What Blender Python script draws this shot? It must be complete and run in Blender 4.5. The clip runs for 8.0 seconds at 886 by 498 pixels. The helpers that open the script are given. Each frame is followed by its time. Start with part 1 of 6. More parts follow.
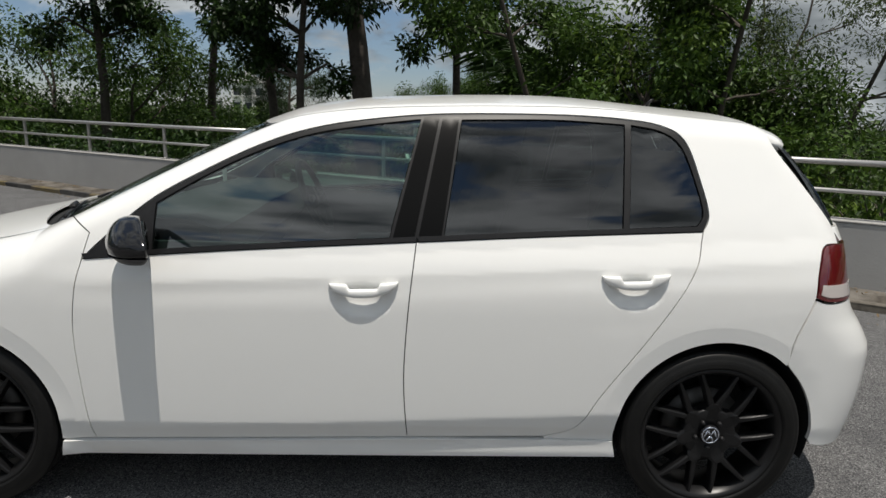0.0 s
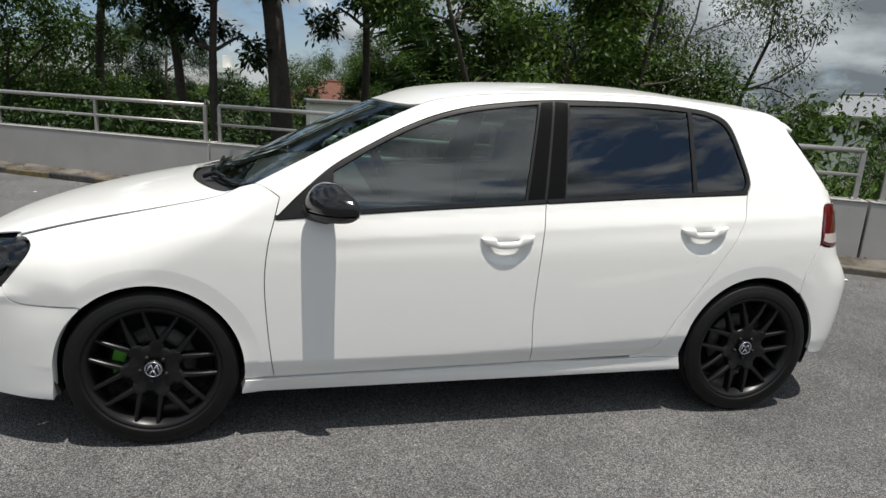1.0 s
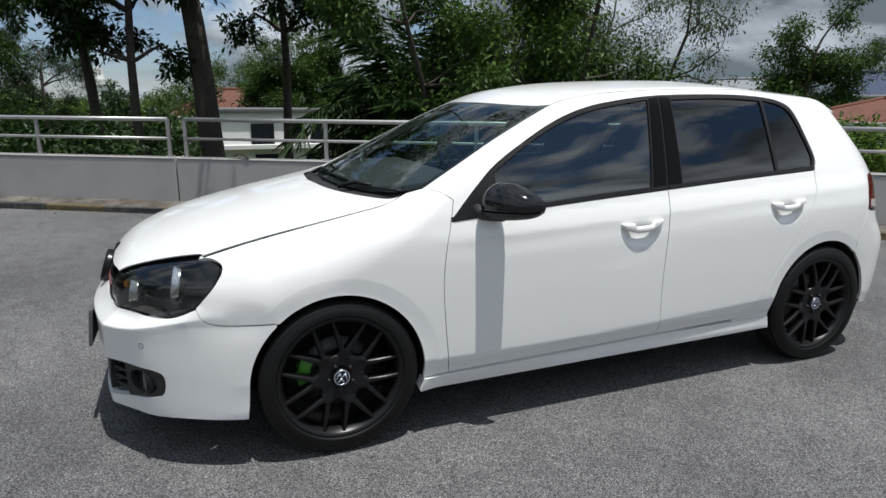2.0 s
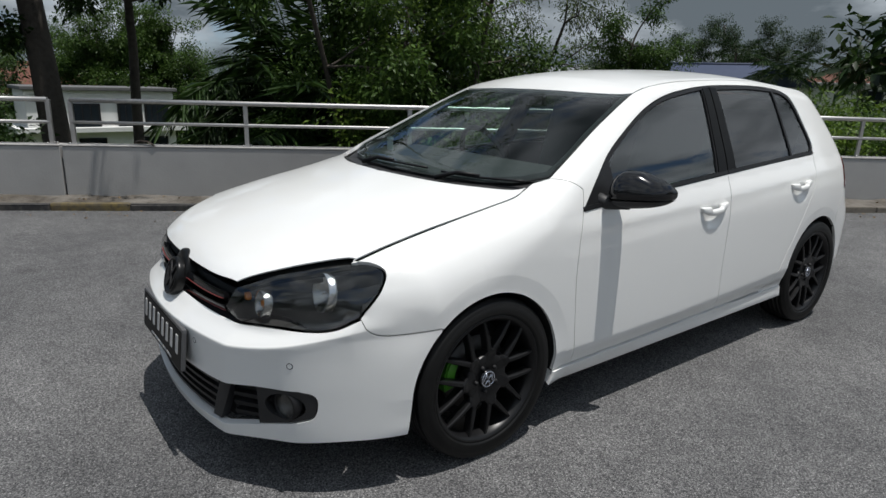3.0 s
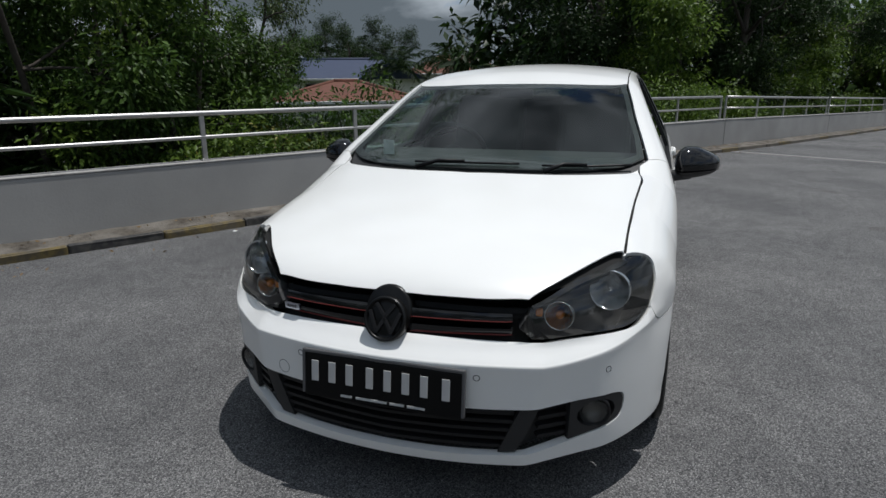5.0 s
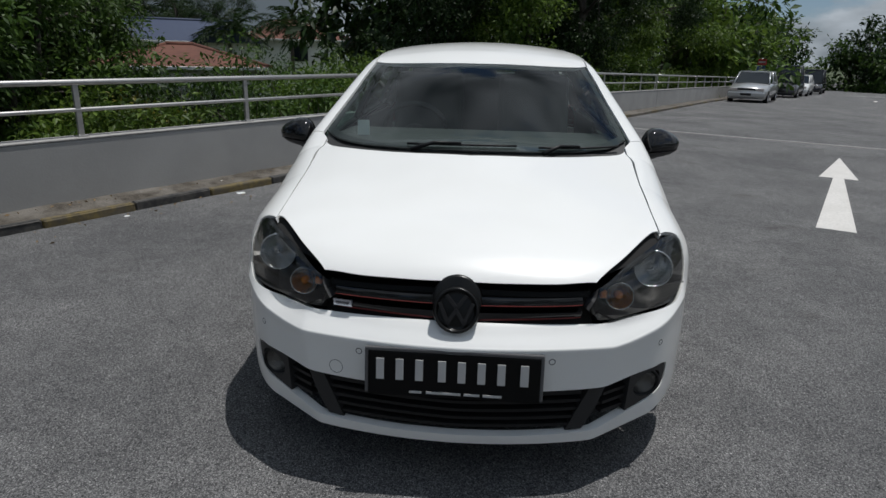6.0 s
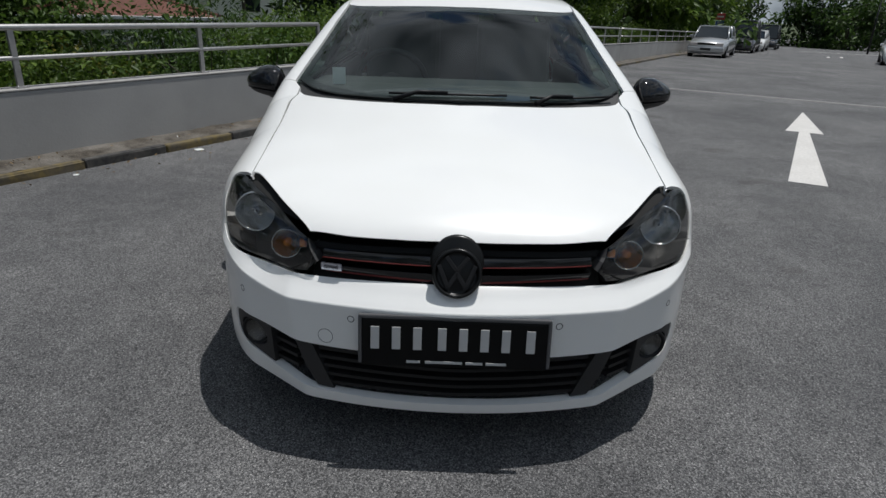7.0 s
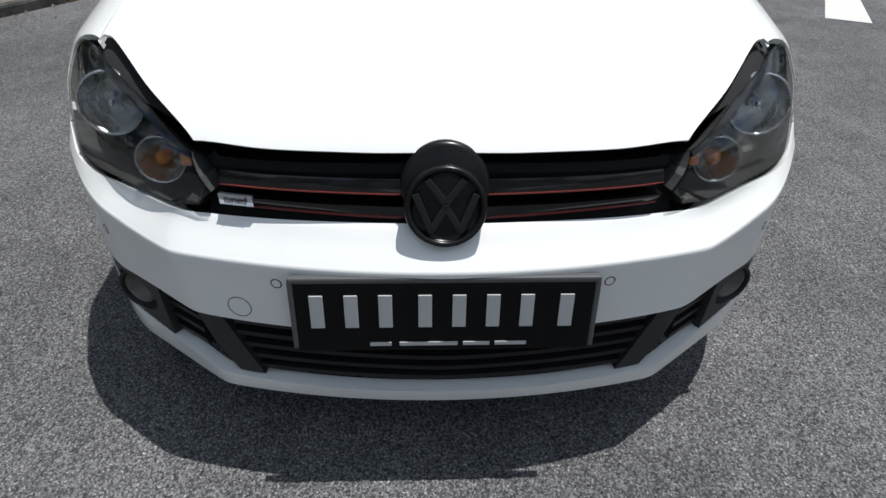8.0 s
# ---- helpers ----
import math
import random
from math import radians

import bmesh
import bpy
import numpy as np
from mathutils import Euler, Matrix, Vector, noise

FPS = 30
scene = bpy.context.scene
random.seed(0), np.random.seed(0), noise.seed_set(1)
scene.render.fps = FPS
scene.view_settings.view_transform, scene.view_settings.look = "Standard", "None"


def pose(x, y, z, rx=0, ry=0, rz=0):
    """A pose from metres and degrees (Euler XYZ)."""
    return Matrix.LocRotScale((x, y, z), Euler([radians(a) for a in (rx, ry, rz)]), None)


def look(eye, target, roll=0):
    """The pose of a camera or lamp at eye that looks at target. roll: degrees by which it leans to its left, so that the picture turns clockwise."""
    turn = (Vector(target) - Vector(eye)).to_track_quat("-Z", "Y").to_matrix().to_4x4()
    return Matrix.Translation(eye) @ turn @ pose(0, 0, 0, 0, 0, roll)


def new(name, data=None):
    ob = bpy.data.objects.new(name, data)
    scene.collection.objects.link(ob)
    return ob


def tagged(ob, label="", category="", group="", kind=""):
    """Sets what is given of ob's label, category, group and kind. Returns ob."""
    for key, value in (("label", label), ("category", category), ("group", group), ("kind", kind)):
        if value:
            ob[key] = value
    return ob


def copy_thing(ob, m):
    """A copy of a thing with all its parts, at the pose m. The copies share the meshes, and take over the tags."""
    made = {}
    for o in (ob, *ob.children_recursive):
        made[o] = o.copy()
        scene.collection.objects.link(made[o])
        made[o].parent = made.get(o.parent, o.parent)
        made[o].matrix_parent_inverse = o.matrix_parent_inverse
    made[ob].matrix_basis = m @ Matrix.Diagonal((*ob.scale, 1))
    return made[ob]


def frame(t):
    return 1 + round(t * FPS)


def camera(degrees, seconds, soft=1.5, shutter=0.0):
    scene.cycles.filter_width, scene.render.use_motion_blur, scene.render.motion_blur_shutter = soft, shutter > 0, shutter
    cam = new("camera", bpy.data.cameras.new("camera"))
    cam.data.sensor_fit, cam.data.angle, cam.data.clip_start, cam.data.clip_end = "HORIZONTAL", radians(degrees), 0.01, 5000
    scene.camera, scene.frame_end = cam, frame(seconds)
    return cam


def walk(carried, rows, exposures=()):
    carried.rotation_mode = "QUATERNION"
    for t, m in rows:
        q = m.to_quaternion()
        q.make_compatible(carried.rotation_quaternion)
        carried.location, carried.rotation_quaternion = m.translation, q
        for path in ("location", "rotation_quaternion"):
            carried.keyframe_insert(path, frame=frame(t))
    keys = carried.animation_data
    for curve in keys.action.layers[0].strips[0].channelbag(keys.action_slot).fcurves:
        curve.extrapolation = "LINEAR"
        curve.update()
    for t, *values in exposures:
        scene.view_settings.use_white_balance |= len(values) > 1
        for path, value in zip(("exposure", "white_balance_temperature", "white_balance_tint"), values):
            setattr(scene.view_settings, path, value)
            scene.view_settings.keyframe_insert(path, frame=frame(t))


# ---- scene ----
from mathutils import geometry

cam = camera(70.6, 8.0)
PATH = [
    (0, (1.578, -2.852, 1.398), (1.62, -0.899, 0.972), 1.6),
    (0.5, (1.097, -3.142, 1.376), (1.423, -1.217, 0.943), 3.9),
    (1, (0.571, -3.231, 1.392), (0.996, -1.336, 0.913), 3.2),
    (1.5, (0.036, -3.243, 1.406), (0.591, -1.388, 0.906), 2.2),
    (1.7, (-0.169, -3.205, 1.378), (0.446, -1.363, 0.898), 1.2),
    (3, (-1.426, -2.436, 1.372), (-0.256, -0.897, 0.859), 1.6),
    (3.5, (-1.8, -2.06, 1.348), (-0.419, -0.71, 0.828), 0.9),
    (4, (-2.107, -1.631, 1.355), (-0.54, -0.492, 0.858), 0.9),
    (4.5, (-2.355, -1.159, 1.366), (-0.647, -0.267, 0.828), 1.2),
    (4.7, (-2.466, -1.019, 1.362), (-0.699, -0.25, 0.828), 0.0),
    (5.8, (-2.676, -0.194, 1.392), (-0.776, 0.092, 0.837), 1.5),
    (6, (-2.69, -0.09, 1.41), (-0.788, 0.052, 0.81), 1.3),
    (6.5, (-2.707, 0.019, 1.423), (-0.786, 0.05, 0.868), 1.5),
    (7, (-2.538, 0.034, 1.359), (-0.674, 0.044, 0.634), 1.9),
    (7.5, (-2.215, 0.019, 1.262), (-0.478, 0.026, 0.27), 1.9),
    (8, (-1.804, 0.045, 1.194), (-0.162, -0.028, 0.056), 1.1),
]
EXPOSURES = [(0.0, 0.14, 6700, 10), (0.5, 0.33, 6800, 10), (1.0, 0.41, 6650, 10), (1.5, 0.41, 6220, 10), (3.0, 0.07, 6320, 10), (4.0, 0.00, 6220, 10), (4.7, -0.09, 6170, 10), (6.0, -0.25, 6220, 10), (6.5, -0.25, 6220, 10), (7.0, -0.20, 6220, 10), (7.5, 0.08, 6170, 10), (8.0, 0.26, 6170, 10)]
walk(cam, [(t, look(eye, target, roll)) for t, eye, target, roll in PATH], EXPOSURES)

# ---- sky and sun ----
SUN_WAY = Vector((0.09, -0.20, 1.0)).normalized()
SUN_UP = math.asin(SUN_WAY.z)
SUN_TURN = math.atan2(SUN_WAY.x, SUN_WAY.y)

world = bpy.data.worlds.new("sky")
scene.world = world
world.use_nodes = True
wn, wl = world.node_tree.nodes, world.node_tree.links
wn.clear()
w_out = wn.new("ShaderNodeOutputWorld")
w_bg = wn.new("ShaderNodeBackground")
w_sky = wn.new("ShaderNodeTexSky")
w_sky.sky_type = "NISHITA"
w_sky.sun_disc = False
w_sky.sun_elevation, w_sky.sun_rotation = SUN_UP, SUN_TURN
w_sky.air_density, w_sky.dust_density, w_sky.ozone_density = 1.0, 0.15, 2.5
w_co = wn.new("ShaderNodeTexCoord")
w_map = wn.new("ShaderNodeMapping")
w_map.inputs["Scale"].default_value = (1.0, 1.0, 2.6)
w_map.inputs["Location"].default_value = (0.35, 0.2, 0.1)
w_n1 = wn.new("ShaderNodeTexNoise")
w_n1.inputs["Scale"].default_value, w_n1.inputs["Detail"].default_value, w_n1.inputs["Roughness"].default_value = 2.9, 10.0, 0.60
w_n1.inputs["Distortion"].default_value = 0.25
w_r1 = wn.new("ShaderNodeValToRGB")
w_r1.color_ramp.elements[0].position, w_r1.color_ramp.elements[1].position = 0.445, 0.525
w_n2 = wn.new("ShaderNodeTexNoise")
w_n2.inputs["Scale"].default_value, w_n2.inputs["Detail"].default_value = 4.6, 8.0
w_r2 = wn.new("ShaderNodeValToRGB")
w_r2.color_ramp.elements[0].position, w_r2.color_ramp.elements[1].position = 0.30, 0.62
w_r2.color_ramp.elements[0].color = (1.5, 1.78, 1.98, 1)
w_r2.color_ramp.elements[1].color = (8.0, 8.6, 9.1, 1)
w_mix = wn.new("ShaderNodeMix")
w_mix.data_type = "RGBA"
wl.new(w_co.outputs["Generated"], w_map.inputs["Vector"])
wl.new(w_map.outputs["Vector"], w_n1.inputs["Vector"])
wl.new(w_map.outputs["Vector"], w_n2.inputs["Vector"])
# the cloud thickens and greys towards one side
w_way = wn.new("ShaderNodeVectorMath")
w_way.operation = "DOT_PRODUCT"
w_way.inputs[1].default_value = (0.77, 0.64, 0.0)
wl.new(w_co.outputs["Generated"], w_way.inputs[0])
w_far = wn.new("ShaderNodeMath")
w_far.operation = "MAXIMUM"
wl.new(w_way.outputs["Value"], w_far.inputs[0])
w_pow = wn.new("ShaderNodeMath")
w_pow.operation = "POWER"
w_pow.inputs[1].default_value = 3.0
wl.new(w_far.outputs[0], w_pow.inputs[0])
# and thins towards another
w_way2 = wn.new("ShaderNodeVectorMath")
w_way2.operation = "DOT_PRODUCT"
w_way2.inputs[1].default_value = (-0.10, 0.99, 0.0)
wl.new(w_co.outputs["Generated"], w_way2.inputs[0])
w_thin = wn.new("ShaderNodeMapRange")
w_thin.inputs["From Min"].default_value, w_thin.inputs["From Max"].default_value = 0.45, 1.0
w_thin.inputs["To Min"].default_value, w_thin.inputs["To Max"].default_value = 0.025, -0.085
wl.new(w_way2.outputs["Value"], w_thin.inputs["Value"])
w_cover = wn.new("ShaderNodeMath")
wl.new(w_n1.outputs["Fac"], w_cover.inputs[0])
wl.new(w_thin.outputs["Result"], w_cover.inputs[1])
for src, dst, k in ((w_cover.outputs[0], w_r1, 0.14), (w_n2.outputs["Fac"], w_r2, -0.17)):
    w_k = wn.new("ShaderNodeMath")
    w_k.operation = "MULTIPLY_ADD"
    w_k.inputs[1].default_value = k
    wl.new(w_pow.outputs[0], w_k.inputs[0])
    wl.new(src, w_k.inputs[2])
    wl.new(w_k.outputs[0], dst.inputs["Fac"])
wl.new(w_r1.outputs["Color"], w_mix.inputs["Factor"])
w_blue = wn.new("ShaderNodeMix")
w_blue.data_type = "RGBA"
w_blue.inputs["Factor"].default_value = 0.5
w_blue.inputs[7].default_value = (1.15, 2.0, 3.5, 1)
wl.new(w_sky.outputs["Color"], w_blue.inputs[6])
wl.new(w_blue.outputs[2], w_mix.inputs[6])
wl.new(w_r2.outputs["Color"], w_mix.inputs[7])
wl.new(w_mix.outputs[2], w_bg.inputs["Color"])
w_bg.inputs["Strength"].default_value = 0.083
wl.new(w_bg.outputs["Background"], w_out.inputs["Surface"])

sun_data = bpy.data.lights.new("sun", "SUN")
sun_data.energy, sun_data.angle, sun_data.color = 3.75, radians(0.53), (1.0, 0.96, 0.90)
sun = new("sun", sun_data)
sun.matrix_world = look(SUN_WAY * 60, (0, 0, 0))


# ---- materials ----
def material(name, colour, rough=0.5, metal=0.0, coat=0.0, grain=(), bump=(), stains=(), vary=0.0, spec=0.5, emit=None):
    """Principled paint. grain, stains: (size in metres, amount, second colour); bump: (size, strength); vary: change from piece to piece."""
    m = bpy.data.materials.new(name)
    m.use_nodes = True
    n, l = m.node_tree.nodes, m.node_tree.links
    p = n["Principled BSDF"]
    p.inputs["Roughness"].default_value, p.inputs["Metallic"].default_value = rough, metal
    p.inputs["Coat Weight"].default_value, p.inputs["Coat Roughness"].default_value = coat, 0.03
    p.inputs["Specular IOR Level"].default_value = spec
    p.inputs["Base Color"].default_value = (*colour, 1)
    co = n.new("ShaderNodeTexCoord")
    geo = n.new("ShaderNodeNewGeometry")
    last = None
    for i, spec_ in enumerate((grain, stains)):
        if not spec_:
            continue
        size, amount, other = spec_
        t = n.new("ShaderNodeTexNoise")
        t.inputs["Scale"].default_value, t.inputs["Detail"].default_value = 1.0 / size, 5.0
        l.new(geo.outputs["Position"], t.inputs["Vector"])
        r = n.new("ShaderNodeValToRGB")
        r.color_ramp.elements[0].position, r.color_ramp.elements[1].position = 0.42, 0.68
        l.new(t.outputs["Fac"], r.inputs["Fac"])
        k = n.new("ShaderNodeMath")
        k.operation = "MULTIPLY"
        k.inputs[1].default_value = amount
        l.new(r.outputs["Color"], k.inputs[0])
        x = n.new("ShaderNodeMix")
        x.data_type = "RGBA"
        x.inputs[6].default_value, x.inputs[7].default_value = (*colour, 1), (*other, 1)
        if last:
            l.new(last, x.inputs[6])
        l.new(k.outputs[0], x.inputs["Factor"])
        last = x.outputs[2]
    if vary:
        info = n.new("ShaderNodeObjectInfo")
        h = n.new("ShaderNodeHueSaturation")
        if last:
            l.new(last, h.inputs["Color"])
        else:
            h.inputs["Color"].default_value = (*colour, 1)
        r = n.new("ShaderNodeMapRange")
        r.inputs["To Min"].default_value, r.inputs["To Max"].default_value = 1 - vary, 1 + vary
        l.new(info.outputs["Random"], r.inputs["Value"])
        l.new(r.outputs["Result"], h.inputs["Value"])
        last = h.outputs["Color"]
    if last:
        l.new(last, p.inputs["Base Color"])
    if bump:
        t = n.new("ShaderNodeTexNoise")
        t.inputs["Scale"].default_value, t.inputs["Detail"].default_value = 1.0 / bump[0], 4.0
        l.new(geo.outputs["Position"], t.inputs["Vector"])
        b = n.new("ShaderNodeBump")
        b.inputs["Strength"].default_value, b.inputs["Distance"].default_value = bump[1], bump[0] * 0.5
        l.new(t.outputs["Fac"], b.inputs["Height"])
        l.new(b.outputs["Normal"], p.inputs["Normal"])
    if emit:
        p.inputs["Emission Color"].default_value, p.inputs["Emission Strength"].default_value = (*emit[:3], 1), emit[3]
    return m


def glass(name, tint, face=0.07, rough=0.0):
    """A pane: tinted see-through, with a mirror gloss that grows at grazing angles from its value face-on."""
    m = bpy.data.materials.new(name)
    m.use_nodes = True
    n, l = m.node_tree.nodes, m.node_tree.links
    n.clear()
    out = n.new("ShaderNodeOutputMaterial")
    mix, tr, gl, lw = n.new("ShaderNodeMixShader"), n.new("ShaderNodeBsdfTransparent"), n.new("ShaderNodeBsdfGlossy"), n.new("ShaderNodeLayerWeight")
    tr.inputs["Color"].default_value = (*tint, 1)
    gl.inputs["Roughness"].default_value = rough
    lw.inputs["Blend"].default_value = 0.5
    p, k = n.new("ShaderNodeMath"), n.new("ShaderNodeMath")
    p.operation, k.operation = "POWER", "MULTIPLY_ADD"
    p.inputs[1].default_value = 5.0
    k.inputs[1].default_value, k.inputs[2].default_value = 1 - face, face
    l.new(lw.outputs["Facing"], p.inputs[0])
    l.new(p.outputs[0], k.inputs[0])
    l.new(k.outputs[0], mix.inputs["Fac"])
    l.new(tr.outputs["BSDF"], mix.inputs[1])
    l.new(gl.outputs["BSDF"], mix.inputs[2])
    l.new(mix.outputs["Shader"], out.inputs["Surface"])
    return m


def asphalt_material():
    m = bpy.data.materials.new("worn_asphalt")
    m.use_nodes = True
    n, l = m.node_tree.nodes, m.node_tree.links
    p = n["Principled BSDF"]
    geo = n.new("ShaderNodeNewGeometry")

    def ramp(src, a, b, ca, cb):
        r = n.new("ShaderNodeValToRGB")
        r.color_ramp.elements[0].position, r.color_ramp.elements[1].position = a, b
        r.color_ramp.elements[0].color, r.color_ramp.elements[1].color = (*ca, 1), (*cb, 1)
        l.new(src, r.inputs["Fac"])
        return r.outputs["Color"]

    def noise_(size, detail, rough=0.5):
        t = n.new("ShaderNodeTexNoise")
        t.inputs["Scale"].default_value, t.inputs["Detail"].default_value, t.inputs["Roughness"].default_value = 1 / size, detail, rough
        l.new(geo.outputs["Position"], t.inputs["Vector"])
        return t.outputs["Fac"]

    def mixc(kind, fac, a, b):
        x = n.new("ShaderNodeMix")
        x.data_type, x.blend_type = "RGBA", kind
        if isinstance(fac, float):
            x.inputs["Factor"].default_value = fac
        else:
            l.new(fac, x.inputs["Factor"])
        l.new(a, x.inputs[6])
        l.new(b, x.inputs[7])
        return x.outputs[2]

    vor = n.new("ShaderNodeTexVoronoi")
    vor.inputs["Scale"].default_value = 215
    l.new(geo.outputs["Position"], vor.inputs["Vector"])
    sep = n.new("ShaderNodeSeparateColor")
    l.new(vor.outputs["Color"], sep.inputs["Color"])
    stone = ramp(sep.outputs["Red"], 0.1, 0.95, (0.074, 0.0745, 0.077), (0.285, 0.284, 0.284))
    gaps = ramp(vor.outputs["Distance"], 0.25, 0.75, (1, 1, 1), (0.46, 0.46, 0.47))
    base = mixc("MULTIPLY", 0.8, stone, gaps)
    patch = ramp(noise_(1.6, 6.0, 0.6), 0.33, 0.7, (0.66, 0.66, 0.665), (1.18, 1.17, 1.15))
    base = mixc("MULTIPLY", 1.0, base, patch)
    mid = ramp(noise_(0.009, 5.0, 0.65), 0.3, 0.7, (0.80, 0.80, 0.805), (1.18, 1.18, 1.18))
    base = mixc("MULTIPLY", 1.0, base, mid)
    blot = ramp(noise_(0.16, 5.0, 0.6), 0.3, 0.7, (0.84, 0.84, 0.845), (1.12, 1.12, 1.115))
    base = mixc("MULTIPLY", 1.0, base, blot)
    oil = ramp(noise_(0.75, 3.0), 0.66, 0.74, (1, 1, 1), (0.62, 0.6, 0.58))
    base = mixc("MULTIPLY", 0.8, base, oil)
    v2 = n.new("ShaderNodeTexVoronoi")
    v2.inputs["Scale"].default_value = 240
    l.new(geo.outputs["Position"], v2.inputs["Vector"])
    s2 = n.new("ShaderNodeSeparateColor")
    l.new(v2.outputs["Color"], s2.inputs["Color"])
    chips = ramp(s2.outputs["Green"], 0.88, 0.99, (1, 1, 1), (2.0, 1.98, 1.94))
    base = mixc("MULTIPLY", 1.0, base, chips)
    holes = ramp(s2.outputs["Blue"], 0.02, 0.16, (0.38, 0.38, 0.39), (1, 1, 1))
    base = mixc("MULTIPLY", 1.0, base, holes)
    l.new(base, p.inputs["Base Color"])
    p.inputs["Roughness"].default_value = 0.85
    p.inputs["Specular IOR Level"].default_value = 0.3
    b = n.new("ShaderNodeBump")
    b.inputs["Strength"].default_value, b.inputs["Distance"].default_value = 0.9, 0.004
    b.invert = True
    l.new(vor.outputs["Distance"], b.inputs["Height"])
    l.new(b.outputs["Normal"], p.inputs["Normal"])
    return m


def leaf_material(name, dark, light, gloss=0.45, thin=0.22):
    m = bpy.data.materials.new(name)
    m.use_nodes = True
    n, l = m.node_tree.nodes, m.node_tree.links
    p = n["Principled BSDF"]
    geo = n.new("ShaderNodeNewGeometry")
    r = n.new("ShaderNodeValToRGB")
    r.color_ramp.elements[0].color, r.color_ramp.elements[1].color = (*dark, 1), (*light, 1)
    l.new(geo.outputs["Random Per Island"], r.inputs["Fac"])
    t = n.new("ShaderNodeTexNoise")
    t.inputs["Scale"].default_value = 0.9
    l.new(geo.outputs["Position"], t.inputs["Vector"])
    h = n.new("ShaderNodeHueSaturation")
    k = n.new("ShaderNodeMapRange")
    k.inputs["From Min"].default_value, k.inputs["From Max"].default_value = 0.3, 0.7
    k.inputs["To Min"].default_value, k.inputs["To Max"].default_value = 0.7, 1.35
    l.new(t.outputs["Fac"], k.inputs["Value"])
    l.new(k.outputs["Result"], h.inputs["Value"])
    l.new(r.outputs["Color"], h.inputs["Color"])
    l.new(h.outputs["Color"], p.inputs["Base Color"])
    p.inputs["Roughness"].default_value = gloss
    p.inputs["Specular IOR Level"].default_value = 0.22
    tr = n.new("ShaderNodeBsdfTranslucent")
    l.new(h.outputs["Color"], tr.inputs["Color"])
    mx = n.new("ShaderNodeMixShader")
    mx.inputs["Fac"].default_value = thin
    l.new(p.outputs["BSDF"], mx.inputs[1])
    l.new(tr.outputs["BSDF"], mx.inputs[2])
    l.new(mx.outputs["Shader"], n["Material Output"].inputs["Surface"])
    return m


PAINT = material("white_car_paint", (0.84, 0.84, 0.82), 0.32, coat=0.75, grain=(0.7, 0.25, (0.81, 0.81, 0.79)))
GLOSS_BLACK = material("gloss_black", (0.008, 0.008, 0.009), 0.10, coat=0.25, spec=0.4)
PILLAR_BLACK = material("satin_black_pillar", (0.004, 0.004, 0.004), 0.30, spec=0.10)
TRIM = material("black_trim", (0.013, 0.013, 0.014), 0.42, grain=(0.02, 0.5, (0.019, 0.019, 0.020)), spec=0.25)
PLASTIC = material("textured_black_plastic", (0.020, 0.020, 0.021), 0.55, bump=(0.004, 0.25))
# underbody black, also on the added sheets that stand in for shade in gaps
DARK = material("dark_underbody_and_gap_shade", (0.008, 0.008, 0.008), 0.9)
RUBBER = material("tyre_rubber", (0.006, 0.006, 0.006), 0.5, grain=(0.05, 0.6, (0.010, 0.0098, 0.009)), bump=(0.006, 0.15), spec=0.25)
RIM = material("satin_black_wheel", (0.008, 0.008, 0.0085), 0.34, grain=(0.06, 0.4, (0.012, 0.012, 0.013)), spec=0.3)
REFLECTOR = material("faceted_reflector", (0.62, 0.63, 0.64), 0.12, 0.95, bump=(0.010, 0.35))
CHROME = material("chrome", (0.75, 0.76, 0.78), 0.08, 1.0)
SILVER = material("silver_badge", (0.55, 0.58, 0.66), 0.25, 0.9)
STEEL = material("brake_disc_steel", (0.10, 0.097, 0.092), 0.5, 0.8, grain=(0.02, 0.5, (0.07, 0.06, 0.055)))
GREEN = material("green_caliper_paint", (0.10, 0.36, 0.03), 0.35, coat=0.4)
AMBER = material("amber_plastic", (0.75, 0.26, 0.05), 0.2)
RED_LINE = material("red_grille_line", (0.22, 0.040, 0.036), 0.35)
RED_LAMP = material("red_lamp_lens", (0.11, 0.008, 0.010), 0.10, coat=1.0)
CLEAR_LAMP = material("clear_lamp_lens", (0.55, 0.50, 0.48), 0.12, coat=1.0)
PLATE_BLACK = material("plate_black", (0.012, 0.012, 0.013), 0.4)
PLATE_WHITE = material("plate_white", (0.52, 0.52, 0.51), 0.45)
LABEL = material("white_paper_label", (0.7, 0.72, 0.7), 0.6)
CLOTH = material("grey_seat_cloth", (0.11, 0.11, 0.112), 0.9, bump=(0.004, 0.3))
LINING = material("pale_headlining", (0.34, 0.34, 0.33), 0.95, bump=(0.004, 0.2))
DASH = material("dark_dashboard", (0.030, 0.030, 0.032), 0.7, bump=(0.003, 0.2))
SCREEN = glass("windscreen_glass", (0.78, 0.88, 0.84), 0.075)
SIDE_GLASS = glass("green_tinted_glass", (0.46, 0.64, 0.57), 0.16)
DARK_GLASS = glass("dark_tinted_glass", (0.15, 0.185, 0.18), 0.12)
LENS = glass("headlamp_lens", (0.74, 0.74, 0.72), 0.075)
LAMP_GREY = material("lamp_bezel_grey", (0.10, 0.10, 0.103), 0.3, 0.3)
FOG_GREY = material("fog_lamp_reflector", (0.14, 0.14, 0.14), 0.25, 0.6)
FRAME_GREY = material("grey_plate_frame", (0.09, 0.09, 0.093), 0.4)
EMBLEM_BLACK = material("satin_black_emblem", (0.006, 0.006, 0.006), 0.28, spec=0.3)
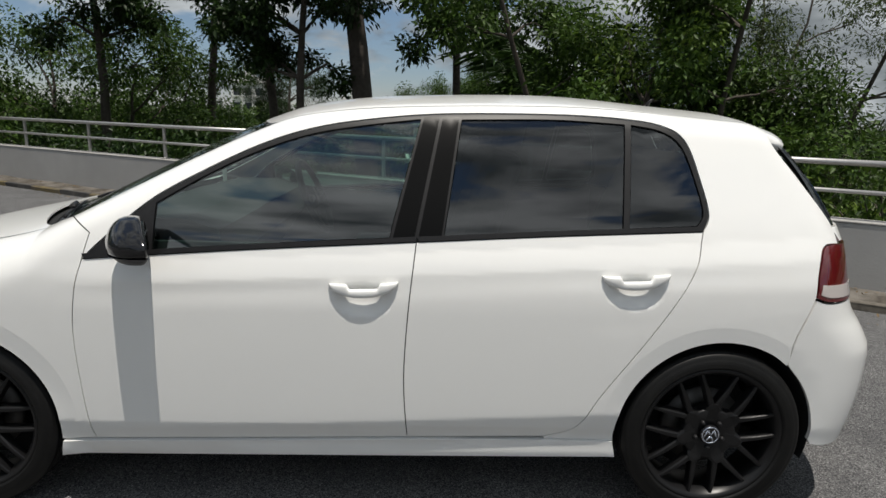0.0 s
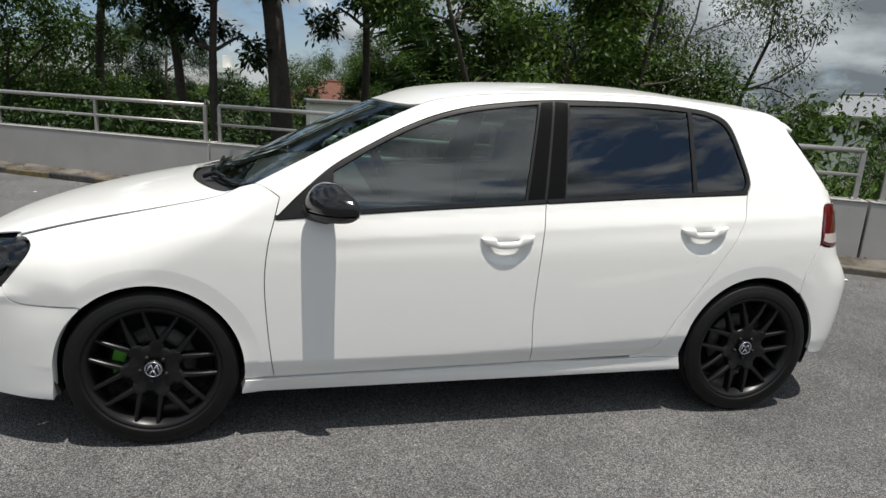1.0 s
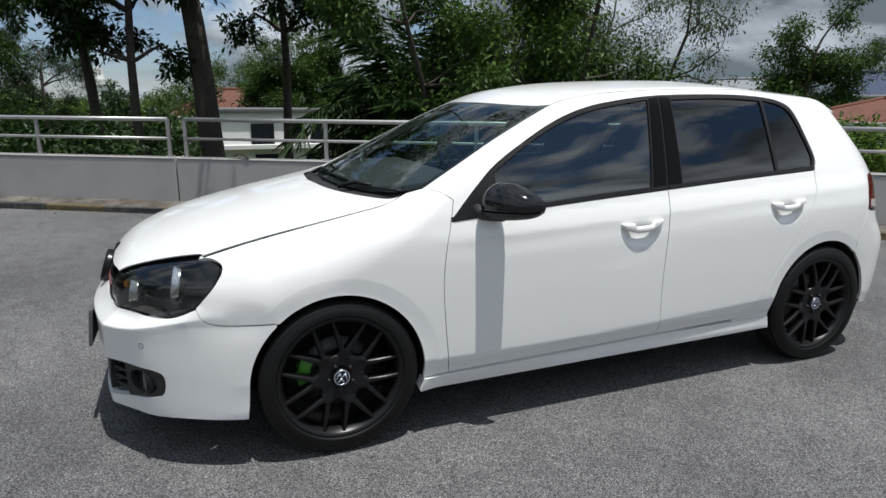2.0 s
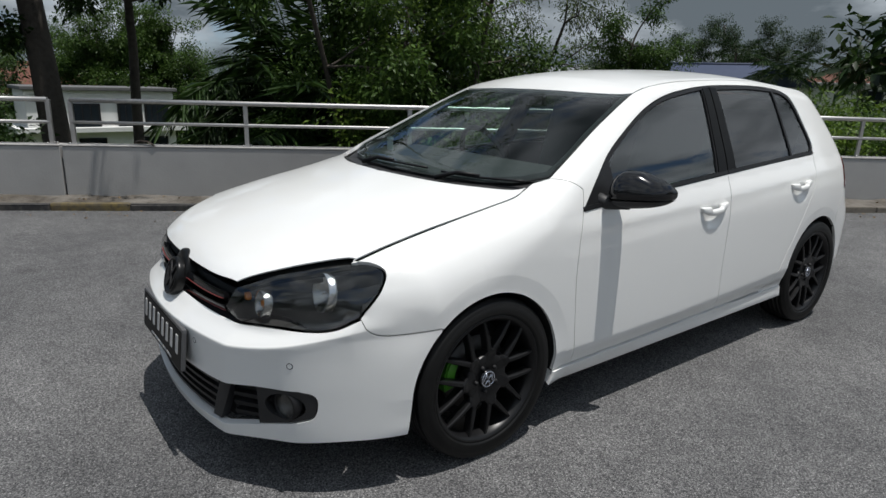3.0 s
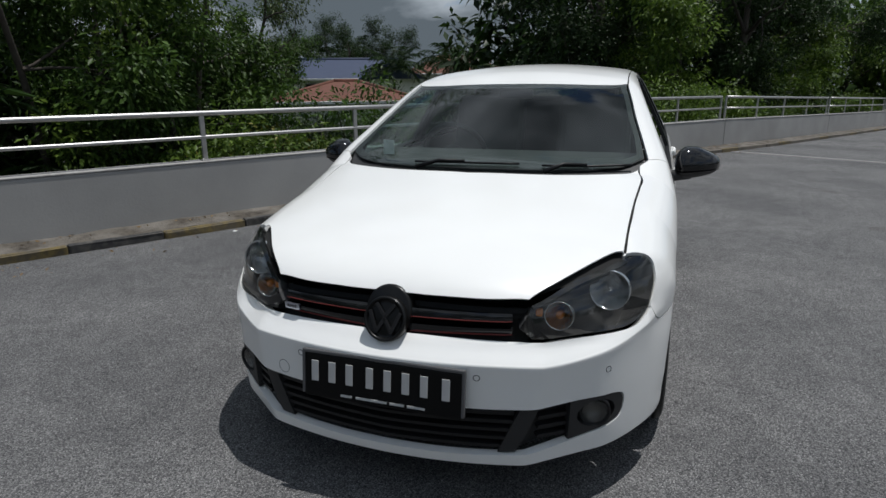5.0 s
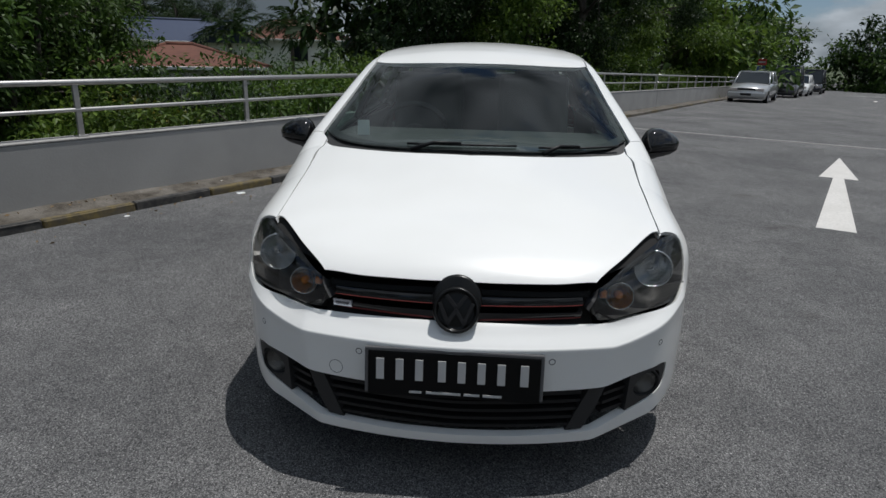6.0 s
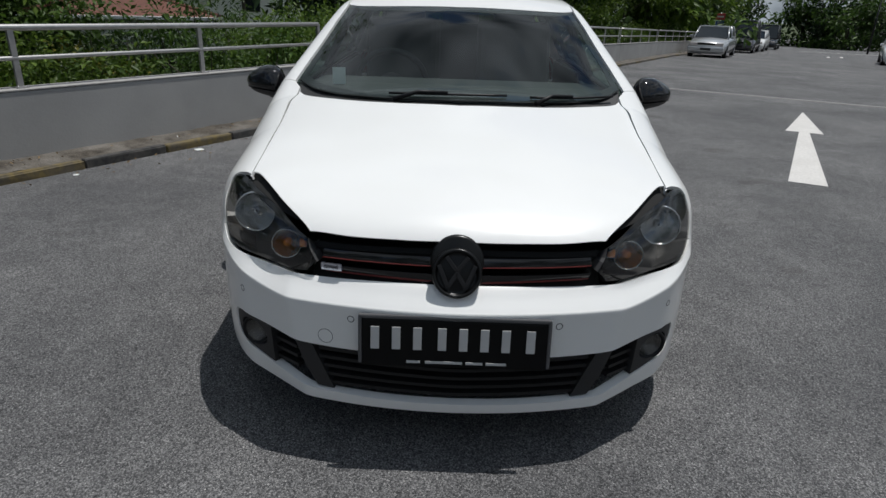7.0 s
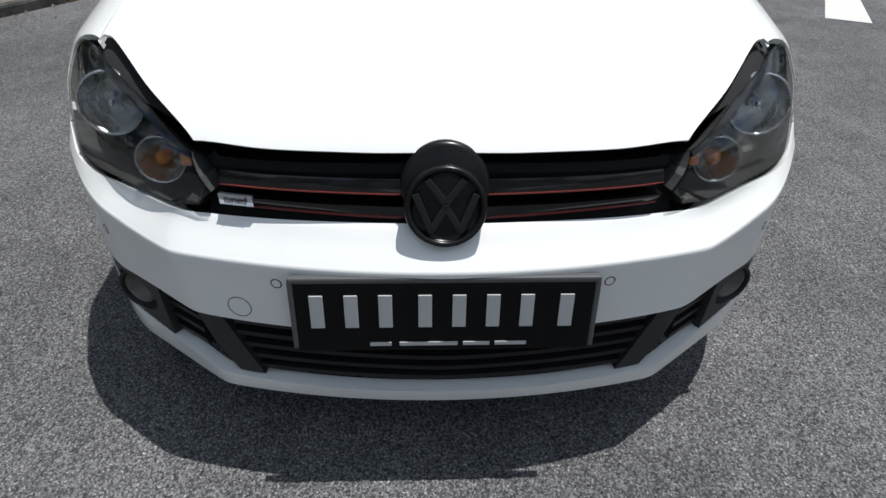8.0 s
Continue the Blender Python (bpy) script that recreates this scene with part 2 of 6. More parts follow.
GRILLE_BLACK = material("deep_black_grille", (0.005, 0.005, 0.005), 0.5, spec=0.15)
ASPHALT = asphalt_material()
CONCRETE = material("painted_concrete", (0.365, 0.36, 0.352), 0.85, grain=(0.35, 0.5, (0.315, 0.312, 0.305)), stains=(1.3, 0.5, (0.25, 0.245, 0.236)), bump=(0.02, 0.12))
CONCRETE_TOP = material("weathered_concrete", (0.34, 0.33, 0.32), 0.9, grain=(0.05, 0.6, (0.22, 0.21, 0.2)), stains=(0.6, 0.5, (0.42, 0.41, 0.39)), bump=(0.01, 0.3))
VERGE = material("dirty_concrete_verge", (0.085, 0.073, 0.058), 0.95, grain=(0.06, 0.9, (0.036, 0.029, 0.022)), stains=(0.30, 0.8, (0.18, 0.165, 0.145)), bump=(0.02, 0.8))
KERB_BLACK = material("kerb_black_paint", (0.025, 0.025, 0.026), 0.75, grain=(0.05, 0.6, (0.07, 0.066, 0.058)), stains=(0.2, 0.4, (0.12, 0.11, 0.095)), bump=(0.008, 0.3))
KERB_YELLOW = material("kerb_yellow_paint", (0.15, 0.112, 0.040), 0.8, grain=(0.05, 0.9, (0.06, 0.050, 0.034)), stains=(0.16, 0.8, (0.09, 0.078, 0.060)), bump=(0.008, 0.3))
KERB_WORN = material("worn_kerb_concrete", (0.13, 0.115, 0.095), 0.9, grain=(0.05, 0.7, (0.07, 0.062, 0.05)), stains=(0.3, 0.5, (0.19, 0.17, 0.14)), bump=(0.008, 0.4))
GALV = material("galvanised_steel", (0.50, 0.49, 0.48), 0.38, 0.75, grain=(0.05, 0.5, (0.38, 0.37, 0.36)), stains=(0.5, 0.4, (0.42, 0.40, 0.38)))
ROAD_WHITE = material("white_road_paint", (0.62, 0.60, 0.57), 0.8, grain=(0.03, 0.5, (0.45, 0.44, 0.42)), stains=(0.3, 0.4, (0.50, 0.48, 0.45)), bump=(0.006, 0.3))
TAR = material("tar_joint", (0.36, 0.35, 0.33), 0.85, grain=(0.05, 0.6, (0.22, 0.21, 0.2)))
SOIL = material("lower_ground_grass", (0.05, 0.075, 0.025), 0.95, grain=(0.6, 0.7, (0.035, 0.05, 0.018)), stains=(7.0, 0.6, (0.09, 0.085, 0.045)))
BARK = material("grey_brown_bark", (0.058, 0.048, 0.038), 0.9, grain=(0.08, 0.7, (0.030, 0.024, 0.019)), stains=(0.5, 0.5, (0.085, 0.072, 0.058)), bump=(0.04, 0.6))
LEAF_DARK = leaf_material("dark_leaves", (0.008, 0.020, 0.005), (0.030, 0.060, 0.013))
LEAF_MID = leaf_material("green_leaves", (0.020, 0.046, 0.008), (0.074, 0.130, 0.024), thin=0.32)
LEAF_LIGHT = leaf_material("light_leaves", (0.036, 0.074, 0.010), (0.125, 0.190, 0.030), thin=0.38)
LEAF_BRIGHT = leaf_material("bright_leaves", (0.055, 0.105, 0.015), (0.17, 0.25, 0.045), thin=0.42)
LEAF_GREY = leaf_material("olive_leaves", (0.024, 0.040, 0.012), (0.080, 0.108, 0.038), thin=0.3)
LEAF_AUTUMN = leaf_material("yellow_green_leaves", (0.07, 0.10, 0.015), (0.22, 0.20, 0.03))
WALL_WHITE = material("white_render", (0.72, 0.72, 0.70), 0.85, grain=(1.0, 0.4, (0.62, 0.62, 0.60)), bump=(0.03, 0.1))
ROOF_RED = material("red_roof_tiles", (0.125, 0.046, 0.029), 0.85, grain=(0.3, 0.7, (0.075, 0.029, 0.019)), stains=(2.0, 0.5, (0.15, 0.06, 0.038)), vary=0.15)
ROOF_BLUE = material("blue_roof_sheets", (0.022, 0.035, 0.075), 0.7, grain=(0.5, 0.4, (0.03, 0.045, 0.09)), vary=0.1)
ROOF_DARK = material("weathered_flat_roof", (0.13, 0.13, 0.13), 0.8, grain=(0.4, 0.6, (0.08, 0.08, 0.08)))
ROOF_GREY = material("grey_roof_sheets", (0.20, 0.21, 0.225), 0.6, grain=(0.7, 0.4, (0.24, 0.25, 0.27)), vary=0.1)
PANE = material("dark_window_pane", (0.015, 0.02, 0.025), 0.05)


# ---- building helpers ----
def part(name, bm, mat, parent=None, label="", smooth=False):
    """One mesh object out of a bmesh, under its thing."""
    me = bpy.data.meshes.new(name)
    bm.to_mesh(me)
    bm.free()
    if smooth:
        for f in me.polygons:
            f.use_smooth = True
    me.materials.append(mat)
    ob = new(name, me)
    if parent:
        ob.parent = parent
    if label:
        tagged(ob, label)
    return ob


def thing(name, label, category, group="", kind="", at=(0, 0, 0), turn=0):
    ob = new(name)
    ob.matrix_world = pose(*at, 0, 0, turn)
    return tagged(ob, label, category, group, kind)


def box(size, at=(0, 0, 0), bevel=0.0, m=None, segments=2):
    bm = bmesh.new()
    bmesh.ops.create_cube(bm, size=1)
    bmesh.ops.scale(bm, vec=size, verts=bm.verts)
    if bevel:
        bmesh.ops.bevel(bm, geom=bm.edges[:], offset=bevel, segments=segments, affect="EDGES", profile=0.6)
    bmesh.ops.translate(bm, vec=at, verts=bm.verts)
    if m:
        bmesh.ops.transform(bm, matrix=m, verts=bm.verts)
    return bm


def add(bm, other, m=None):
    """Joins other into bm."""
    if m:
        bmesh.ops.transform(other, matrix=m, verts=other.verts)
    me = bpy.data.meshes.new("join")
    other.to_mesh(me)
    other.free()
    bm.from_mesh(me)
    bpy.data.meshes.remove(me)
    return bm


def tube(bm, pts, radii, sides=8, cap=True):
    """A tapered tube along points."""
    pts = [Vector(p) for p in pts]
    rings = []
    for i, p in enumerate(pts):
        d = (pts[min(i + 1, len(pts) - 1)] - pts[max(i - 1, 0)]).normalized()
        a = d.orthogonal().normalized() if abs(d.z) < 0.99 else Vector((1, 0, 0))
        a = (a - d * a.dot(d)).normalized()
        if rings and abs(a.dot(last_a)) < 0.999:
            a = (last_a - d * last_a.dot(d)).normalized()
        last_a = a
        b = d.cross(a)
        r = radii[i]
        rings.append([bm.verts.new(p + (a * math.cos(k * math.tau / sides) + b * math.sin(k * math.tau / sides)) * r) for k in range(sides)])
    for p, q in zip(rings, rings[1:]):
        for k in range(sides):
            f = bm.faces.new((p[k], p[(k + 1) % sides], q[(k + 1) % sides], q[k]))
            f.smooth = True
    if cap:
        bm.faces.new(rings[0][::-1])
        bm.faces.new(rings[-1])
    return bm


def lathe(profile, sides=48, closed=False):
    """Turns (radius, height) points round the z axis."""
    bm = bmesh.new()
    rings = [[bm.verts.new((r * math.cos(k * math.tau / sides), r * math.sin(k * math.tau / sides), h)) for k in range(sides)] for r, h in profile]
    pairs = list(zip(rings, rings[1:])) + ([(rings[-1], rings[0])] if closed else [])
    for p, q in pairs:
        for k in range(sides):
            f = bm.faces.new((p[k], p[(k + 1) % sides], q[(k + 1) % sides], q[k]))
            f.smooth = True
    return bm


def prism(outline, depth, bevel=0.0):
    """An outline in x, y pushed up along z by depth."""
    bm = bmesh.new()
    lo = [bm.verts.new((x, y, 0)) for x, y in outline]
    f = bm.faces.new(lo)
    r = bmesh.ops.extrude_face_region(bm, geom=[f])
    bmesh.ops.translate(bm, vec=(0, 0, depth), verts=[v for v in r["geom"] if isinstance(v, bmesh.types.BMVert)])
    bmesh.ops.recalc_face_normals(bm, faces=bm.faces)
    if bevel:
        bmesh.ops.bevel(bm, geom=[e for e in bm.edges if abs(e.verts[0].co.z - depth) < 1e-6 and abs(e.verts[1].co.z - depth) < 1e-6], offset=bevel, segments=2, affect="EDGES")
    return bm


# ---- the deck: directions along the parapet (s) and across it (n) ----
ALONG = Vector((math.cos(radians(-30)), math.sin(radians(-30)), 0))
ACROSS = Vector((0.5, math.cos(radians(30)), 0))


def deck(s, n, z=0.0):
    """A place on the deck: past the car it bends gently and falls away."""
    t = min(max((s - 8.0) / 26.0, 0), 1)
    n += 1.25 * t * t * (3 - 2 * t)
    return ALONG * s + ACROSS * n + Vector((0, 0, z - 0.0245 * min(max(s - 8.9, 0), 80)))


def heading(s):
    d = deck(s + 0.5, 0) - deck(s - 0.5, 0)
    return math.degrees(math.atan2(d.y, d.x))


def lay(bm):
    """Lays a mesh made in deck coordinates onto the deck."""
    for v in bm.verts:
        v.co = deck(*v.co)
    return bm


LOW = -3.6


def ground():
    """The asphalt deck, its edge and the lower land beyond, in one sheet out to the horizon."""
    bm = bmesh.new()
    ss = [-900, -200, -60, -25, -12, -4, 4, 8.9] + list(range(11, 89, 3)) + [88.9, 110, 200, 900]
    ns = [(-900, 0), (-200, 0), (-60, 0), (-20, 0), (-8, 0), (0, 0), (4.44, 0), (4.45, LOW),  (12, LOW - 0.4), (40, LOW - 0.8), (120, LOW), (900, LOW)]
    grid = [[bm.verts.new(deck(s, n, z)) for s in ss] for n, z in ns]
    for a, b in zip(grid, grid[1:]):
        for i in range(len(ss) - 1):
            bm.faces.new((a[i], a[i + 1], b[i + 1], b[i]))
    bmesh.ops.recalc_face_normals(bm, faces=bm.faces)
    ob = part("ground", bm, ASPHALT)
    ob.data.materials.append(SOIL)
    for f in ob.data.polygons:
        if f.center.z < -3:
            f.material_index = 1
    tagged(ob, "worn grey asphalt deck with grassy lower land beyond", "ground", kind="structure")
    return ob


ground()

JOINTS = [-3.2 + 7.35 * k for k in range(-4, 10)]


def parapet():
    """Low concrete wall in lengths with open joints, on the deck's edge."""
    top = tagged(new("parapet"), "grey painted concrete parapet wall with open joints", "wall", kind="structure")
    for a, b in zip(JOINTS, JOINTS[1:]):
        bm = lay(box((b - a - 0.022, 0.20, 0.66), ((a + b) / 2, 4.335, 0.29), 0.012))
        part("wall_length", bm, CONCRETE, top)
        bm = lay(box((b - a - 0.026, 0.212, 0.014), ((a + b) / 2, 4.335, 0.629), 0.005))
        part("coping", bm, CONCRETE_TOP, top)
    return top


parapet()


def railing():
    """Two-pipe steel railing on the parapet, a length between each pair of joints."""
    first = None
    a = JOINTS[0]
    rail = thing("railing", "galvanised steel pipe railing with two rails on the parapet", "railing", "railings on the parapet", at=(0, 0, 0), turn=-30)
    span = 7.35 - 0.22
    for z, r in ((1.095, 0.026), (0.865, 0.018)):
        bm = tube(bmesh.new(), [(0.11 + span * k / 4, 0, z) for k in range(5)], [r] * 5, 12)
        part("top_rail" if z > 1 else "mid_rail", bm, GALV, rail)
    for k in range(5):
        x = 0.11 + span * k / 4
        bm = add(box((0.046, 0.030, 0.46), (x, 0, 0.866), 0.004), box((0.09, 0.09, 0.010), (x, 0, 0.641), 0.002))
        post = part("post", bm, GALV, rail)
        for dx, dy in ((-0.033, -0.033), (0.033, 0.033)):
            bm = lathe([(0.0, 0.012), (0.008, 0.012), (0.009, 0.0)], 6)
            bmesh.ops.translate(bm, vec=(x + dx, dy, 0.646), verts=bm.verts)
            part("bolt", bm, GALV, post)
    def stand(a):
        p, q = deck(a, 4.32), deck(a + 7.35, 4.32)
        d = (q - p).normalized()
        return Matrix.Translation(p) @ Matrix.Rotation(math.atan2(d.y, d.x), 4, "Z") @ Matrix.Rotation(-math.asin(d.z), 4, "Y")

    rail.matrix_world = stand(a)
    for a in JOINTS[1:-1]:
        copy_thing(rail, stand(a))


railing()


def kerb():
    """Kerb stones painted by turns black and yellow, with a dirty verge behind."""
    top = tagged(new("kerb"), "kerb painted in worn black and yellow lengths", "kerb", kind="structure")
    length = 0.775
    rnd = random.Random(4)
    for k in range(-36, 60):
        a = -2.45 + k * length
        bm = box((length - 0.006, 0.075, 0.11), (a + length / 2, 3.935 + rnd.uniform(-0.006, 0.006), 0.017 + rnd.uniform(-0.006, 0.006)), 0.018, None, 3)
        for v in bm.verts:
            v.co += Vector((0, rnd.uniform(-0.004, 0.004), rnd.uniform(-0.004, 0.004)))
        lay(bm)
        part("kerb_stone", bm, KERB_WORN if a > 2.6 and k % 4 != 1 else KERB_YELLOW if k % 2 else KERB_BLACK, top)
    rows = []
    bm = bmesh.new()
    for i in range(520):
        s = -30 + i * 0.15
        rows.append([bm.verts.new(deck(s, 3.955 + 0.048 * j, 0.066 + 0.020 * noise.noise((s * 3.1, j * 0.9, 0)) + 0.006 * j)) for j in range(7)])
    for a, b in zip(rows, rows[1:]):
        for j in range(6):
            bm.faces.new((a[j], b[j], b[j + 1], a[j + 1]))
    bmesh.ops.recalc_face_normals(bm, faces=bm.faces)
    for f in bm.faces:
        f.smooth = True
        if f.normal.z < 0:
            f.normal_flip()
    ob = part("verge", bm, VERGE)
    tagged(ob, "narrow dirty concrete verge between kerb and wall", "verge", kind="structure")


kerb()


def road_arrow():
    bm = prism([(0, -0.155), (2.95, -0.06), (2.95, -0.215), (5.0, 0.0), (2.95, 0.215), (2.95, 0.06), (0, 0.155)], 0.004)
    ob = part("road_arrow", bm, ROAD_WHITE)
    ob.matrix_world = Matrix.Translation(deck(4.0, -1.28, 0.001)) @ Matrix.Rotation(radians(-30 + 3.1), 4, "Z")
    tagged(ob, "worn white painted arrow on the asphalt", "road marking")
    bm = lay(box((0.10, 24, 0.006), (11.2, -8, 0.003), 0))
    tagged(part("deck_joint", bm, TAR), "pale filled joint line across the asphalt deck", "joint", kind="structure")


road_arrow()

# ---- the white hatchback: its outer skin as one smooth form ----
def curve(pts):
    """A smooth function through a few control points (monotone cubic)."""
    xs = np.array([p[0] for p in pts], float)
    ys = np.array([p[1] for p in pts], float)
    h = np.diff(xs)
    d = np.diff(ys) / h
    m = np.zeros(len(xs))
    m[0], m[-1] = d[0], d[-1]
    for i in range(1, len(xs) - 1):
        if d[i - 1] * d[i] > 0:
            w1, w2 = 2 * h[i] + h[i - 1], h[i] + 2 * h[i - 1]
            m[i] = (w1 + w2) / (w1 / d[i - 1] + w2 / d[i])

    def f(x):
        x = np.asarray(x, float)
        i = np.clip(np.searchsorted(xs, x) - 1, 0, len(xs) - 2)
        t = np.clip((x - xs[i]) / h[i], -3, 4)
        lo, hi = x < xs[0], x > xs[-1]
        t2, t3 = t * t, t * t * t
        v = (2 * t3 - 3 * t2 + 1) * ys[i] + (t3 - 2 * t2 + t) * h[i] * m[i] + (3 * t2 - 2 * t3) * ys[i + 1] + (t3 - t2) * h[i] * m[i + 1]
        v = np.where(lo, ys[0] + (x - xs[0]) * m[0], v)
        return np.where(hi, ys[-1] + (x - xs[-1]) * m[-1], v)
    return f

PLAN = curve([(-0.9, 0.872), (0.0, 0.886), (1.3, 0.89), (2.58, 0.882), (2.9, 0.862), (3.4, 0.80)])
FLANK = curve([(0.10, 0.060), (0.19, 0.034), (0.215, 0.0185), (0.24, 0.0135), (0.265, 0.0135), (0.285, 0.0125), (0.31, 0.0092), (0.335, 0.0043), (0.342, 0.0028), (0.55, 0.0), (0.74, 0.003), (0.83, 0.009), (0.90, 0.022), (0.98, 0.047), (1.20, 0.150), (1.40, 0.262), (1.5, 0.34)])
NOSE = curve([(0.08, -0.83), (0.15, -0.882), (0.22, -0.897), (0.36, -0.906), (0.49, -0.914), (0.521, -0.9175), (0.526, -0.9160), (0.531, -0.9105), (0.59, -0.856), (0.62, -0.850), (0.70, -0.826), (0.78, -0.78)])
TAIL = curve([(0.15, 3.20), (0.30, 3.265), (0.50, 3.30), (0.60, 3.305), (0.68, 3.27), (0.75, 3.22), (1.00, 3.145), (1.15, 3.05), (1.38, 2.86), (1.5, 2.76)])
SPINE = curve([(-1.0, 0.62), (-0.82, 0.728), (-0.6, 0.82), (-0.3, 0.902), (0.0, 0.97), (0.16, 1.008)])
CABIN = curve([(0.0, 0.905), (0.17, 1.002), (0.5, 1.173), (0.80, 1.318), (0.92, 1.366), (1.10, 1.424), (1.45, 1.465), (2.0, 1.481), (2.5, 1.449), (2.87, 1.416), (3.2, 1.35)])

NOSE_SOFT = curve([(0.08, -0.83), (0.15, -0.882), (0.22, -0.897), (0.36, -0.904), (0.44, -0.9045), (0.50, -0.897), (0.56, -0.873), (0.62, -0.850), (0.70, -0.826), (0.78, -0.78)])


def rise(y):
    return 0.07 * np.clip((y - 0.5) / 0.3, 0, 1.2) ** 2


def smax(a, b, k):
    return np.maximum(a, b) + np.maximum(k - np.abs(a - b), 0) ** 2 / (4 * k)

def sweep(q, z):
    """How far the nose falls back towards its sides: bent at a soft corner low down, one even curve at the lamps."""
    corner = 0.46 + 0.05 * np.clip((z - 0.165) / 0.36, 0, 1)
    past = 0.5 * (q - corner + np.sqrt((q - corner) ** 2 + 0.012 ** 2))
    bent = (0.21 + 0.08 * np.clip((z - 0.165) / 0.36, 0, 1)) * (q - past) ** 2 + 0.73 * past + 4.8 * np.clip(q - 0.66, 0, 1) ** 2
    w = np.clip((0.66 - z) / 0.09, 0, 1)
    return bent * w + (0.05 * q * q + 0.80 * q ** 4) * (1 - w)


def form(x, y, z):
    """Below zero inside the car's outer skin, above zero outside."""
    y = np.abs(y)
    q = np.minimum(y, 1.0)
    tail_in = 0.030 * np.clip((x - 1.9) / 1.3, 0, 1) ** 2 * np.clip((z - 0.9) / 0.4, 0, 1)
    half = PLAN(x) - FLANK(z) - tail_in
    for cx in (0.0, 2.578):
        r = np.hypot(x - cx, z - 0.318)
        half = half - 0.0045 * np.clip((0.402 - r) / 0.06, 0, 1) * np.clip((z - 0.30) / 0.14, 0, 1)
    for hx, hz in ((1.362, 0.788), (2.260, 0.830)):
        r2 = ((x - hx) / 0.100) ** 2 + ((z - hz - 0.004) / 0.060) ** 2
        half = half - 0.020 * np.clip(1 - r2, 0, 1) ** 1.3
    tuck = 0.315 + 0.065 * (x - 0.45) / 1.4 - z
    half = half - 0.25 * np.minimum(0.5 * (tuck + np.sqrt(tuck ** 2 + 0.007 ** 2)), 0.085) * np.clip((x - 0.30) / 0.1, 0, 1) * np.clip((2.44 - x) / 0.22, 0, 1)
    above = z - 0.83 - 0.05 * (x - 0.6)
    half = half - (0.14 * np.minimum(0.5 * (above + np.sqrt(above ** 2 + 0.003 ** 2)), 0.07) + 0.0025 * np.exp(-((above + 0.035) / 0.035) ** 2)) * np.clip((x - 0.30) / 0.35, 0, 1)
    side = y - half
    xs = x - 0.12 * q * q * np.clip((1.3 - x) / 0.5, 0, 1)
    crown = 0.085 + 0.056 * np.clip((xs - 0.17) / 0.7, 0, 1)
    bonnet = SPINE(np.minimum(x - 0.10 * q * q, 0.30)) - crown * q * q - 0.10 * np.clip(y - 0.55, 0, 1) ** 2
    cabin = CABIN(xs) - crown * q * q
    top = z - np.maximum(bonnet, cabin)
    zn = z - rise(q) * np.clip((z - 0.40) / 0.1, 0, 1) * np.clip((0.74 - z) / 0.1, 0, 1)
    soft = np.clip((q - 0.80) / 0.07, 0, 1)
    notch = 0.014 * np.exp(-((z - 0.594) / 0.011) ** 2) * np.clip((0.50 - q) / 0.06, 0, 1)
    nose = NOSE(zn) * (1 - soft) + NOSE_SOFT(z) * soft + notch + sweep(q, z) - x
    tail = x - TAIL(z) + 0.05 * q * q + 0.35 * q ** 4
    k = 0.05 + 0.13 * np.clip((0.45 - x) / 0.5, 0, 1)
    f = smax(side, top * 0.9, k)
    f = smax(f, nose * 0.75, 0.05)
    return smax(f, tail * 0.8, 0.09)


def root(o, d, far=1.5):
    """Where rays from o along d leave the form."""
    lo, hi = np.zeros(len(o)), np.full(len(o), far)
    for _ in range(34):
        mid = (lo + hi) / 2
        p = o + d * mid[:, None]
        inside = form(p[:, 0], p[:, 1], p[:, 2]) < 0
        lo, hi = np.where(inside, mid, lo), np.where(inside, hi, mid)
    return o + d * lo[:, None]


def normals(p, e=0.002):
    g = np.stack([form(*(p + e * np.eye(3)[i]).T) - form(*(p - e * np.eye(3)[i]).T) for i in range(3)], 1)
    return g / np.maximum(np.linalg.norm(g, axis=1), 1e-9)[:, None]


def rays_side(uv):
    k = len(uv)
    return np.stack([uv[:, 0], np.zeros(k), uv[:, 1]], 1), np.tile((0.0, 1.0, 0.0), (k, 1))


def rays_roll(uv):
    k, a = len(uv), uv[:, 1] / 0.75
    return np.stack([uv[:, 0], np.zeros(k), np.full(k, 0.55)], 1), np.stack([np.zeros(k), np.cos(a), np.sin(a)], 1)


def rays_top(uv):
    k = len(uv)
    return np.stack([uv[:, 0], uv[:, 1], np.full(k, 0.45)], 1), np.tile((0.0, 0.0, 1.0), (k, 1))


def rays_nose(uv):
    k, a = len(uv), uv[:, 0] / 0.85
    return np.stack([np.full(k, -0.1), np.zeros(k), uv[:, 1]], 1), np.stack([-np.cos(a), np.sin(a), np.zeros(k)], 1)


def rays_tail(uv):
    k, a = len(uv), uv[:, 0] / 0.85
    return np.stack([np.full(k, 2.3), np.zeros(k), uv[:, 1]], 1), np.stack([np.cos(a), np.sin(a), np.zeros(k)], 1)


CHARTS = {
    "side": (rays_side, lambda p: (p[0], p[2])),
    "roll": (rays_roll, lambda p: (p[0], math.atan2(p[2] - 0.55, p[1]) * 0.75)),
    "top": (rays_top, lambda p: (p[0], p[1])),
    "nose": (rays_nose, lambda p: (math.atan2(p[1], -(p[0] + 0.1)) * 0.85, p[2])),
    "tail": (rays_tail, lambda p: (math.atan2(p[1], p[0] - 2.3) * 0.85, p[2])),
}


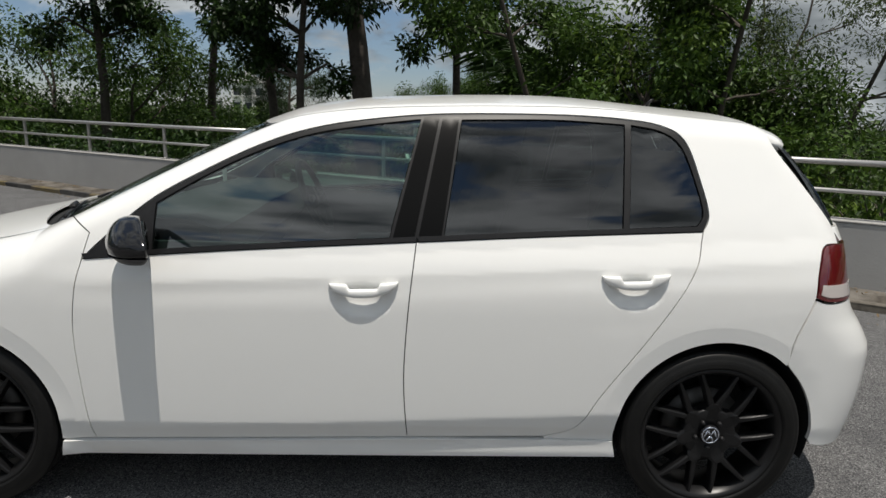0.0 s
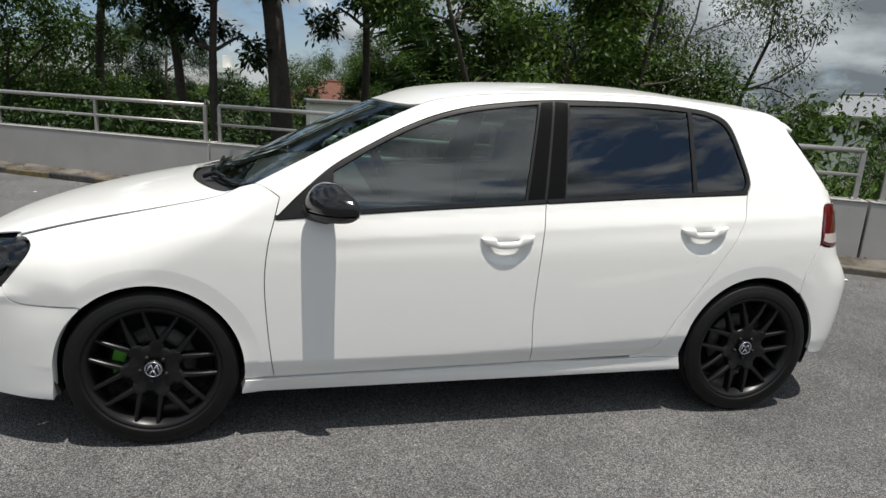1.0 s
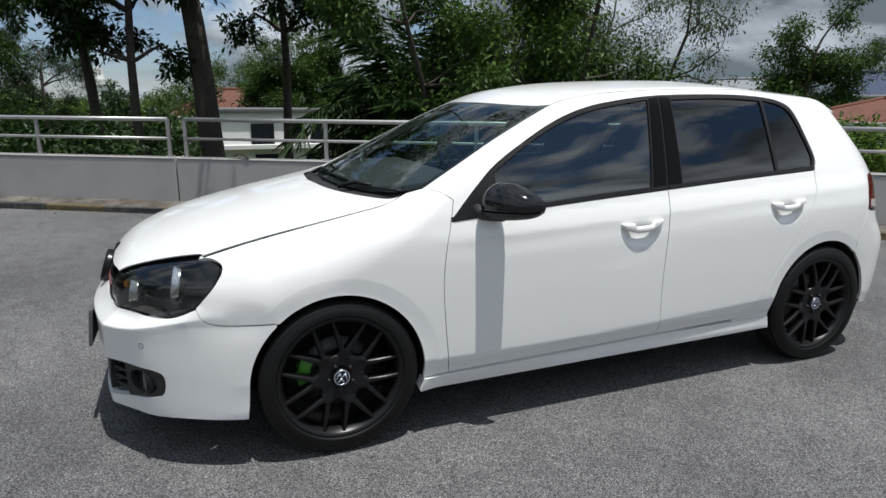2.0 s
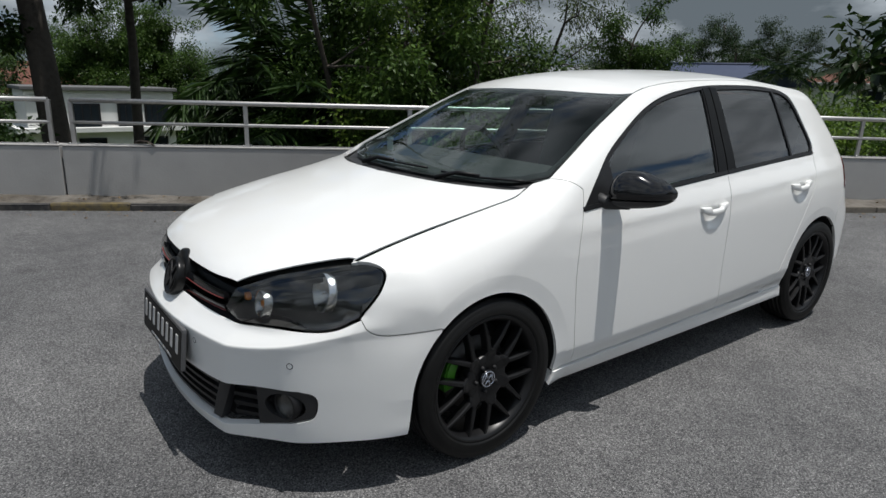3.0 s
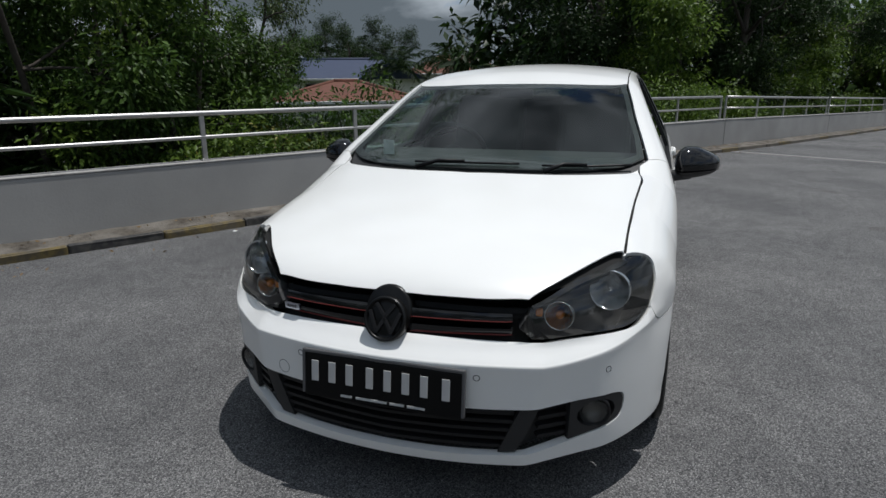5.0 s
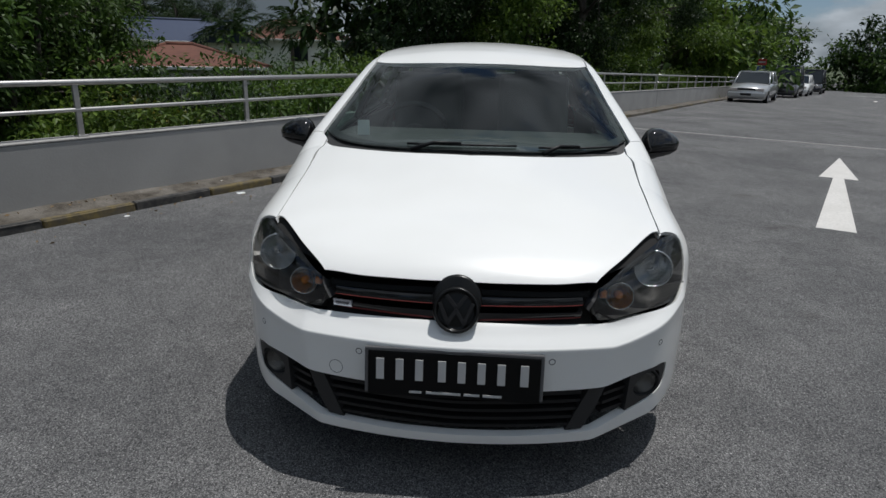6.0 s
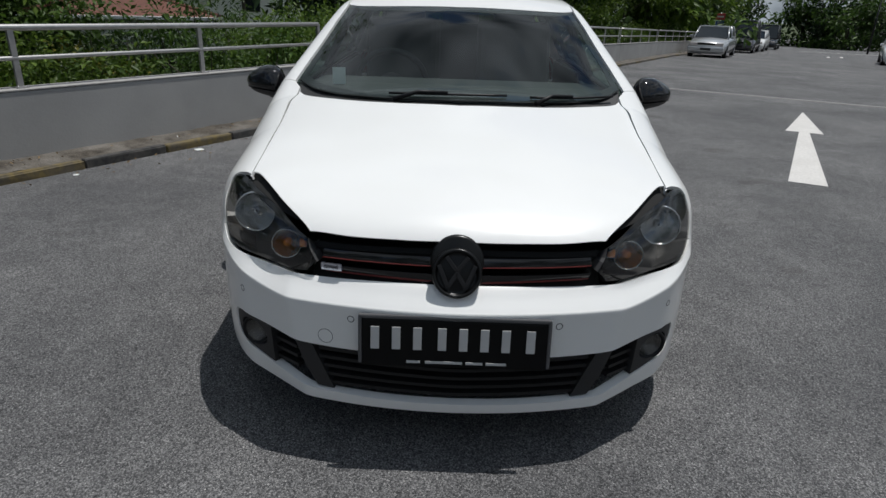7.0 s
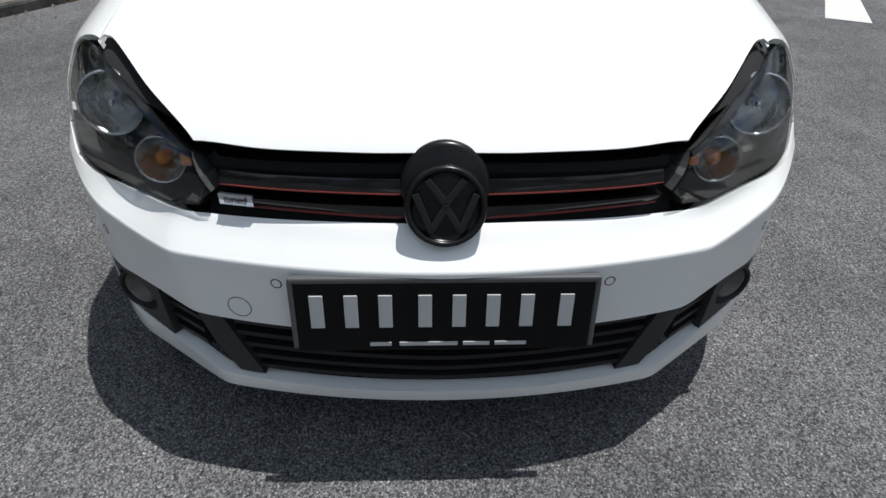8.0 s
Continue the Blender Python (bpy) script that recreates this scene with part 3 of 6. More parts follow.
def on(chart, *uvs):
    """Points of the skin, from chart coordinates; nose and tail take degrees."""
    uv = np.array(uvs, float)
    if chart in ("nose", "tail"):
        uv[:, 0] = np.radians(uv[:, 0]) * 0.85
    o, d = CHARTS[chart][0](uv)
    return [tuple(p) for p in root(o, d)]


def smooth_line(pts, step):
    """Catmull-Rom through 2D points, resampled."""
    p = np.array(pts, float)
    if len(p) > 2:
        q = np.vstack([2 * p[0] - p[1], p, 2 * p[-1] - p[-2]])
        out = []
        for i in range(1, len(q) - 2):
            k = max(2, int(np.linalg.norm(q[i + 1] - q[i]) / step * 1.5) + 1)
            for t in np.linspace(0, 1, k, endpoint=False):
                a, b, c, d = q[i - 1], q[i], q[i + 1], q[i + 2]
                out.append(0.5 * (2 * b + (c - a) * t + (2 * a - 5 * b + 4 * c - d) * t * t + (3 * b - a - 3 * c + d) * t ** 3))
        out.append(p[-1])
        p = np.array(out)
    length = np.concatenate([[0], np.cumsum(np.linalg.norm(np.diff(p, axis=0), axis=1))])
    k = max(2, int(round(length[-1] / step)) + 1)
    s = np.linspace(0, length[-1], k)
    return np.stack([np.interp(s, length, p[:, 0]), np.interp(s, length, p[:, 1])], 1)


def inside(loop, pts):
    x, y = pts[:, 0], pts[:, 1]
    r = np.zeros(len(pts), bool)
    for (x0, y0), (x1, y1) in zip(loop, np.roll(loop, -1, axis=0)):
        c = ((y0 > y) != (y1 > y)) & (x < (x1 - x0) * (y - y0) / ((y1 - y0) if y1 != y0 else 1e-12) + x0)
        r ^= c
    return r


def near(loop, pts):
    best = np.full(len(pts), 9.0)
    for a, b in zip(loop, np.roll(loop, -1, axis=0)):
        d = b - a
        t = np.clip(((pts - a) @ d) / max(d @ d, 1e-12), 0, 1)
        best = np.minimum(best, np.linalg.norm(pts - a - t[:, None] * d, axis=1))
    return best


def loop_of(chart, segs, step, gap):
    """A closed outline in a chart, from smooth segments of skin points, drawn in by gap."""
    uv = CHARTS[chart][1]
    pts = np.vstack([smooth_line([uv(p) for p in s], step)[:-1] if i or True else 0 for i, s in enumerate(segs)])
    keep = np.linalg.norm(pts - np.roll(pts, 1, axis=0), axis=1) > step * 0.15
    pts = pts[keep]
    area = np.sum(pts[:, 0] * np.roll(pts[:, 1], -1) - np.roll(pts[:, 0], -1) * pts[:, 1])
    if area < 0:
        pts = pts[::-1]
    d = np.roll(pts, -1, axis=0) - np.roll(pts, 1, axis=0)
    n = np.stack([-d[:, 1], d[:, 0]], 1) / np.maximum(np.linalg.norm(d, axis=1), 1e-9)[:, None]
    return pts + n * gap


def skin(name, parent, chart, segs, mat, side=1, h=0.035, gap=0.0018, offset=0.0, depth=0.014, holes=(), label="", creases=(), extra=()):
    """A panel of the car's skin: the outline's segments run end to end; it is cut from the form, with turned-in edges."""
    step = h * 0.6
    outer = loop_of(chart, segs, step, gap)
    inner = [loop_of(chart, s, step, -gap) for s in holes]
    lo, hi = outer.min(0), outer.max(0)
    gx, gy = np.meshgrid(np.arange(lo[0] + h / 2, hi[0], h), np.arange(lo[1] + h / 2, hi[1], h))
    pts = np.stack([gx.ravel(), gy.ravel()], 1)
    if creases:
        row = np.arange(lo[0] + h / 2, hi[0], h * 0.7)
        o, d = CHARTS[chart][0](np.stack([row, np.full(len(row), 0.535)], 1))
        line = 0.526 + rise(np.abs(root(o, d)[:, 1]))
        pts = pts[np.abs(pts[:, 1] - np.interp(pts[:, 0], row, line)) > h * 0.75]
        for v in creases:
            pts = np.vstack([pts, np.stack([row, line + v], 1)])
    if len(extra):
        more = np.array([CHARTS[chart][1](q) for q in extra])
        pts = np.vstack([pts[np.min(np.linalg.norm(pts[:, None] - more[None], axis=2), axis=1) > h * 0.45], more])
    ok = inside(outer, pts) & (near(outer, pts) > h * 0.45)
    for q in inner:
        ok &= ~inside(q, pts) & (near(q, pts) > h * 0.45)
    pts = pts[ok]
    loops = [outer] + inner
    verts, edges = [], []
    for q in loops:
        b = len(verts)
        verts += [Vector(p) for p in q]
        edges += [(b + i, b + (i + 1) % len(q)) for i in range(len(q))]
    verts += [Vector(p) for p in pts]
    v2, e2, f2, ov, oe, of = geometry.delaunay_2d_cdt(verts, edges, [], 0, 1e-7)
    uv = np.array([tuple(v) for v in v2])
    tris = np.array([f for f in f2 if len(f) == 3])
    c = uv[tris].mean(1)
    ok = inside(outer, c)
    for q in inner:
        ok &= ~inside(q, c)
    tris = tris[ok]
    o, d = CHARTS[chart][0](uv)
    p = root(o, d)
    nrm = normals(p)
    p = p + nrm * (np.array([offset(*q) for q in p])[:, None] if callable(offset) else offset)
    # turned-in edges
    count = {}
    for t in tris:
        for i in range(3):
            a, b = int(t[i]), int(t[(i + 1) % 3])
            count[(min(a, b), max(a, b))] = count.get((min(a, b), max(a, b)), 0) + 1
    flip = np.sum(np.cross(p[tris[:, 1]] - p[tris[:, 0]], p[tris[:, 2]] - p[tris[:, 0]]) * nrm[tris[:, 0]], axis=1) < 0
    tris[flip] = tris[flip][:, ::-1]
    rim = [(int(t[i]), int(t[(i + 1) % 3])) for t in tris for i in range(3) if count[(min(int(t[i]), int(t[(i + 1) % 3])), max(int(t[i]), int(t[(i + 1) % 3])))] == 1]
    sgn = np.array((1.0, float(side), 1.0))
    co = [tuple(q * sgn) for q in p]
    faces = [tuple(int(i) for i in t) for t in tris]
    nn = [tuple(q * sgn) for q in nrm]
    lower = {}
    if depth:
        for a, b in rim:
            for i in (a, b):
                if i not in lower:
                    lower[i] = len(co)
                    co.append(tuple((p[i] - nrm[i] * depth) * sgn))
                    nn.append(nn[i])
        top_count = len(faces)
        faces += [(b, a, lower[a], lower[b]) for a, b in rim]
    else:
        top_count = len(faces)
    if side < 0:
        faces = [f[::-1] for f in faces]
    me = bpy.data.meshes.new(name)
    me.from_pydata(co, [], faces)
    for f in me.polygons:
        f.use_smooth = f.index < top_count
    me.update()
    want = []
    for f in me.polygons:
        for i in f.vertices:
            want.append(nn[i] if f.index < top_count else tuple(f.normal))
    me.normals_split_custom_set(want)
    me.materials.append(mat)
    ob = new(name, me)
    ob.parent = parent
    if label:
        tagged(ob, label)
    return ob


def arc(cx, cz, r, a0, a1, k=14):
    return [(cx + r * math.cos(radians(a)), cz + r * math.sin(radians(a))) for a in np.linspace(a0, a1, k)]


car = thing("hatchback_car", "white five-door hatchback car with black alloy wheels parked on asphalt", "car")

# seams, in side view (x, z)
SEAM_A = [(0.451, 0.903), (0.426, 0.795), (0.414, 0.652), (0.425, 0.461), (0.445, 0.270)]
SEAM_B = [(1.533, 0.978), (1.510, 0.740), (1.500, 0.513), (1.514, 0.292)]
SEAM_C = [(2.493, 1.030), (2.455, 0.896), (2.335, 0.700), (2.180, 0.480), (2.095, 0.345), (1.990, 0.300)]
BELT_F, BELT_R = [(0.451, 0.903), (1.0, 0.944), (1.533, 0.978)], [(1.533, 0.978), (2.0, 1.006), (2.493, 1.030)]
DLO_UP = [(2.493, 1.030), (2.517, 1.083), (2.502, 1.182), (2.462, 1.318), (2.386, 1.372), (2.251, 1.393), (2.003, 1.402), (1.612, 1.394), (1.338, 1.366), (1.163, 1.333), (0.995, 1.276), (0.835, 1.198), (0.681, 1.111), (0.571, 1.022), (0.490, 0.945), (0.451, 0.903)]
ARCH_F, ARCH_R = (-0.004, 0.315, 0.339), (2.583, 0.315, 0.349)


def sided(pts):
    return on("side", *pts)


def arch_lines(cx):
    """Rows of points along the crease of a wheel arch."""
    return [p for r in (0.394, 0.400, 0.404, 0.410) for p in sided(arc(cx, 0.318, r, 4, 176, 100))]


def build_side(side):
    skin("front_door", car, "side", [sided(BELT_F), sided(SEAM_B), sided([(1.514, 0.292), (1.0, 0.281), (0.445, 0.270)]), sided(SEAM_A[::-1])], PAINT, side, 0.0125)
    skin("rear_door", car, "side", [sided(BELT_R), sided(SEAM_C), sided([(1.990, 0.300), (1.75, 0.296), (1.514, 0.292)]), sided(SEAM_B[::-1])], PAINT, side, 0.0125)
    # black window surround with three glazed openings
    g_front = [sided([(0.672, 0.938), (1.05, 0.966), (1.442, 0.992)]), sided([(1.442, 0.992), (1.536, 1.374)]), sided([(1.536, 1.374), (1.338, 1.347), (1.163, 1.314), (0.995, 1.256), (0.835, 1.178), (0.672, 1.082)]), sided([(0.672, 1.082), (0.672, 0.938)])]
    g_rear = [sided([(1.625, 1.002), (1.9, 1.018), (2.222, 1.036)]), sided([(2.222, 1.036), (2.250, 1.375)]), sided([(2.250, 1.375), (2.0, 1.384), (1.680, 1.376)]), sided([(1.680, 1.376), (1.625, 1.002)])]
    g_quart = [sided([(2.246, 1.038), (2.476, 1.050)]), sided([(2.476, 1.050), (2.499, 1.088), (2.484, 1.182), (2.444, 1.306), (2.376, 1.355), (2.274, 1.374)]), sided([(2.274, 1.374), (2.246, 1.038)])]
    skin("window_surround", car, "side", [sided(BELT_F), sided(BELT_R), sided(DLO_UP)], TRIM, side, 0.03, 0.002, -0.003, 0.02, (g_front, g_rear, g_quart), "black rubber and plastic window surround")
    skin("front_side_window", car, "side", g_front, SIDE_GLASS, side, 0.05, 0.001, -0.009, 0.0, (), "green tinted door glass")
    skin("rear_side_window", car, "side", g_rear, DARK_GLASS, side, 0.05, 0.001, -0.009, 0.0, (), "dark tinted door glass")
    skin("quarter_window", car, "side", g_quart, DARK_GLASS, side, 0.05, 0.001, -0.009, 0.0, (), "dark tinted quarter glass")
    skin("pillar_trim", car, "side", [sided([(1.455, 0.990), (1.526, 0.994)]), sided([(1.526, 0.994), (1.602, 1.386)]), sided([(1.602, 1.386), (1.548, 1.380)]), sided([(1.548, 1.380), (1.455, 0.990)])], PILLAR_BLACK, side, 0.04, 0, 0.001, 0.006)
    skin("pillar_trim", car, "side", [sided([(1.540, 0.996), (1.616, 1.000)]), sided([(1.616, 1.000), (1.670, 1.384)]), sided([(1.670, 1.384), (1.614, 1.387)]), sided([(1.614, 1.387), (1.540, 0.996)])], PILLAR_BLACK, side, 0.04, 0, 0.001, 0.006)
    # thin strips along the belt
    for strip in (BELT_F, BELT_R):
        up = [(x, z + 0.017) for x, z in strip]
        skin("belt_strip", car, "side", [sided([(strip[0][0] + 0.01, strip[0][1] + 0.002)] + [(x, z + 0.002) for x, z in strip[1:]]), sided([(strip[-1][0], strip[-1][1] + 0.002), up[-1]]), sided(up[::-1]), sided([up[0], (strip[0][0] + 0.01, strip[0][1] + 0.002)])], TRIM, side, 0.05, 0, 0.004, 0.01)
    # body side: pillar, roof rail, rear quarter
    screen_edge = on("top", (0.372, 0.742), (0.52, 0.708), (0.70, 0.664), (0.85, 0.634), (0.975, 0.608), (1.035, 0.598))
    roof_edge = on("top", (1.035, 0.598), (1.2, 0.592), (1.6, 0.580), (2.1, 0.570), (2.5, 0.552), (2.79, 0.530))
    hatch_edge = [roof_edge[-1]] + sided([(2.775, 1.330), (2.86, 1.205), (2.968, 1.055), (2.985, 0.992)])
    lamp_front = sided([(2.985, 0.992), (2.915, 0.986), (2.888, 0.905), (2.880, 0.822)])
    bumper_seam = sided([(2.880, 0.822), (2.862, 0.775), (2.838, 0.716), (2.818, 0.66)]) + on("side", (ARCH_R[0] + 0.231, 0.589))
    a0 = math.degrees(math.atan2(0.589 - 0.315, 0.231))
    rear_arch = sided(arc(*ARCH_R, a0, 185))
    foot = [rear_arch[-1]] + sided([(2.10, 0.289), (1.990, 0.289)])
    skin("side_panel", car, "roll", [on("side", (0.451, 0.903), (0.470, 0.985)), [on("side", (0.470, 0.985))[0], on("top", (0.372, 0.742))[0]], screen_edge, roof_edge, hatch_edge, lamp_front, bumper_seam, rear_arch, foot, [foot[-1]] + sided([(1.990, 0.300)]), sided(SEAM_C[::-1]), sided(DLO_UP)], PAINT, side, 0.016, extra=arch_lines(2.578))
    # front wing
    bonnet_edge = on("top", (0.315, 0.708), (0.21, 0.727), (0.10, 0.722), (-0.07, 0.712), (-0.30, 0.706), (-0.480, 0.705))
    lamp_rear = on("nose", (62.4, 0.801), (66.1, 0.800), (68.9, 0.779), (67.8, 0.728), (63.2, 0.640))
    wing_low = on("nose", (63.2, 0.640), (64.7, 0.6025), (67.5, 0.5815), (72, 0.5765)) + sided([(ARCH_F[0] - 0.228, 0.5755)])
    a1 = math.degrees(math.atan2(0.5755 - 0.315, -0.228))
    front_arch = sided(arc(*ARCH_F, a1, -8, 14))
    skin("front_wing", car, "roll", [bonnet_edge, [bonnet_edge[-1], lamp_rear[0]], lamp_rear, wing_low, front_arch, [front_arch[-1]] + sided([(0.372, 0.268), (0.445, 0.270)]), sided(SEAM_A[::-1]), on("side", (0.451, 0.903), (0.470, 0.985)), [on("side", (0.470, 0.985))[0], on("top", (0.372, 0.742))[0]], [on("top", (0.372, 0.742))[0], bonnet_edge[0]]], PAINT, side, 0.016, extra=arch_lines(0.0))
    # sill
    skin("sill", car, "side", [sided([(0.335, 0.262), (1.0, 0.274), (1.514, 0.2865), (1.75, 0.289), (1.99, 0.290), (2.234, 0.287)]), sided([(2.234, 0.287), (2.247, 0.226)]), sided([(2.247, 0.226), (1.2, 0.216), (0.321, 0.206)]), sided([(0.321, 0.206), (0.335, 0.262)])], PAINT, side, 0.03, 0.001, 0.007, 0.05)
    # near-black sheet added to darken the door and panel gaps; then the wheel houses
    skin("gap_shade_side", car, "side", [sided([(0.36, 0.24), (0.40, 0.60), (0.43, 0.88)]), sided([(0.43, 0.88), (1.5, 0.965), (2.52, 1.015)]), sided([(2.52, 1.015), (2.80, 0.95), (2.80, 0.62)]), sided(arc(*(2.575, 0.315, 0.37), 53, 180)), sided([(2.205, 0.24), (0.36, 0.24)])], DARK, side, 0.06, 0, -0.02, 0.0)
    for cx, cz, r in (ARCH_F, ARCH_R):
        bm = bmesh.new()
        ring = [(cx + (r + 0.004) * math.cos(a), cz + (r + 0.004) * math.sin(a)) for a in np.linspace(radians(-16), radians(196), 28)]
        edge = [root(np.array([[x, 0, z]]), np.array([[0.0, 1.0, 0.0]]))[0][1] - 0.006 for x, z in ring]
        va = [bm.verts.new((x, side * e, z)) for (x, z), e in zip(ring, edge)]
        vb = [bm.verts.new((x, side * 0.56, z)) for x, z in ring]
        for i in range(len(ring) - 1):
            bm.faces.new((va[i], va[i + 1], vb[i + 1], vb[i]))
        bm.faces.new(vb)
        part("wheel_house", bm, DARK, car)
    # head lamp
    lamp = [on("nose", (33.8, 0.699), (45.5, 0.757), (61.2, 0.797)), on("nose", (61.2, 0.797), (65.8, 0.797), (68.6, 0.777), (67.5, 0.728), (63.0, 0.643)), on("nose", (63.0, 0.643), (57.0, 0.607), (47.8, 0.598), (33.6, 0.590)), on("nose", (33.6, 0.590), (30.8, 0.628)), on("nose", (30.8, 0.628), (33.8, 0.699))]
    head_lamp(side, lamp)
    # tail lamp
    tail = [sided([(2.985, 0.992), (2.915, 0.986), (2.888, 0.905), (2.880, 0.822)]), sided([(2.880, 0.822), (2.94, 0.805)]) + on("tail", (44, 0.805), (34, 0.81)), on("tail", (34, 0.81), (31, 0.90), (34, 0.985)), on("tail", (34, 0.985), (44, 0.992)) + sided([(2.985, 0.992)])]
    tl = skin("tail_lamp", car, "tail", tail, RED_LAMP, side, 0.03, 0.002, 0.004, 0.03, (), "dark red rear lamp with clear lower strip")
    skin("clear_strip", tl, "tail", [on("tail", (34.5, 0.816), (44, 0.814)) + sided([(2.94, 0.818), (2.890, 0.832)]), sided([(2.890, 0.832), (2.896, 0.868)]), sided([(2.896, 0.868), (2.94, 0.866)]) + on("tail", (44, 0.862), (34.5, 0.857)), on("tail", (34.5, 0.857), (34.5, 0.816))], CLEAR_LAMP, side, 0.03, 0.003, 0.006, 0.01)
    door_handle(side, 1.365, 0.825)
    door_handle(side, 2.260, 0.868)
    wing_mirror(side)


def head_lamp(side, lamp):
    hl = skin("head_lamp", car, "nose", lamp, LENS, side, 0.03, 0.003, 0.0, 0.004, (), "clear headlamp lens with chrome reflectors and amber corner")
    skin("housing", hl, "nose", lamp, LAMP_GREY, side, 0.03, 0.002, -0.105, -0.100)
    skin("lamp_brow", hl, "nose", [on("nose", (33.8, 0.699), (45.5, 0.757), (61.2, 0.797)), on("nose", (61.2, 0.797), (61.6, 0.785)), on("nose", (61.6, 0.785), (46, 0.744), (34.2, 0.686)), on("nose", (34.2, 0.686), (33.8, 0.699))], GRILLE_BLACK, side, 0.03, 0.002, -0.004, 0.02)
    for deg, z, r, back in ((55.0, 0.704, 0.064, 0.050), (40.5, 0.654, 0.045, 0.036)):
        p = Vector(on("nose", (deg, z))[0])
        d = Vector((-1.0, -0.05, 0.16)).normalized()
        c = p - Vector((-math.cos(radians(deg)), math.sin(radians(deg)), 0)) * back
        bm = lathe([(r * 0.12, -0.040), (r * 0.42, -0.034), (r * 0.44, -0.032), (r * 0.70, -0.020), (r * 0.72, -0.017), (r * 0.95, 0.002), (r, 0.008), (r * 1.04, 0.006), (r * 1.05, -0.02)], 22)
        m = Matrix.Translation(c) @ d.to_track_quat("Z", "Y").to_matrix().to_4x4()
        bmesh.ops.transform(bm, matrix=m, verts=bm.verts)
        bmesh.ops.scale(bm, vec=(1, side, 1), verts=bm.verts)
        ref = part("reflector", bm, REFLECTOR, hl, "chrome reflector bowl")
        k = 1.0 if r > 0.05 else 2.0
        bm = lathe([(0.0, 0.002), (r * 0.10 * k, 0.000), (r * 0.15 * k, -0.008), (r * 0.14 * k, -0.035)], 16)
        bmesh.ops.transform(bm, matrix=m, verts=bm.verts)
        bmesh.ops.scale(bm, vec=(1, side, 1), verts=bm.verts)
        part("bulb", bm, CHROME if r > 0.05 else AMBER, ref, "" if r > 0.05 else "amber bulb", True)
    p = Vector(on("nose", (34.6, 0.668))[0]) + Vector((0.040, 0, 0))
    bm = box((0.02, 0.022, 0.026), p, 0.006)
    bmesh.ops.scale(bm, vec=(1, side, 1), verts=bm.verts)
    part("turn_signal", bm, AMBER, hl, "amber turn signal in the inner corner", True)


def door_handle(side, x, z):
    """Grip bar with a finger slot along its top, standing off the dished door skin."""
    y0 = PLAN(x) - FLANK(z) + 0.001
    bm = bmesh.new()
    n, m = 41, 16
    rings = []
    for i in range(n):
        t = i / (n - 1) * 2 - 1
        edge = max(1 - t * t, 0)
        slot = min(max((0.50 - abs(t)) / 0.10, 0), 1)
        slot = slot * slot * (3 - 2 * slot)
        hi = z + 0.024 + 0.005 * t - 0.018 * slot
        lo = z + 0.022 + 0.005 * t - 0.045 * edge ** 0.55
        foot = abs(t) ** 4
        out, back = y0 + 0.024 * edge ** 0.5 + 0.002, y0 - 0.003 - 0.008 * foot
        cx, cz, w = x + t * 0.113, (hi + lo) / 2, (hi - lo) / 2
        rings.append([bm.verts.new((cx, side * ((out + back) / 2 + (out - back) / 2 * math.copysign(abs(math.cos(a)) ** 0.6, math.cos(a))), cz + w * math.copysign(abs(math.sin(a)) ** 0.7, math.sin(a)))) for a in np.linspace(0, math.tau, m, endpoint=False)])
    for p, q in zip(rings, rings[1:]):
        for k in range(m):
            bm.faces.new((p[k], p[(k + 1) % m], q[(k + 1) % m], q[k]))
    bm.faces.new(rings[0])
    bm.faces.new(rings[-1])
    bmesh.ops.recalc_face_normals(bm, faces=bm.faces)
    part("door_handle", bm, PAINT, car, "white door handle over a dished recess", True)


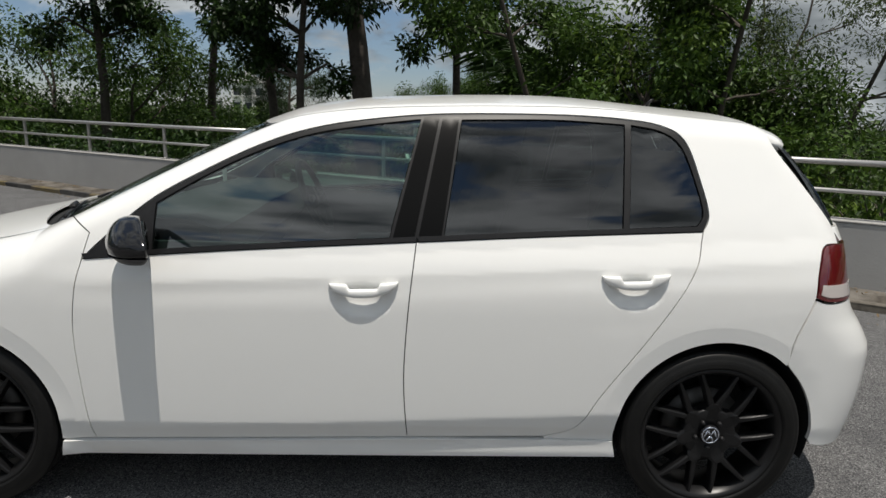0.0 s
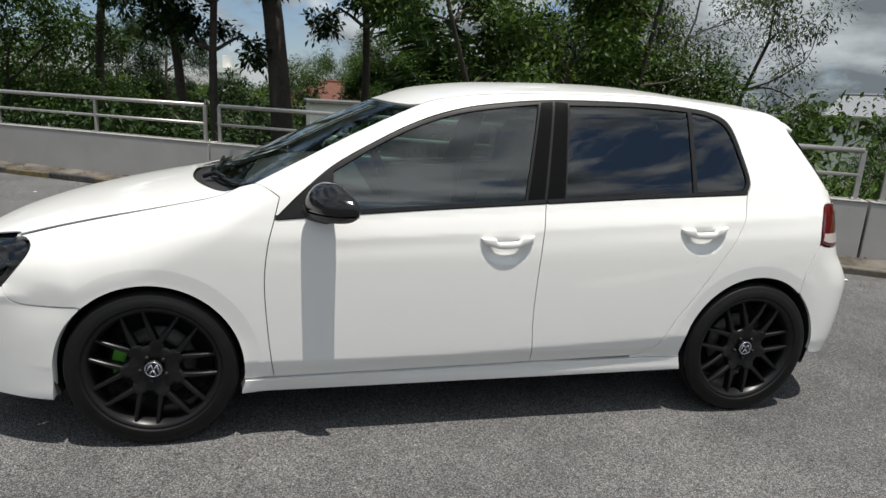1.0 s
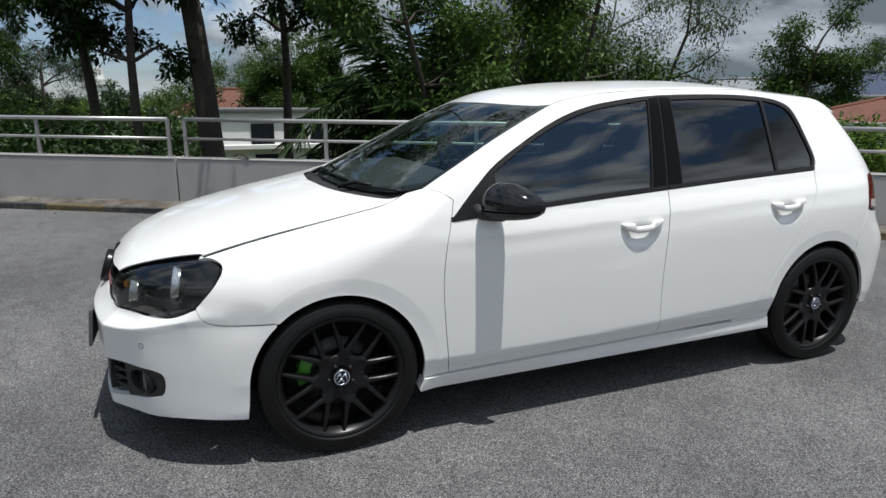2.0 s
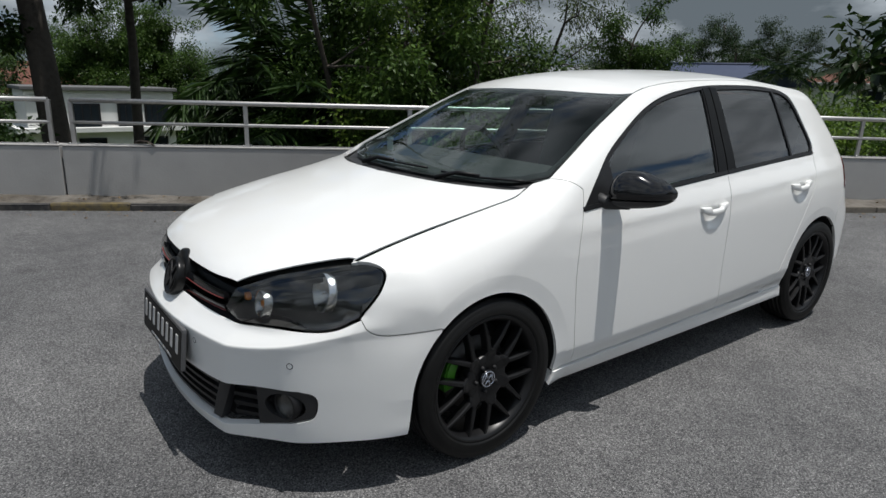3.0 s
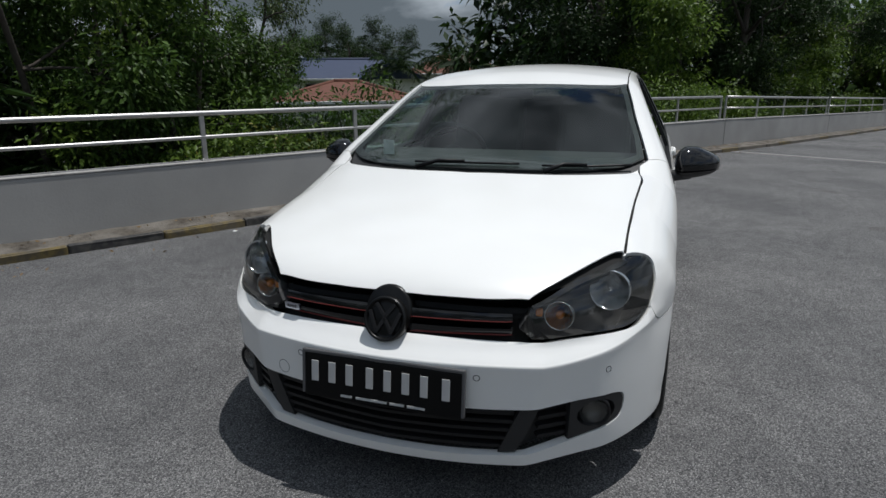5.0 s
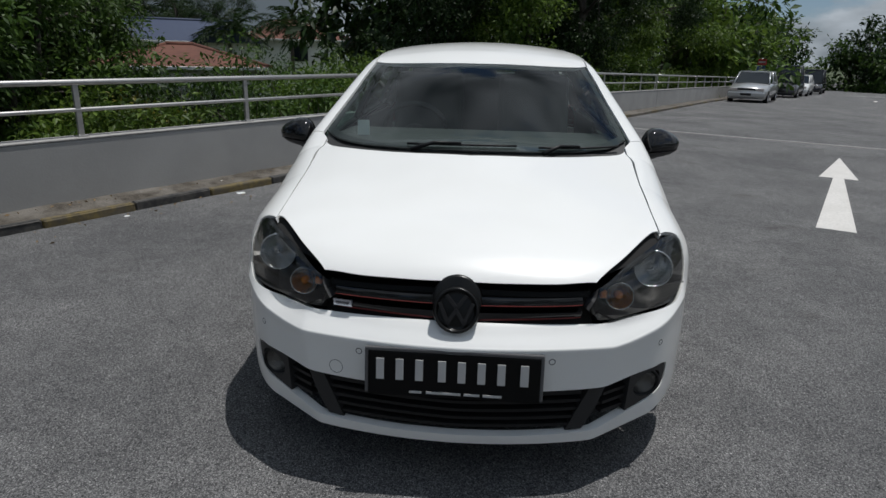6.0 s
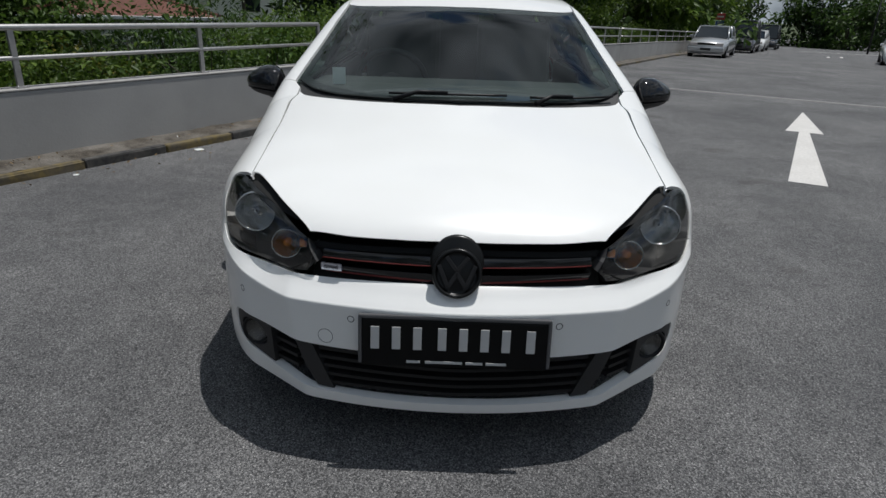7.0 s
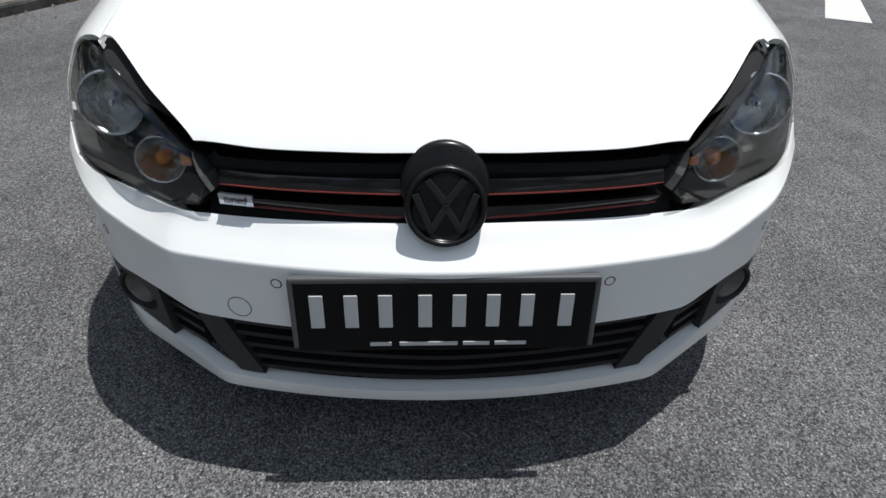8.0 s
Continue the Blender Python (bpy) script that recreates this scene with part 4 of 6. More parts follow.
def wing_mirror(side):
    """Wedge-shaped shell, tall at the door and low at its tip, over a matt lower cover, on a short arm."""
    sq = lambda v, e: math.copysign(abs(v) ** e, v)
    height = curve([(0.0, 0.040), (0.08, 0.066), (0.25, 0.082), (0.42, 0.080), (0.7, 0.058), (0.9, 0.034), (1.0, 0.012)])
    rows, cols = 26, 36

    def shell(z_lo, z_hi, grow):
        bm = bmesh.new()
        grid = []
        for i in range(rows + 1):
            t = i / rows
            y = 0.862 + (0.206 + grow) * t
            end = (1 - abs(2 * t - 1) ** 4) ** 0.5
            up, down = float(height(t)) * 1.1 + grow, 0.066 * (0.35 + 0.65 * end) * (1 - 0.30 * t * t) + grow
            front, back = 0.092 * (0.12 + 0.88 * end) * (1.0 - 0.25 * t) + grow, 0.032 + 0.014 * end
            cx, cz = 0.634 + 0.040 * t + 0.045 * t * t, 0.966 + 0.012 * t
            split = 0.944 + 0.012 * t
            ring = []
            for k in range(cols):
                b = math.tau * (k + 0.5) / cols
                c, d = math.cos(b), math.sin(b)
                x = cx + (sq(c, 0.45) * back if c > 0 else sq(c, 0.9) * front)
                z = cz + sq(d, 0.62 if c > 0 else 1.15) * (up if d > 0 else down)
                ring.append(bm.verts.new((x, side * y, min(max(z, split + z_lo), split + z_hi))))
            grid.append(ring)
        for p, q in zip(grid, grid[1:]):
            for k in range(cols):
                bm.faces.new((p[k], p[(k + 1) % cols], q[(k + 1) % cols], q[k]))
        bm.faces.new(grid[0])
        bm.faces.new(grid[-1])
        bmesh.ops.recalc_face_normals(bm, faces=bm.faces)
        return bm

    mir = part("wing_mirror", shell(0.0, 1.0, 0.0), GLOSS_BLACK, car, "gloss black wing mirror shell", True)
    part("lower_cover", shell(-1.0, -0.003, -0.0025), PLASTIC, mir, "matt black lower cover", True)
    bm = tube(bmesh.new(), [(0.570, side * 0.812, 0.938), (0.59, side * 0.85, 0.926), (0.62, side * 0.885, 0.926), (0.645, side * 0.93, 0.930)], [0.036, 0.028, 0.026, 0.026], 12)
    part("arm", bm, PLASTIC, mir, "", True)
    bm = box((0.004, 0.130, 0.080), (0, 0, 0), 0.002, Matrix.Translation((0.708, side * 0.960, 0.976)) @ Matrix.Rotation(radians(-20 * side), 4, "Z"))
    part("mirror_glass", bm, CHROME, mir)


for side_ in (-1, 1):
    build_side(side_)

# bonnet, roof, windscreen: over the whole width
def mirrored(segs):
    """A closed outline: the right half's segments from the middle line outwards and round, then their mirror image."""
    return segs + [[(x, -y, z) for x, y, z in s[::-1]] for s in segs[::-1]]


bonnet_front = on("nose", (0, 0.702), (12, 0.702), (24, 0.703), (33.6, 0.705))
lamp_top = on("nose", (45.5, 0.763), (61.0, 0.803)) + on("top", (-0.480, 0.705))
bonnet_side = on("top", (-0.480, 0.705), (-0.30, 0.706), (-0.07, 0.712), (0.10, 0.722), (0.21, 0.727), (0.290, 0.706))
bonnet_back = on("top", (0.290, 0.706), (0.215, 0.628), (0.125, 0.440), (0.075, 0.25), (0.050, 0.0))
skin("bonnet", car, "top", mirrored([bonnet_front, [bonnet_front[-1]] + lamp_top, bonnet_side, bonnet_back]), PAINT, 1, 0.03, 0.0058, lambda x, y, z: 0.006 * min(max((0.15 - x) / 0.5, 0), 1), 0.005)
# near-black sheet added under the bonnet so that its gaps show dark
skin("gap_shade_bonnet", car, "top", mirrored([on("top", (-0.80, 0.0), (-0.80, 0.10), (-0.79, 0.26), (-0.75, 0.45)), on("top", (-0.75, 0.45), (-0.60, 0.64), (-0.48, 0.72), (-0.30, 0.725), (-0.07, 0.735), (0.10, 0.75), (0.30, 0.74)), on("top", (0.30, 0.74), (0.24, 0.65), (0.15, 0.44), (0.10, 0.25), (0.07, 0.0))]), DARK, 1, 0.05, 0, -0.018, 0.0)
skin("cowl_panel", car, "top", mirrored([on("top", (0.03, 0.0), (0.06, 0.25), (0.11, 0.44), (0.20, 0.63), (0.31, 0.715)), on("top", (0.31, 0.715), (0.40, 0.735)), on("top", (0.40, 0.735), (0.33, 0.66), (0.235, 0.44), (0.18, 0.25), (0.155, 0.0))]), PLASTIC, 1, 0.04, 0, -0.022, 0.02, (), "black plastic scuttle panel below the windscreen")
screen = mirrored([on("top", (0.115, 0.0), (0.14, 0.25), (0.195, 0.44), (0.285, 0.63), (0.385, 0.728)), on("top", (0.385, 0.728), (0.52, 0.702), (0.70, 0.658), (0.85, 0.628), (0.965, 0.604), (1.025, 0.594)), on("top", (1.025, 0.594), (0.985, 0.535), (0.930, 0.375), (0.895, 0.18), (0.882, 0.0))])
skin("windscreen", car, "top", screen, SCREEN, 1, 0.05, 0.004, -0.004, 0.0, (), "clear windscreen with a black border")
inner_screen = mirrored([on("top", (0.150, 0.0), (0.172, 0.25), (0.225, 0.42), (0.315, 0.60), (0.405, 0.692)), on("top", (0.405, 0.692), (0.53, 0.672), (0.70, 0.630), (0.85, 0.600), (0.995, 0.565)), on("top", (0.995, 0.565), (0.950, 0.505), (0.897, 0.355), (0.864, 0.18), (0.851, 0.0))])
skin("screen_border", car, "top", screen, TRIM, 1, 0.04, 0.001, -0.009, 0.004, (inner_screen,), "black printed border of the windscreen")
roof = mirrored([on("top", (0.887, 0.0), (0.900, 0.18), (0.935, 0.375), (0.990, 0.535), (1.033, 0.596)), on("top", (1.033, 0.596), (1.2, 0.5905), (1.6, 0.5785), (2.1, 0.5685), (2.5, 0.5505), (2.77, 0.529)), on("top", (2.77, 0.528), (2.80, 0.3), (2.81, 0.0))])
skin("roof", car, "top", roof, PAINT, 1, 0.04, 0.0015, 0.0, 0.016)

# front bumper with its lower opening
ledge = on("nose", (0.0, 0.588), (12, 0.588), (24, 0.586), (33.4, 0.584))
under_lamp = on("nose", (33.4, 0.584), (47.8, 0.593), (57.2, 0.602), (63.4, 0.637))
wing_seam = on("nose", (63.4, 0.637), (64.8, 0.600), (67.5, 0.579), (72, 0.574)) + sided([(ARCH_F[0] - 0.230, 0.573)])
a2 = math.degrees(math.atan2(0.573 - 0.315, -0.230))
bumper_arch = sided(arc(*ARCH_F, a2, 180, 8)) + sided([(-0.347, 0.26), (-0.352, 0.205)])
lip = on("nose", (72, 0.205), (58, 0.207), (45, 0.196), (30, 0.178), (15, 0.166), (0, 0.162))
mouth = mirrored([on("nose", (0, 0.372), (18, 0.374), (31.6, 0.380), (42, 0.392), (50.5, 0.394)), on("nose", (50.5, 0.394), (53.6, 0.382), (54.4, 0.350), (53.5, 0.300), (50.5, 0.281)), on("nose", (50.5, 0.281), (44.5, 0.262), (36, 0.235), (30, 0.220), (15, 0.204), (0, 0.200))])
skin("front_bumper", car, "nose", mirrored([ledge, under_lamp, wing_seam, bumper_arch, [bumper_arch[-1], lip[0]], lip]), PAINT, 1, 0.012, 0.0012, 0.0, 0.03, (mouth,), creases=(-0.0055, -0.0015, 0.0025, 0.0065))


def front_strip(name, parent, z0, z1, y0, y1, mat, out=0.0, depth=0.01, slope=0.0, gap=0.0, deg=None, h=0.04, label=""):
    """A level strip across the nose between two heights, from y0 to y1 degrees of the nose chart."""
    ks = np.linspace(y0, y1, 9)
    return skin(name, parent, "nose", [on("nose", *[(k, z0 + slope * abs(k)) for k in ks]), on("nose", (y1, z0 + slope * abs(y1)), (y1, z1 + slope * abs(y1))), on("nose", *[(k, z1 + slope * abs(k)) for k in ks[::-1]]), on("nose", (y0, z1 + slope * abs(y0)), (y0, z0 + slope * abs(y0)))], mat, 1, h, gap, out, depth, (), label)


def grille():
    g = skin("grille", car, "nose", mirrored([on("nose", (0, 0.706), (12, 0.704), (24, 0.702), (33.5, 0.702)), on("nose", (33.5, 0.702), (30.6, 0.628), (33.2, 0.588)), on("nose", (33.2, 0.588), (24, 0.588), (12, 0.588), (0, 0.588))]), GRILLE_BLACK, 1, 0.03, 0.0, -0.045, 0.0, (), "gloss black grille with two thin red lines")
    for s in (-1, 1):
        for z0, z1 in ((0.643, 0.669), (0.593, 0.619)):
            a, b = (5.2, 29.6) if s > 0 else (-29.6, -5.2)
            slat = front_strip("slat", g, z0, z1, a, b, GLOSS_BLACK, -0.006, 0.03, 0.0002)
            front_strip("red_line", slat, z0 - 0.0018, z0 + 0.0006, a, b, RED_LINE, -0.004, 0.006, 0.0002, label="thin red line along the slat")
        front_strip("upper_slat", g, 0.680, 0.700, *((5.0, 32.0) if s > 0 else (-32.0, -5.0)), GRILLE_BLACK, -0.034, 0.02, 0.0)
    # small name badge on the right half: word in raised letters on a blue-grey plate
    badge = front_strip("name_badge", g, 0.610, 0.631, 25.4, 29.8, SILVER, 0.0015, 0.010, label="small silver badge with dark lettering")
    mid = Vector(on("nose", (27.6, 0.621))[0])
    n = Vector(normals(np.array([mid]))[0])
    cu = bpy.data.curves.new("word", "FONT")
    cu.body, cu.size, cu.align_x, cu.align_y, cu.extrude = "tuned", 0.019, "CENTER", "CENTER", 0.0006
    tmp = bpy.data.objects.new("word", cu)
    me = bpy.data.meshes.new_from_object(tmp)
    bpy.data.objects.remove(tmp)
    up = Vector((0, 0, 1))
    xa = up.cross(n).normalized()
    ya = n.cross(xa)
    me.transform(Matrix.Translation(Vector(on("nose", (27.6, 0.621))[0]) + n * 0.0022) @ Matrix((xa, ya, n)).transposed().to_4x4())
    me.materials.append(PLATE_BLACK)
    ob = new("lettering", me)
    ob.parent = badge
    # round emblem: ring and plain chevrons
    c = Vector((-0.860, 0, 0.632))
    tilt = Matrix.Translation(c) @ Matrix.Rotation(radians(-90 + 18), 4, "Y")
    hood = lathe([(0.0, 0.000), (0.070, 0.000), (0.077, -0.003), (0.080, -0.010), (0.082, -0.08)], 48)
    part("emblem_base", add(bmesh.new(), hood, Matrix.Translation((0.014, 0, 0.013)) @ tilt @ Matrix.Translation((0.016, 0, 0))), EMBLEM_BLACK, g, "round gloss black emblem", True)
    disc = lathe([(0.0, 0.010), (0.052, 0.007), (0.060, 0.006), (0.062, 0.014), (0.066, 0.0175), (0.071, 0.0165), (0.074, 0.006), (0.074, -0.02)], 48)
    em = part("emblem", add(bmesh.new(), disc, tilt), EMBLEM_BLACK, g, "round gloss black emblem", True)
    for x0, z0, x1, z1 in ((-0.030, 0.045, -0.003, 0.010), (0.030, 0.045, 0.003, 0.010), (-0.052, 0.020, -0.026, -0.042), (0.052, 0.020, 0.026, -0.042), (-0.026, -0.042, 0.0, 0.0), (0.026, -0.042, 0.0, 0.0)):
        d = Vector((x1 - x0, z1 - z0, 0))
        bar = box((d.length + 0.008, 0.013, 0.007), (0, 0, 0), 0.002)
        m = tilt @ Matrix(((0, 1, 0, 0), (-1, 0, 0, 0), (0, 0, 1, 0), (0, 0, 0, 1))) @ Matrix.Translation(((x0 + x1) / 2, (z0 + z1) / 2, 0.013)) @ Matrix.Rotation(math.atan2(d.y, d.x), 4, "Z")
        part("emblem_bar", add(bmesh.new(), bar, m), TRIM, em)


grille()


def lower_grille():
    g = skin("lower_grille", car, "nose", mouth, PLASTIC, 1, 0.035, -0.004, -0.06, 0.0, (), "black lower grille with level slats and fog lamps")
    for k in range(5):
        z = 0.222 + 0.030 * k
        front_strip("slat", g, z, z + 0.011, -29, 29, TRIM, -0.016, 0.028, 0.0004)
    for s in (-1, 1):
        a = [(30.5, 0.379), (34.5, 0.384)], [(34.5, 0.384), (32, 0.30), (29.5, 0.224)], [(29.5, 0.224), (26, 0.219)], [(26, 0.219), (28.2, 0.30), (30.5, 0.379)]
        skin("divider", g, "nose", [on("nose", *q) for q in a], PLASTIC, s, 0.03, 0, -0.010, 0.03)
        for k in range(3):
            z = 0.268 + 0.034 * k
            front_strip("side_slat", g, z, z + 0.012, *((34.5, 43.0) if s > 0 else (-43.0, -34.5)), TRIM, -0.016, 0.025)
        # fog lamp in its hooded surround
        ring = [on("nose", *[(47.3 + 4.6 * math.cos(t), 0.334 + 0.046 * math.sin(t)) for t in np.linspace(0, math.tau, 25)])]
        sur = skin("fog_surround", g, "nose", [on("nose", (41, 0.390), (50.3, 0.392)), on("nose", (50.3, 0.392), (53.4, 0.380), (54.2, 0.350), (53.3, 0.302), (50.3, 0.284)), on("nose", (50.3, 0.284), (44.5, 0.265), (41, 0.254)), on("nose", (41, 0.254), (41, 0.390))], PLASTIC, s, 0.02, 0, -0.002, 0.03, (ring,), "black fog lamp surround")
        p = Vector(on("nose", (47.3, 0.334))[0])
        d = Vector((-1, 0.30, 0)).normalized()
        m = Matrix.Translation(p - Vector((-0.67, 0.74, 0)) * 0.016) @ d.to_track_quat("Z", "Y").to_matrix().to_4x4()
        bm = add(bmesh.new(), lathe([(0.0, -0.03), (0.02, -0.028), (0.035, -0.015), (0.044, 0.0), (0.047, 0.004), (0.049, -0.03)], 32), m)
        bmesh.ops.scale(bm, vec=(1, s, 1), verts=bm.verts)
        fog = part("fog_lamp", bm, FOG_GREY, g, "round clear fog lamp", True)
        bm = add(bmesh.new(), lathe([(0.0, 0.010), (0.02, 0.0095), (0.038, 0.006), (0.046, 0.002)], 32), m)
        bmesh.ops.scale(bm, vec=(1, s, 1), verts=bm.verts)
        part("fog_lens", bm, LENS, fog, "", True)
        bm = add(bmesh.new(), lathe([(0.043, 0.000), (0.045, 0.008), (0.052, 0.008), (0.055, -0.02)], 32), m)
        bmesh.ops.scale(bm, vec=(1, s, 1), verts=bm.verts)
        part("fog_ring", bm, TRIM, fog, "", True)


lower_grille()


def number_plate():
    """Black plate in a frame; its writing is plain bars."""
    holder = part("number_plate", box((0.014, 0.548, 0.150), (0, 0, 0), 0.006), GRILLE_BLACK, car, "black number plate in a dark frame")
    holder.matrix_local = Matrix.Translation((-0.919, 0, 0.430)) @ Matrix.Rotation(radians(6), 4, "Y")
    for size, at in (((0.016, 0.566, 0.012), (0.001, 0, 0.080)), ((0.016, 0.011, 0.148), (0.001, 0.2785, 0.006)), ((0.016, 0.011, 0.148), (0.001, -0.2785, 0.006))):
        part("plate_edge", box(size, at, 0.004), FRAME_GREY, holder, "grey plastic plate frame")
    for i, (w, gap) in enumerate(((0.050, 0), (0.050, 0), (0.050, 0), (0.050, 0.012), (0.050, 0), (0.050, 0), (0.050, 0), (0.052, 0.012))):
        y = 0.222 - i * 0.0625 - (0.010 if i > 2 else 0) - (0.010 if i > 6 else 0) + 0.012
        part("plate_bar", box((0.003, w * 0.5, 0.070), (-0.0085, y, 0.016), 0.001), PLATE_WHITE, holder)
    for y, w in ((0.12, 0.04), (0.03, 0.11), (-0.06, 0.05), (-0.125, 0.06)):
        part("small_bar", box((0.002, w, 0.008), (-0.0078, y, -0.058), 0.0006), PLATE_WHITE, holder)
    for deg, z in ((21.5, 0.483), (-21.5, 0.483), (49.0, 0.485), (-49.0, 0.485)):
        p = Vector(on("nose", (abs(deg), z))[0])
        n = Vector(normals(np.array([p]))[0])
        m = Matrix.Translation(p) @ n.to_track_quat("Z", "Y").to_matrix().to_4x4()
        bm = add(bmesh.new(), lathe([(0.0, 0.0004), (0.0060, 0.0004), (0.0086, 0.0004)], 24), m)
        add(bm, lathe([(0.0086, 0.0002), (0.0096, 0.0008), (0.0106, 0.0008), (0.0112, 0.0)], 24), m)
        bmesh.ops.scale(bm, vec=(1, math.copysign(1, deg), 1), verts=bm.verts)
        ob = part("parking_sensor", bm, PAINT, car, "", True)
        ob.data.materials.append(TRIM)
        for f in ob.data.polygons:
            if f.index >= 48:
                f.material_index = 1
    p = Vector(on("nose", (27.0, 0.414))[0])
    n = Vector(normals(np.array([p]))[0])
    bm = add(bmesh.new(), lathe([(0.0225, 0.0002), (0.0228, 0.0008), (0.0238, 0.0008), (0.0241, 0.0)], 32), Matrix.Translation(p) @ n.to_track_quat("Z", "Y").to_matrix().to_4x4())
    part("tow_eye_cover", bm, TRIM, car)


number_plate()


def wipers():
    for y0, y1, x1 in ((0.30, -0.20, 0.235), (-0.30, -0.68, 0.30)):
        arm_ = []
        for k in range(9):
            y = y0 + (y1 - y0) * k / 8
            p = on("top", (0.150 + 0.31 * y * y + 0.012 * k / 8, abs(y)))[0]
            arm_.append((p[0], y, p[2] + 0.004))
        w = part("wiper", tube(bmesh.new(), arm_, [0.0055] * 9, 6), TRIM, car, "black windscreen wiper")
        bm = tube(bmesh.new(), [(arm_[0][0] - 0.05, y0 - 0.02, arm_[0][2] - 0.02), (arm_[2][0] - 0.012, arm_[2][1], arm_[2][2] + 0.010), (arm_[4][0], arm_[4][1], arm_[4][2] + 0.008)], [0.011, 0.008, 0.006], 8)
        part("wiper_arm", bm, TRIM, w)


wipers()


def wheel(x, side, steer=0.0):
    """Tyre, rim with seven forked spokes, brake disc, caliper, hub cap."""
    w = part("wheel", tyre_mesh(), RUBBER, car, "black alloy wheel with seven forked spokes and low tyre")
    w.matrix_local = Matrix.Translation((x, side * 0.800, 0.3165)) @ Matrix.Rotation(radians(-90 * side), 4, "X") @ Matrix.Rotation(steer, 4, "Z")
    bm = lathe([(0.238, -0.10), (0.222, -0.08), (0.217, 0.02), (0.223, 0.045), (0.232, 0.058), (0.238, 0.066), (0.247, 0.068), (0.2505, 0.064), (0.2505, 0.055), (0.243, 0.05)], 64)
    rim = part("rim", bm, RIM, w, "satin black rim", True)
    for k in range(7):
        a = math.tau * k / 7 + math.pi / 2
        bm = bmesh.new()
        spoke(bm, [(r * math.cos(a), r * math.sin(a), z) for r, z in ((0.040, 0.046), (0.060, 0.048), (0.090, 0.0530), (0.104, 0.057), (0.116, 0.0585))], (0.056, 0.056, 0.060, 0.046, 0.030), 0.034)
        for fork in (-1, 1):
            pts, n = [], 8
            p0 = (0.106 * math.cos(a + fork * radians(4.6)), 0.106 * math.sin(a + fork * radians(4.6)))
            p1 = (0.241 * math.cos(a + fork * radians(16.2)), 0.241 * math.sin(a + fork * radians(16.2)))
            for i in range(n):
                t = i / (n - 1)
                pts.append((p0[0] + (p1[0] - p0[0]) * t, p0[1] + (p1[1] - p0[1]) * t, 0.0545 + 0.007 * math.sin(math.pi * t * 0.8) - 0.004 * t * t))
            spoke(bm, pts, [0.022 - 0.010 * i / (n - 1) for i in range(n)], 0.034)
        part("spoke", bm, RIM, rim, "", False)
    bm = lathe([(0.0, 0.044), (0.036, 0.044), (0.041, 0.047), (0.060, 0.047), (0.088, 0.052), (0.094, 0.048), (0.096, 0.022), (0.096, 0.0)], 56)
    part("hub", bm, RIM, rim, "", True)
    bm = lathe([(0.0, 0.060), (0.031, 0.0605), (0.035, 0.058), (0.036, 0.05)], 32)
    cap = part("centre_cap", bm, GLOSS_BLACK, rim, "black centre cap with silver round mark", True)
    bm = lathe([(0.0270, 0.0608), (0.0274, 0.0618), (0.0310, 0.0618), (0.0315, 0.0605)], 32)
    for x0, y0, x1, y1 in ((-0.0135, 0.022, -0.001, 0.005), (0.0135, 0.022, 0.001, 0.005), (-0.023, 0.010, -0.0115, -0.018), (0.023, 0.010, 0.0115, -0.018), (-0.0115, -0.018, 0, 0.001), (0.0115, -0.018, 0, 0.001)):
        d = Vector((x1 - x0, y1 - y0, 0))
        add(bm, box((d.length + 0.004, 0.0055, 0.0012), (0, 0, 0)), Matrix.Rotation(math.pi if side < 0 else 0, 4, "Z") @ Matrix.Translation(((x0 + x1) / 2, (y0 + y1) / 2, 0.0612)) @ Matrix.Rotation(math.atan2(d.y, d.x), 4, "Z"))
    part("cap_mark", bm, SILVER, cap, "", True)
    for k in range(5):
        a = math.tau * k / 5 - math.pi / 2
        bm = lathe([(0.0, 0.057), (0.006, 0.057), (0.0085, 0.053), (0.009, 0.04)], 6)
        bmesh.ops.translate(bm, vec=(0.050 * math.cos(a), 0.050 * math.sin(a), 0.002), verts=bm.verts)
        part("wheel_bolt", bm, TRIM, rim)
    bm = lathe([(0.07, -0.02), (0.145, -0.02), (0.146, -0.042), (0.07, -0.042)], 48)
    part("brake_disc", bm, STEEL, w, "grey steel brake disc")
    bm = lathe([(0.0, -0.012), (0.072, -0.012), (0.075, -0.03)], 32)
    part("disc_bell", bm, DARK, w)
    if x < 1:
        cal = bmesh.new()
        for r, z in ((0.155, -0.004),):
            ring = []
            for i in range(9):
                a = radians(158 + 44 * i / 8) if side < 0 else radians(22 - 44 * i / 8)
                ring.append([(q * math.cos(a), q * math.sin(a)) for q in (0.112, 0.160)])
            add(cal, prism([p[0] for p in ring] + [p[1] for p in ring[::-1]], 0.055, 0.006), Matrix.Translation((0, 0, -0.05)))
        part("brake_caliper", cal, GREEN, w, "bright green brake caliper")
    bm = lathe([(0.0, -0.10), (0.20, -0.10)], 24)
    part("inner_wheel", bm, DARK, w)
    return w


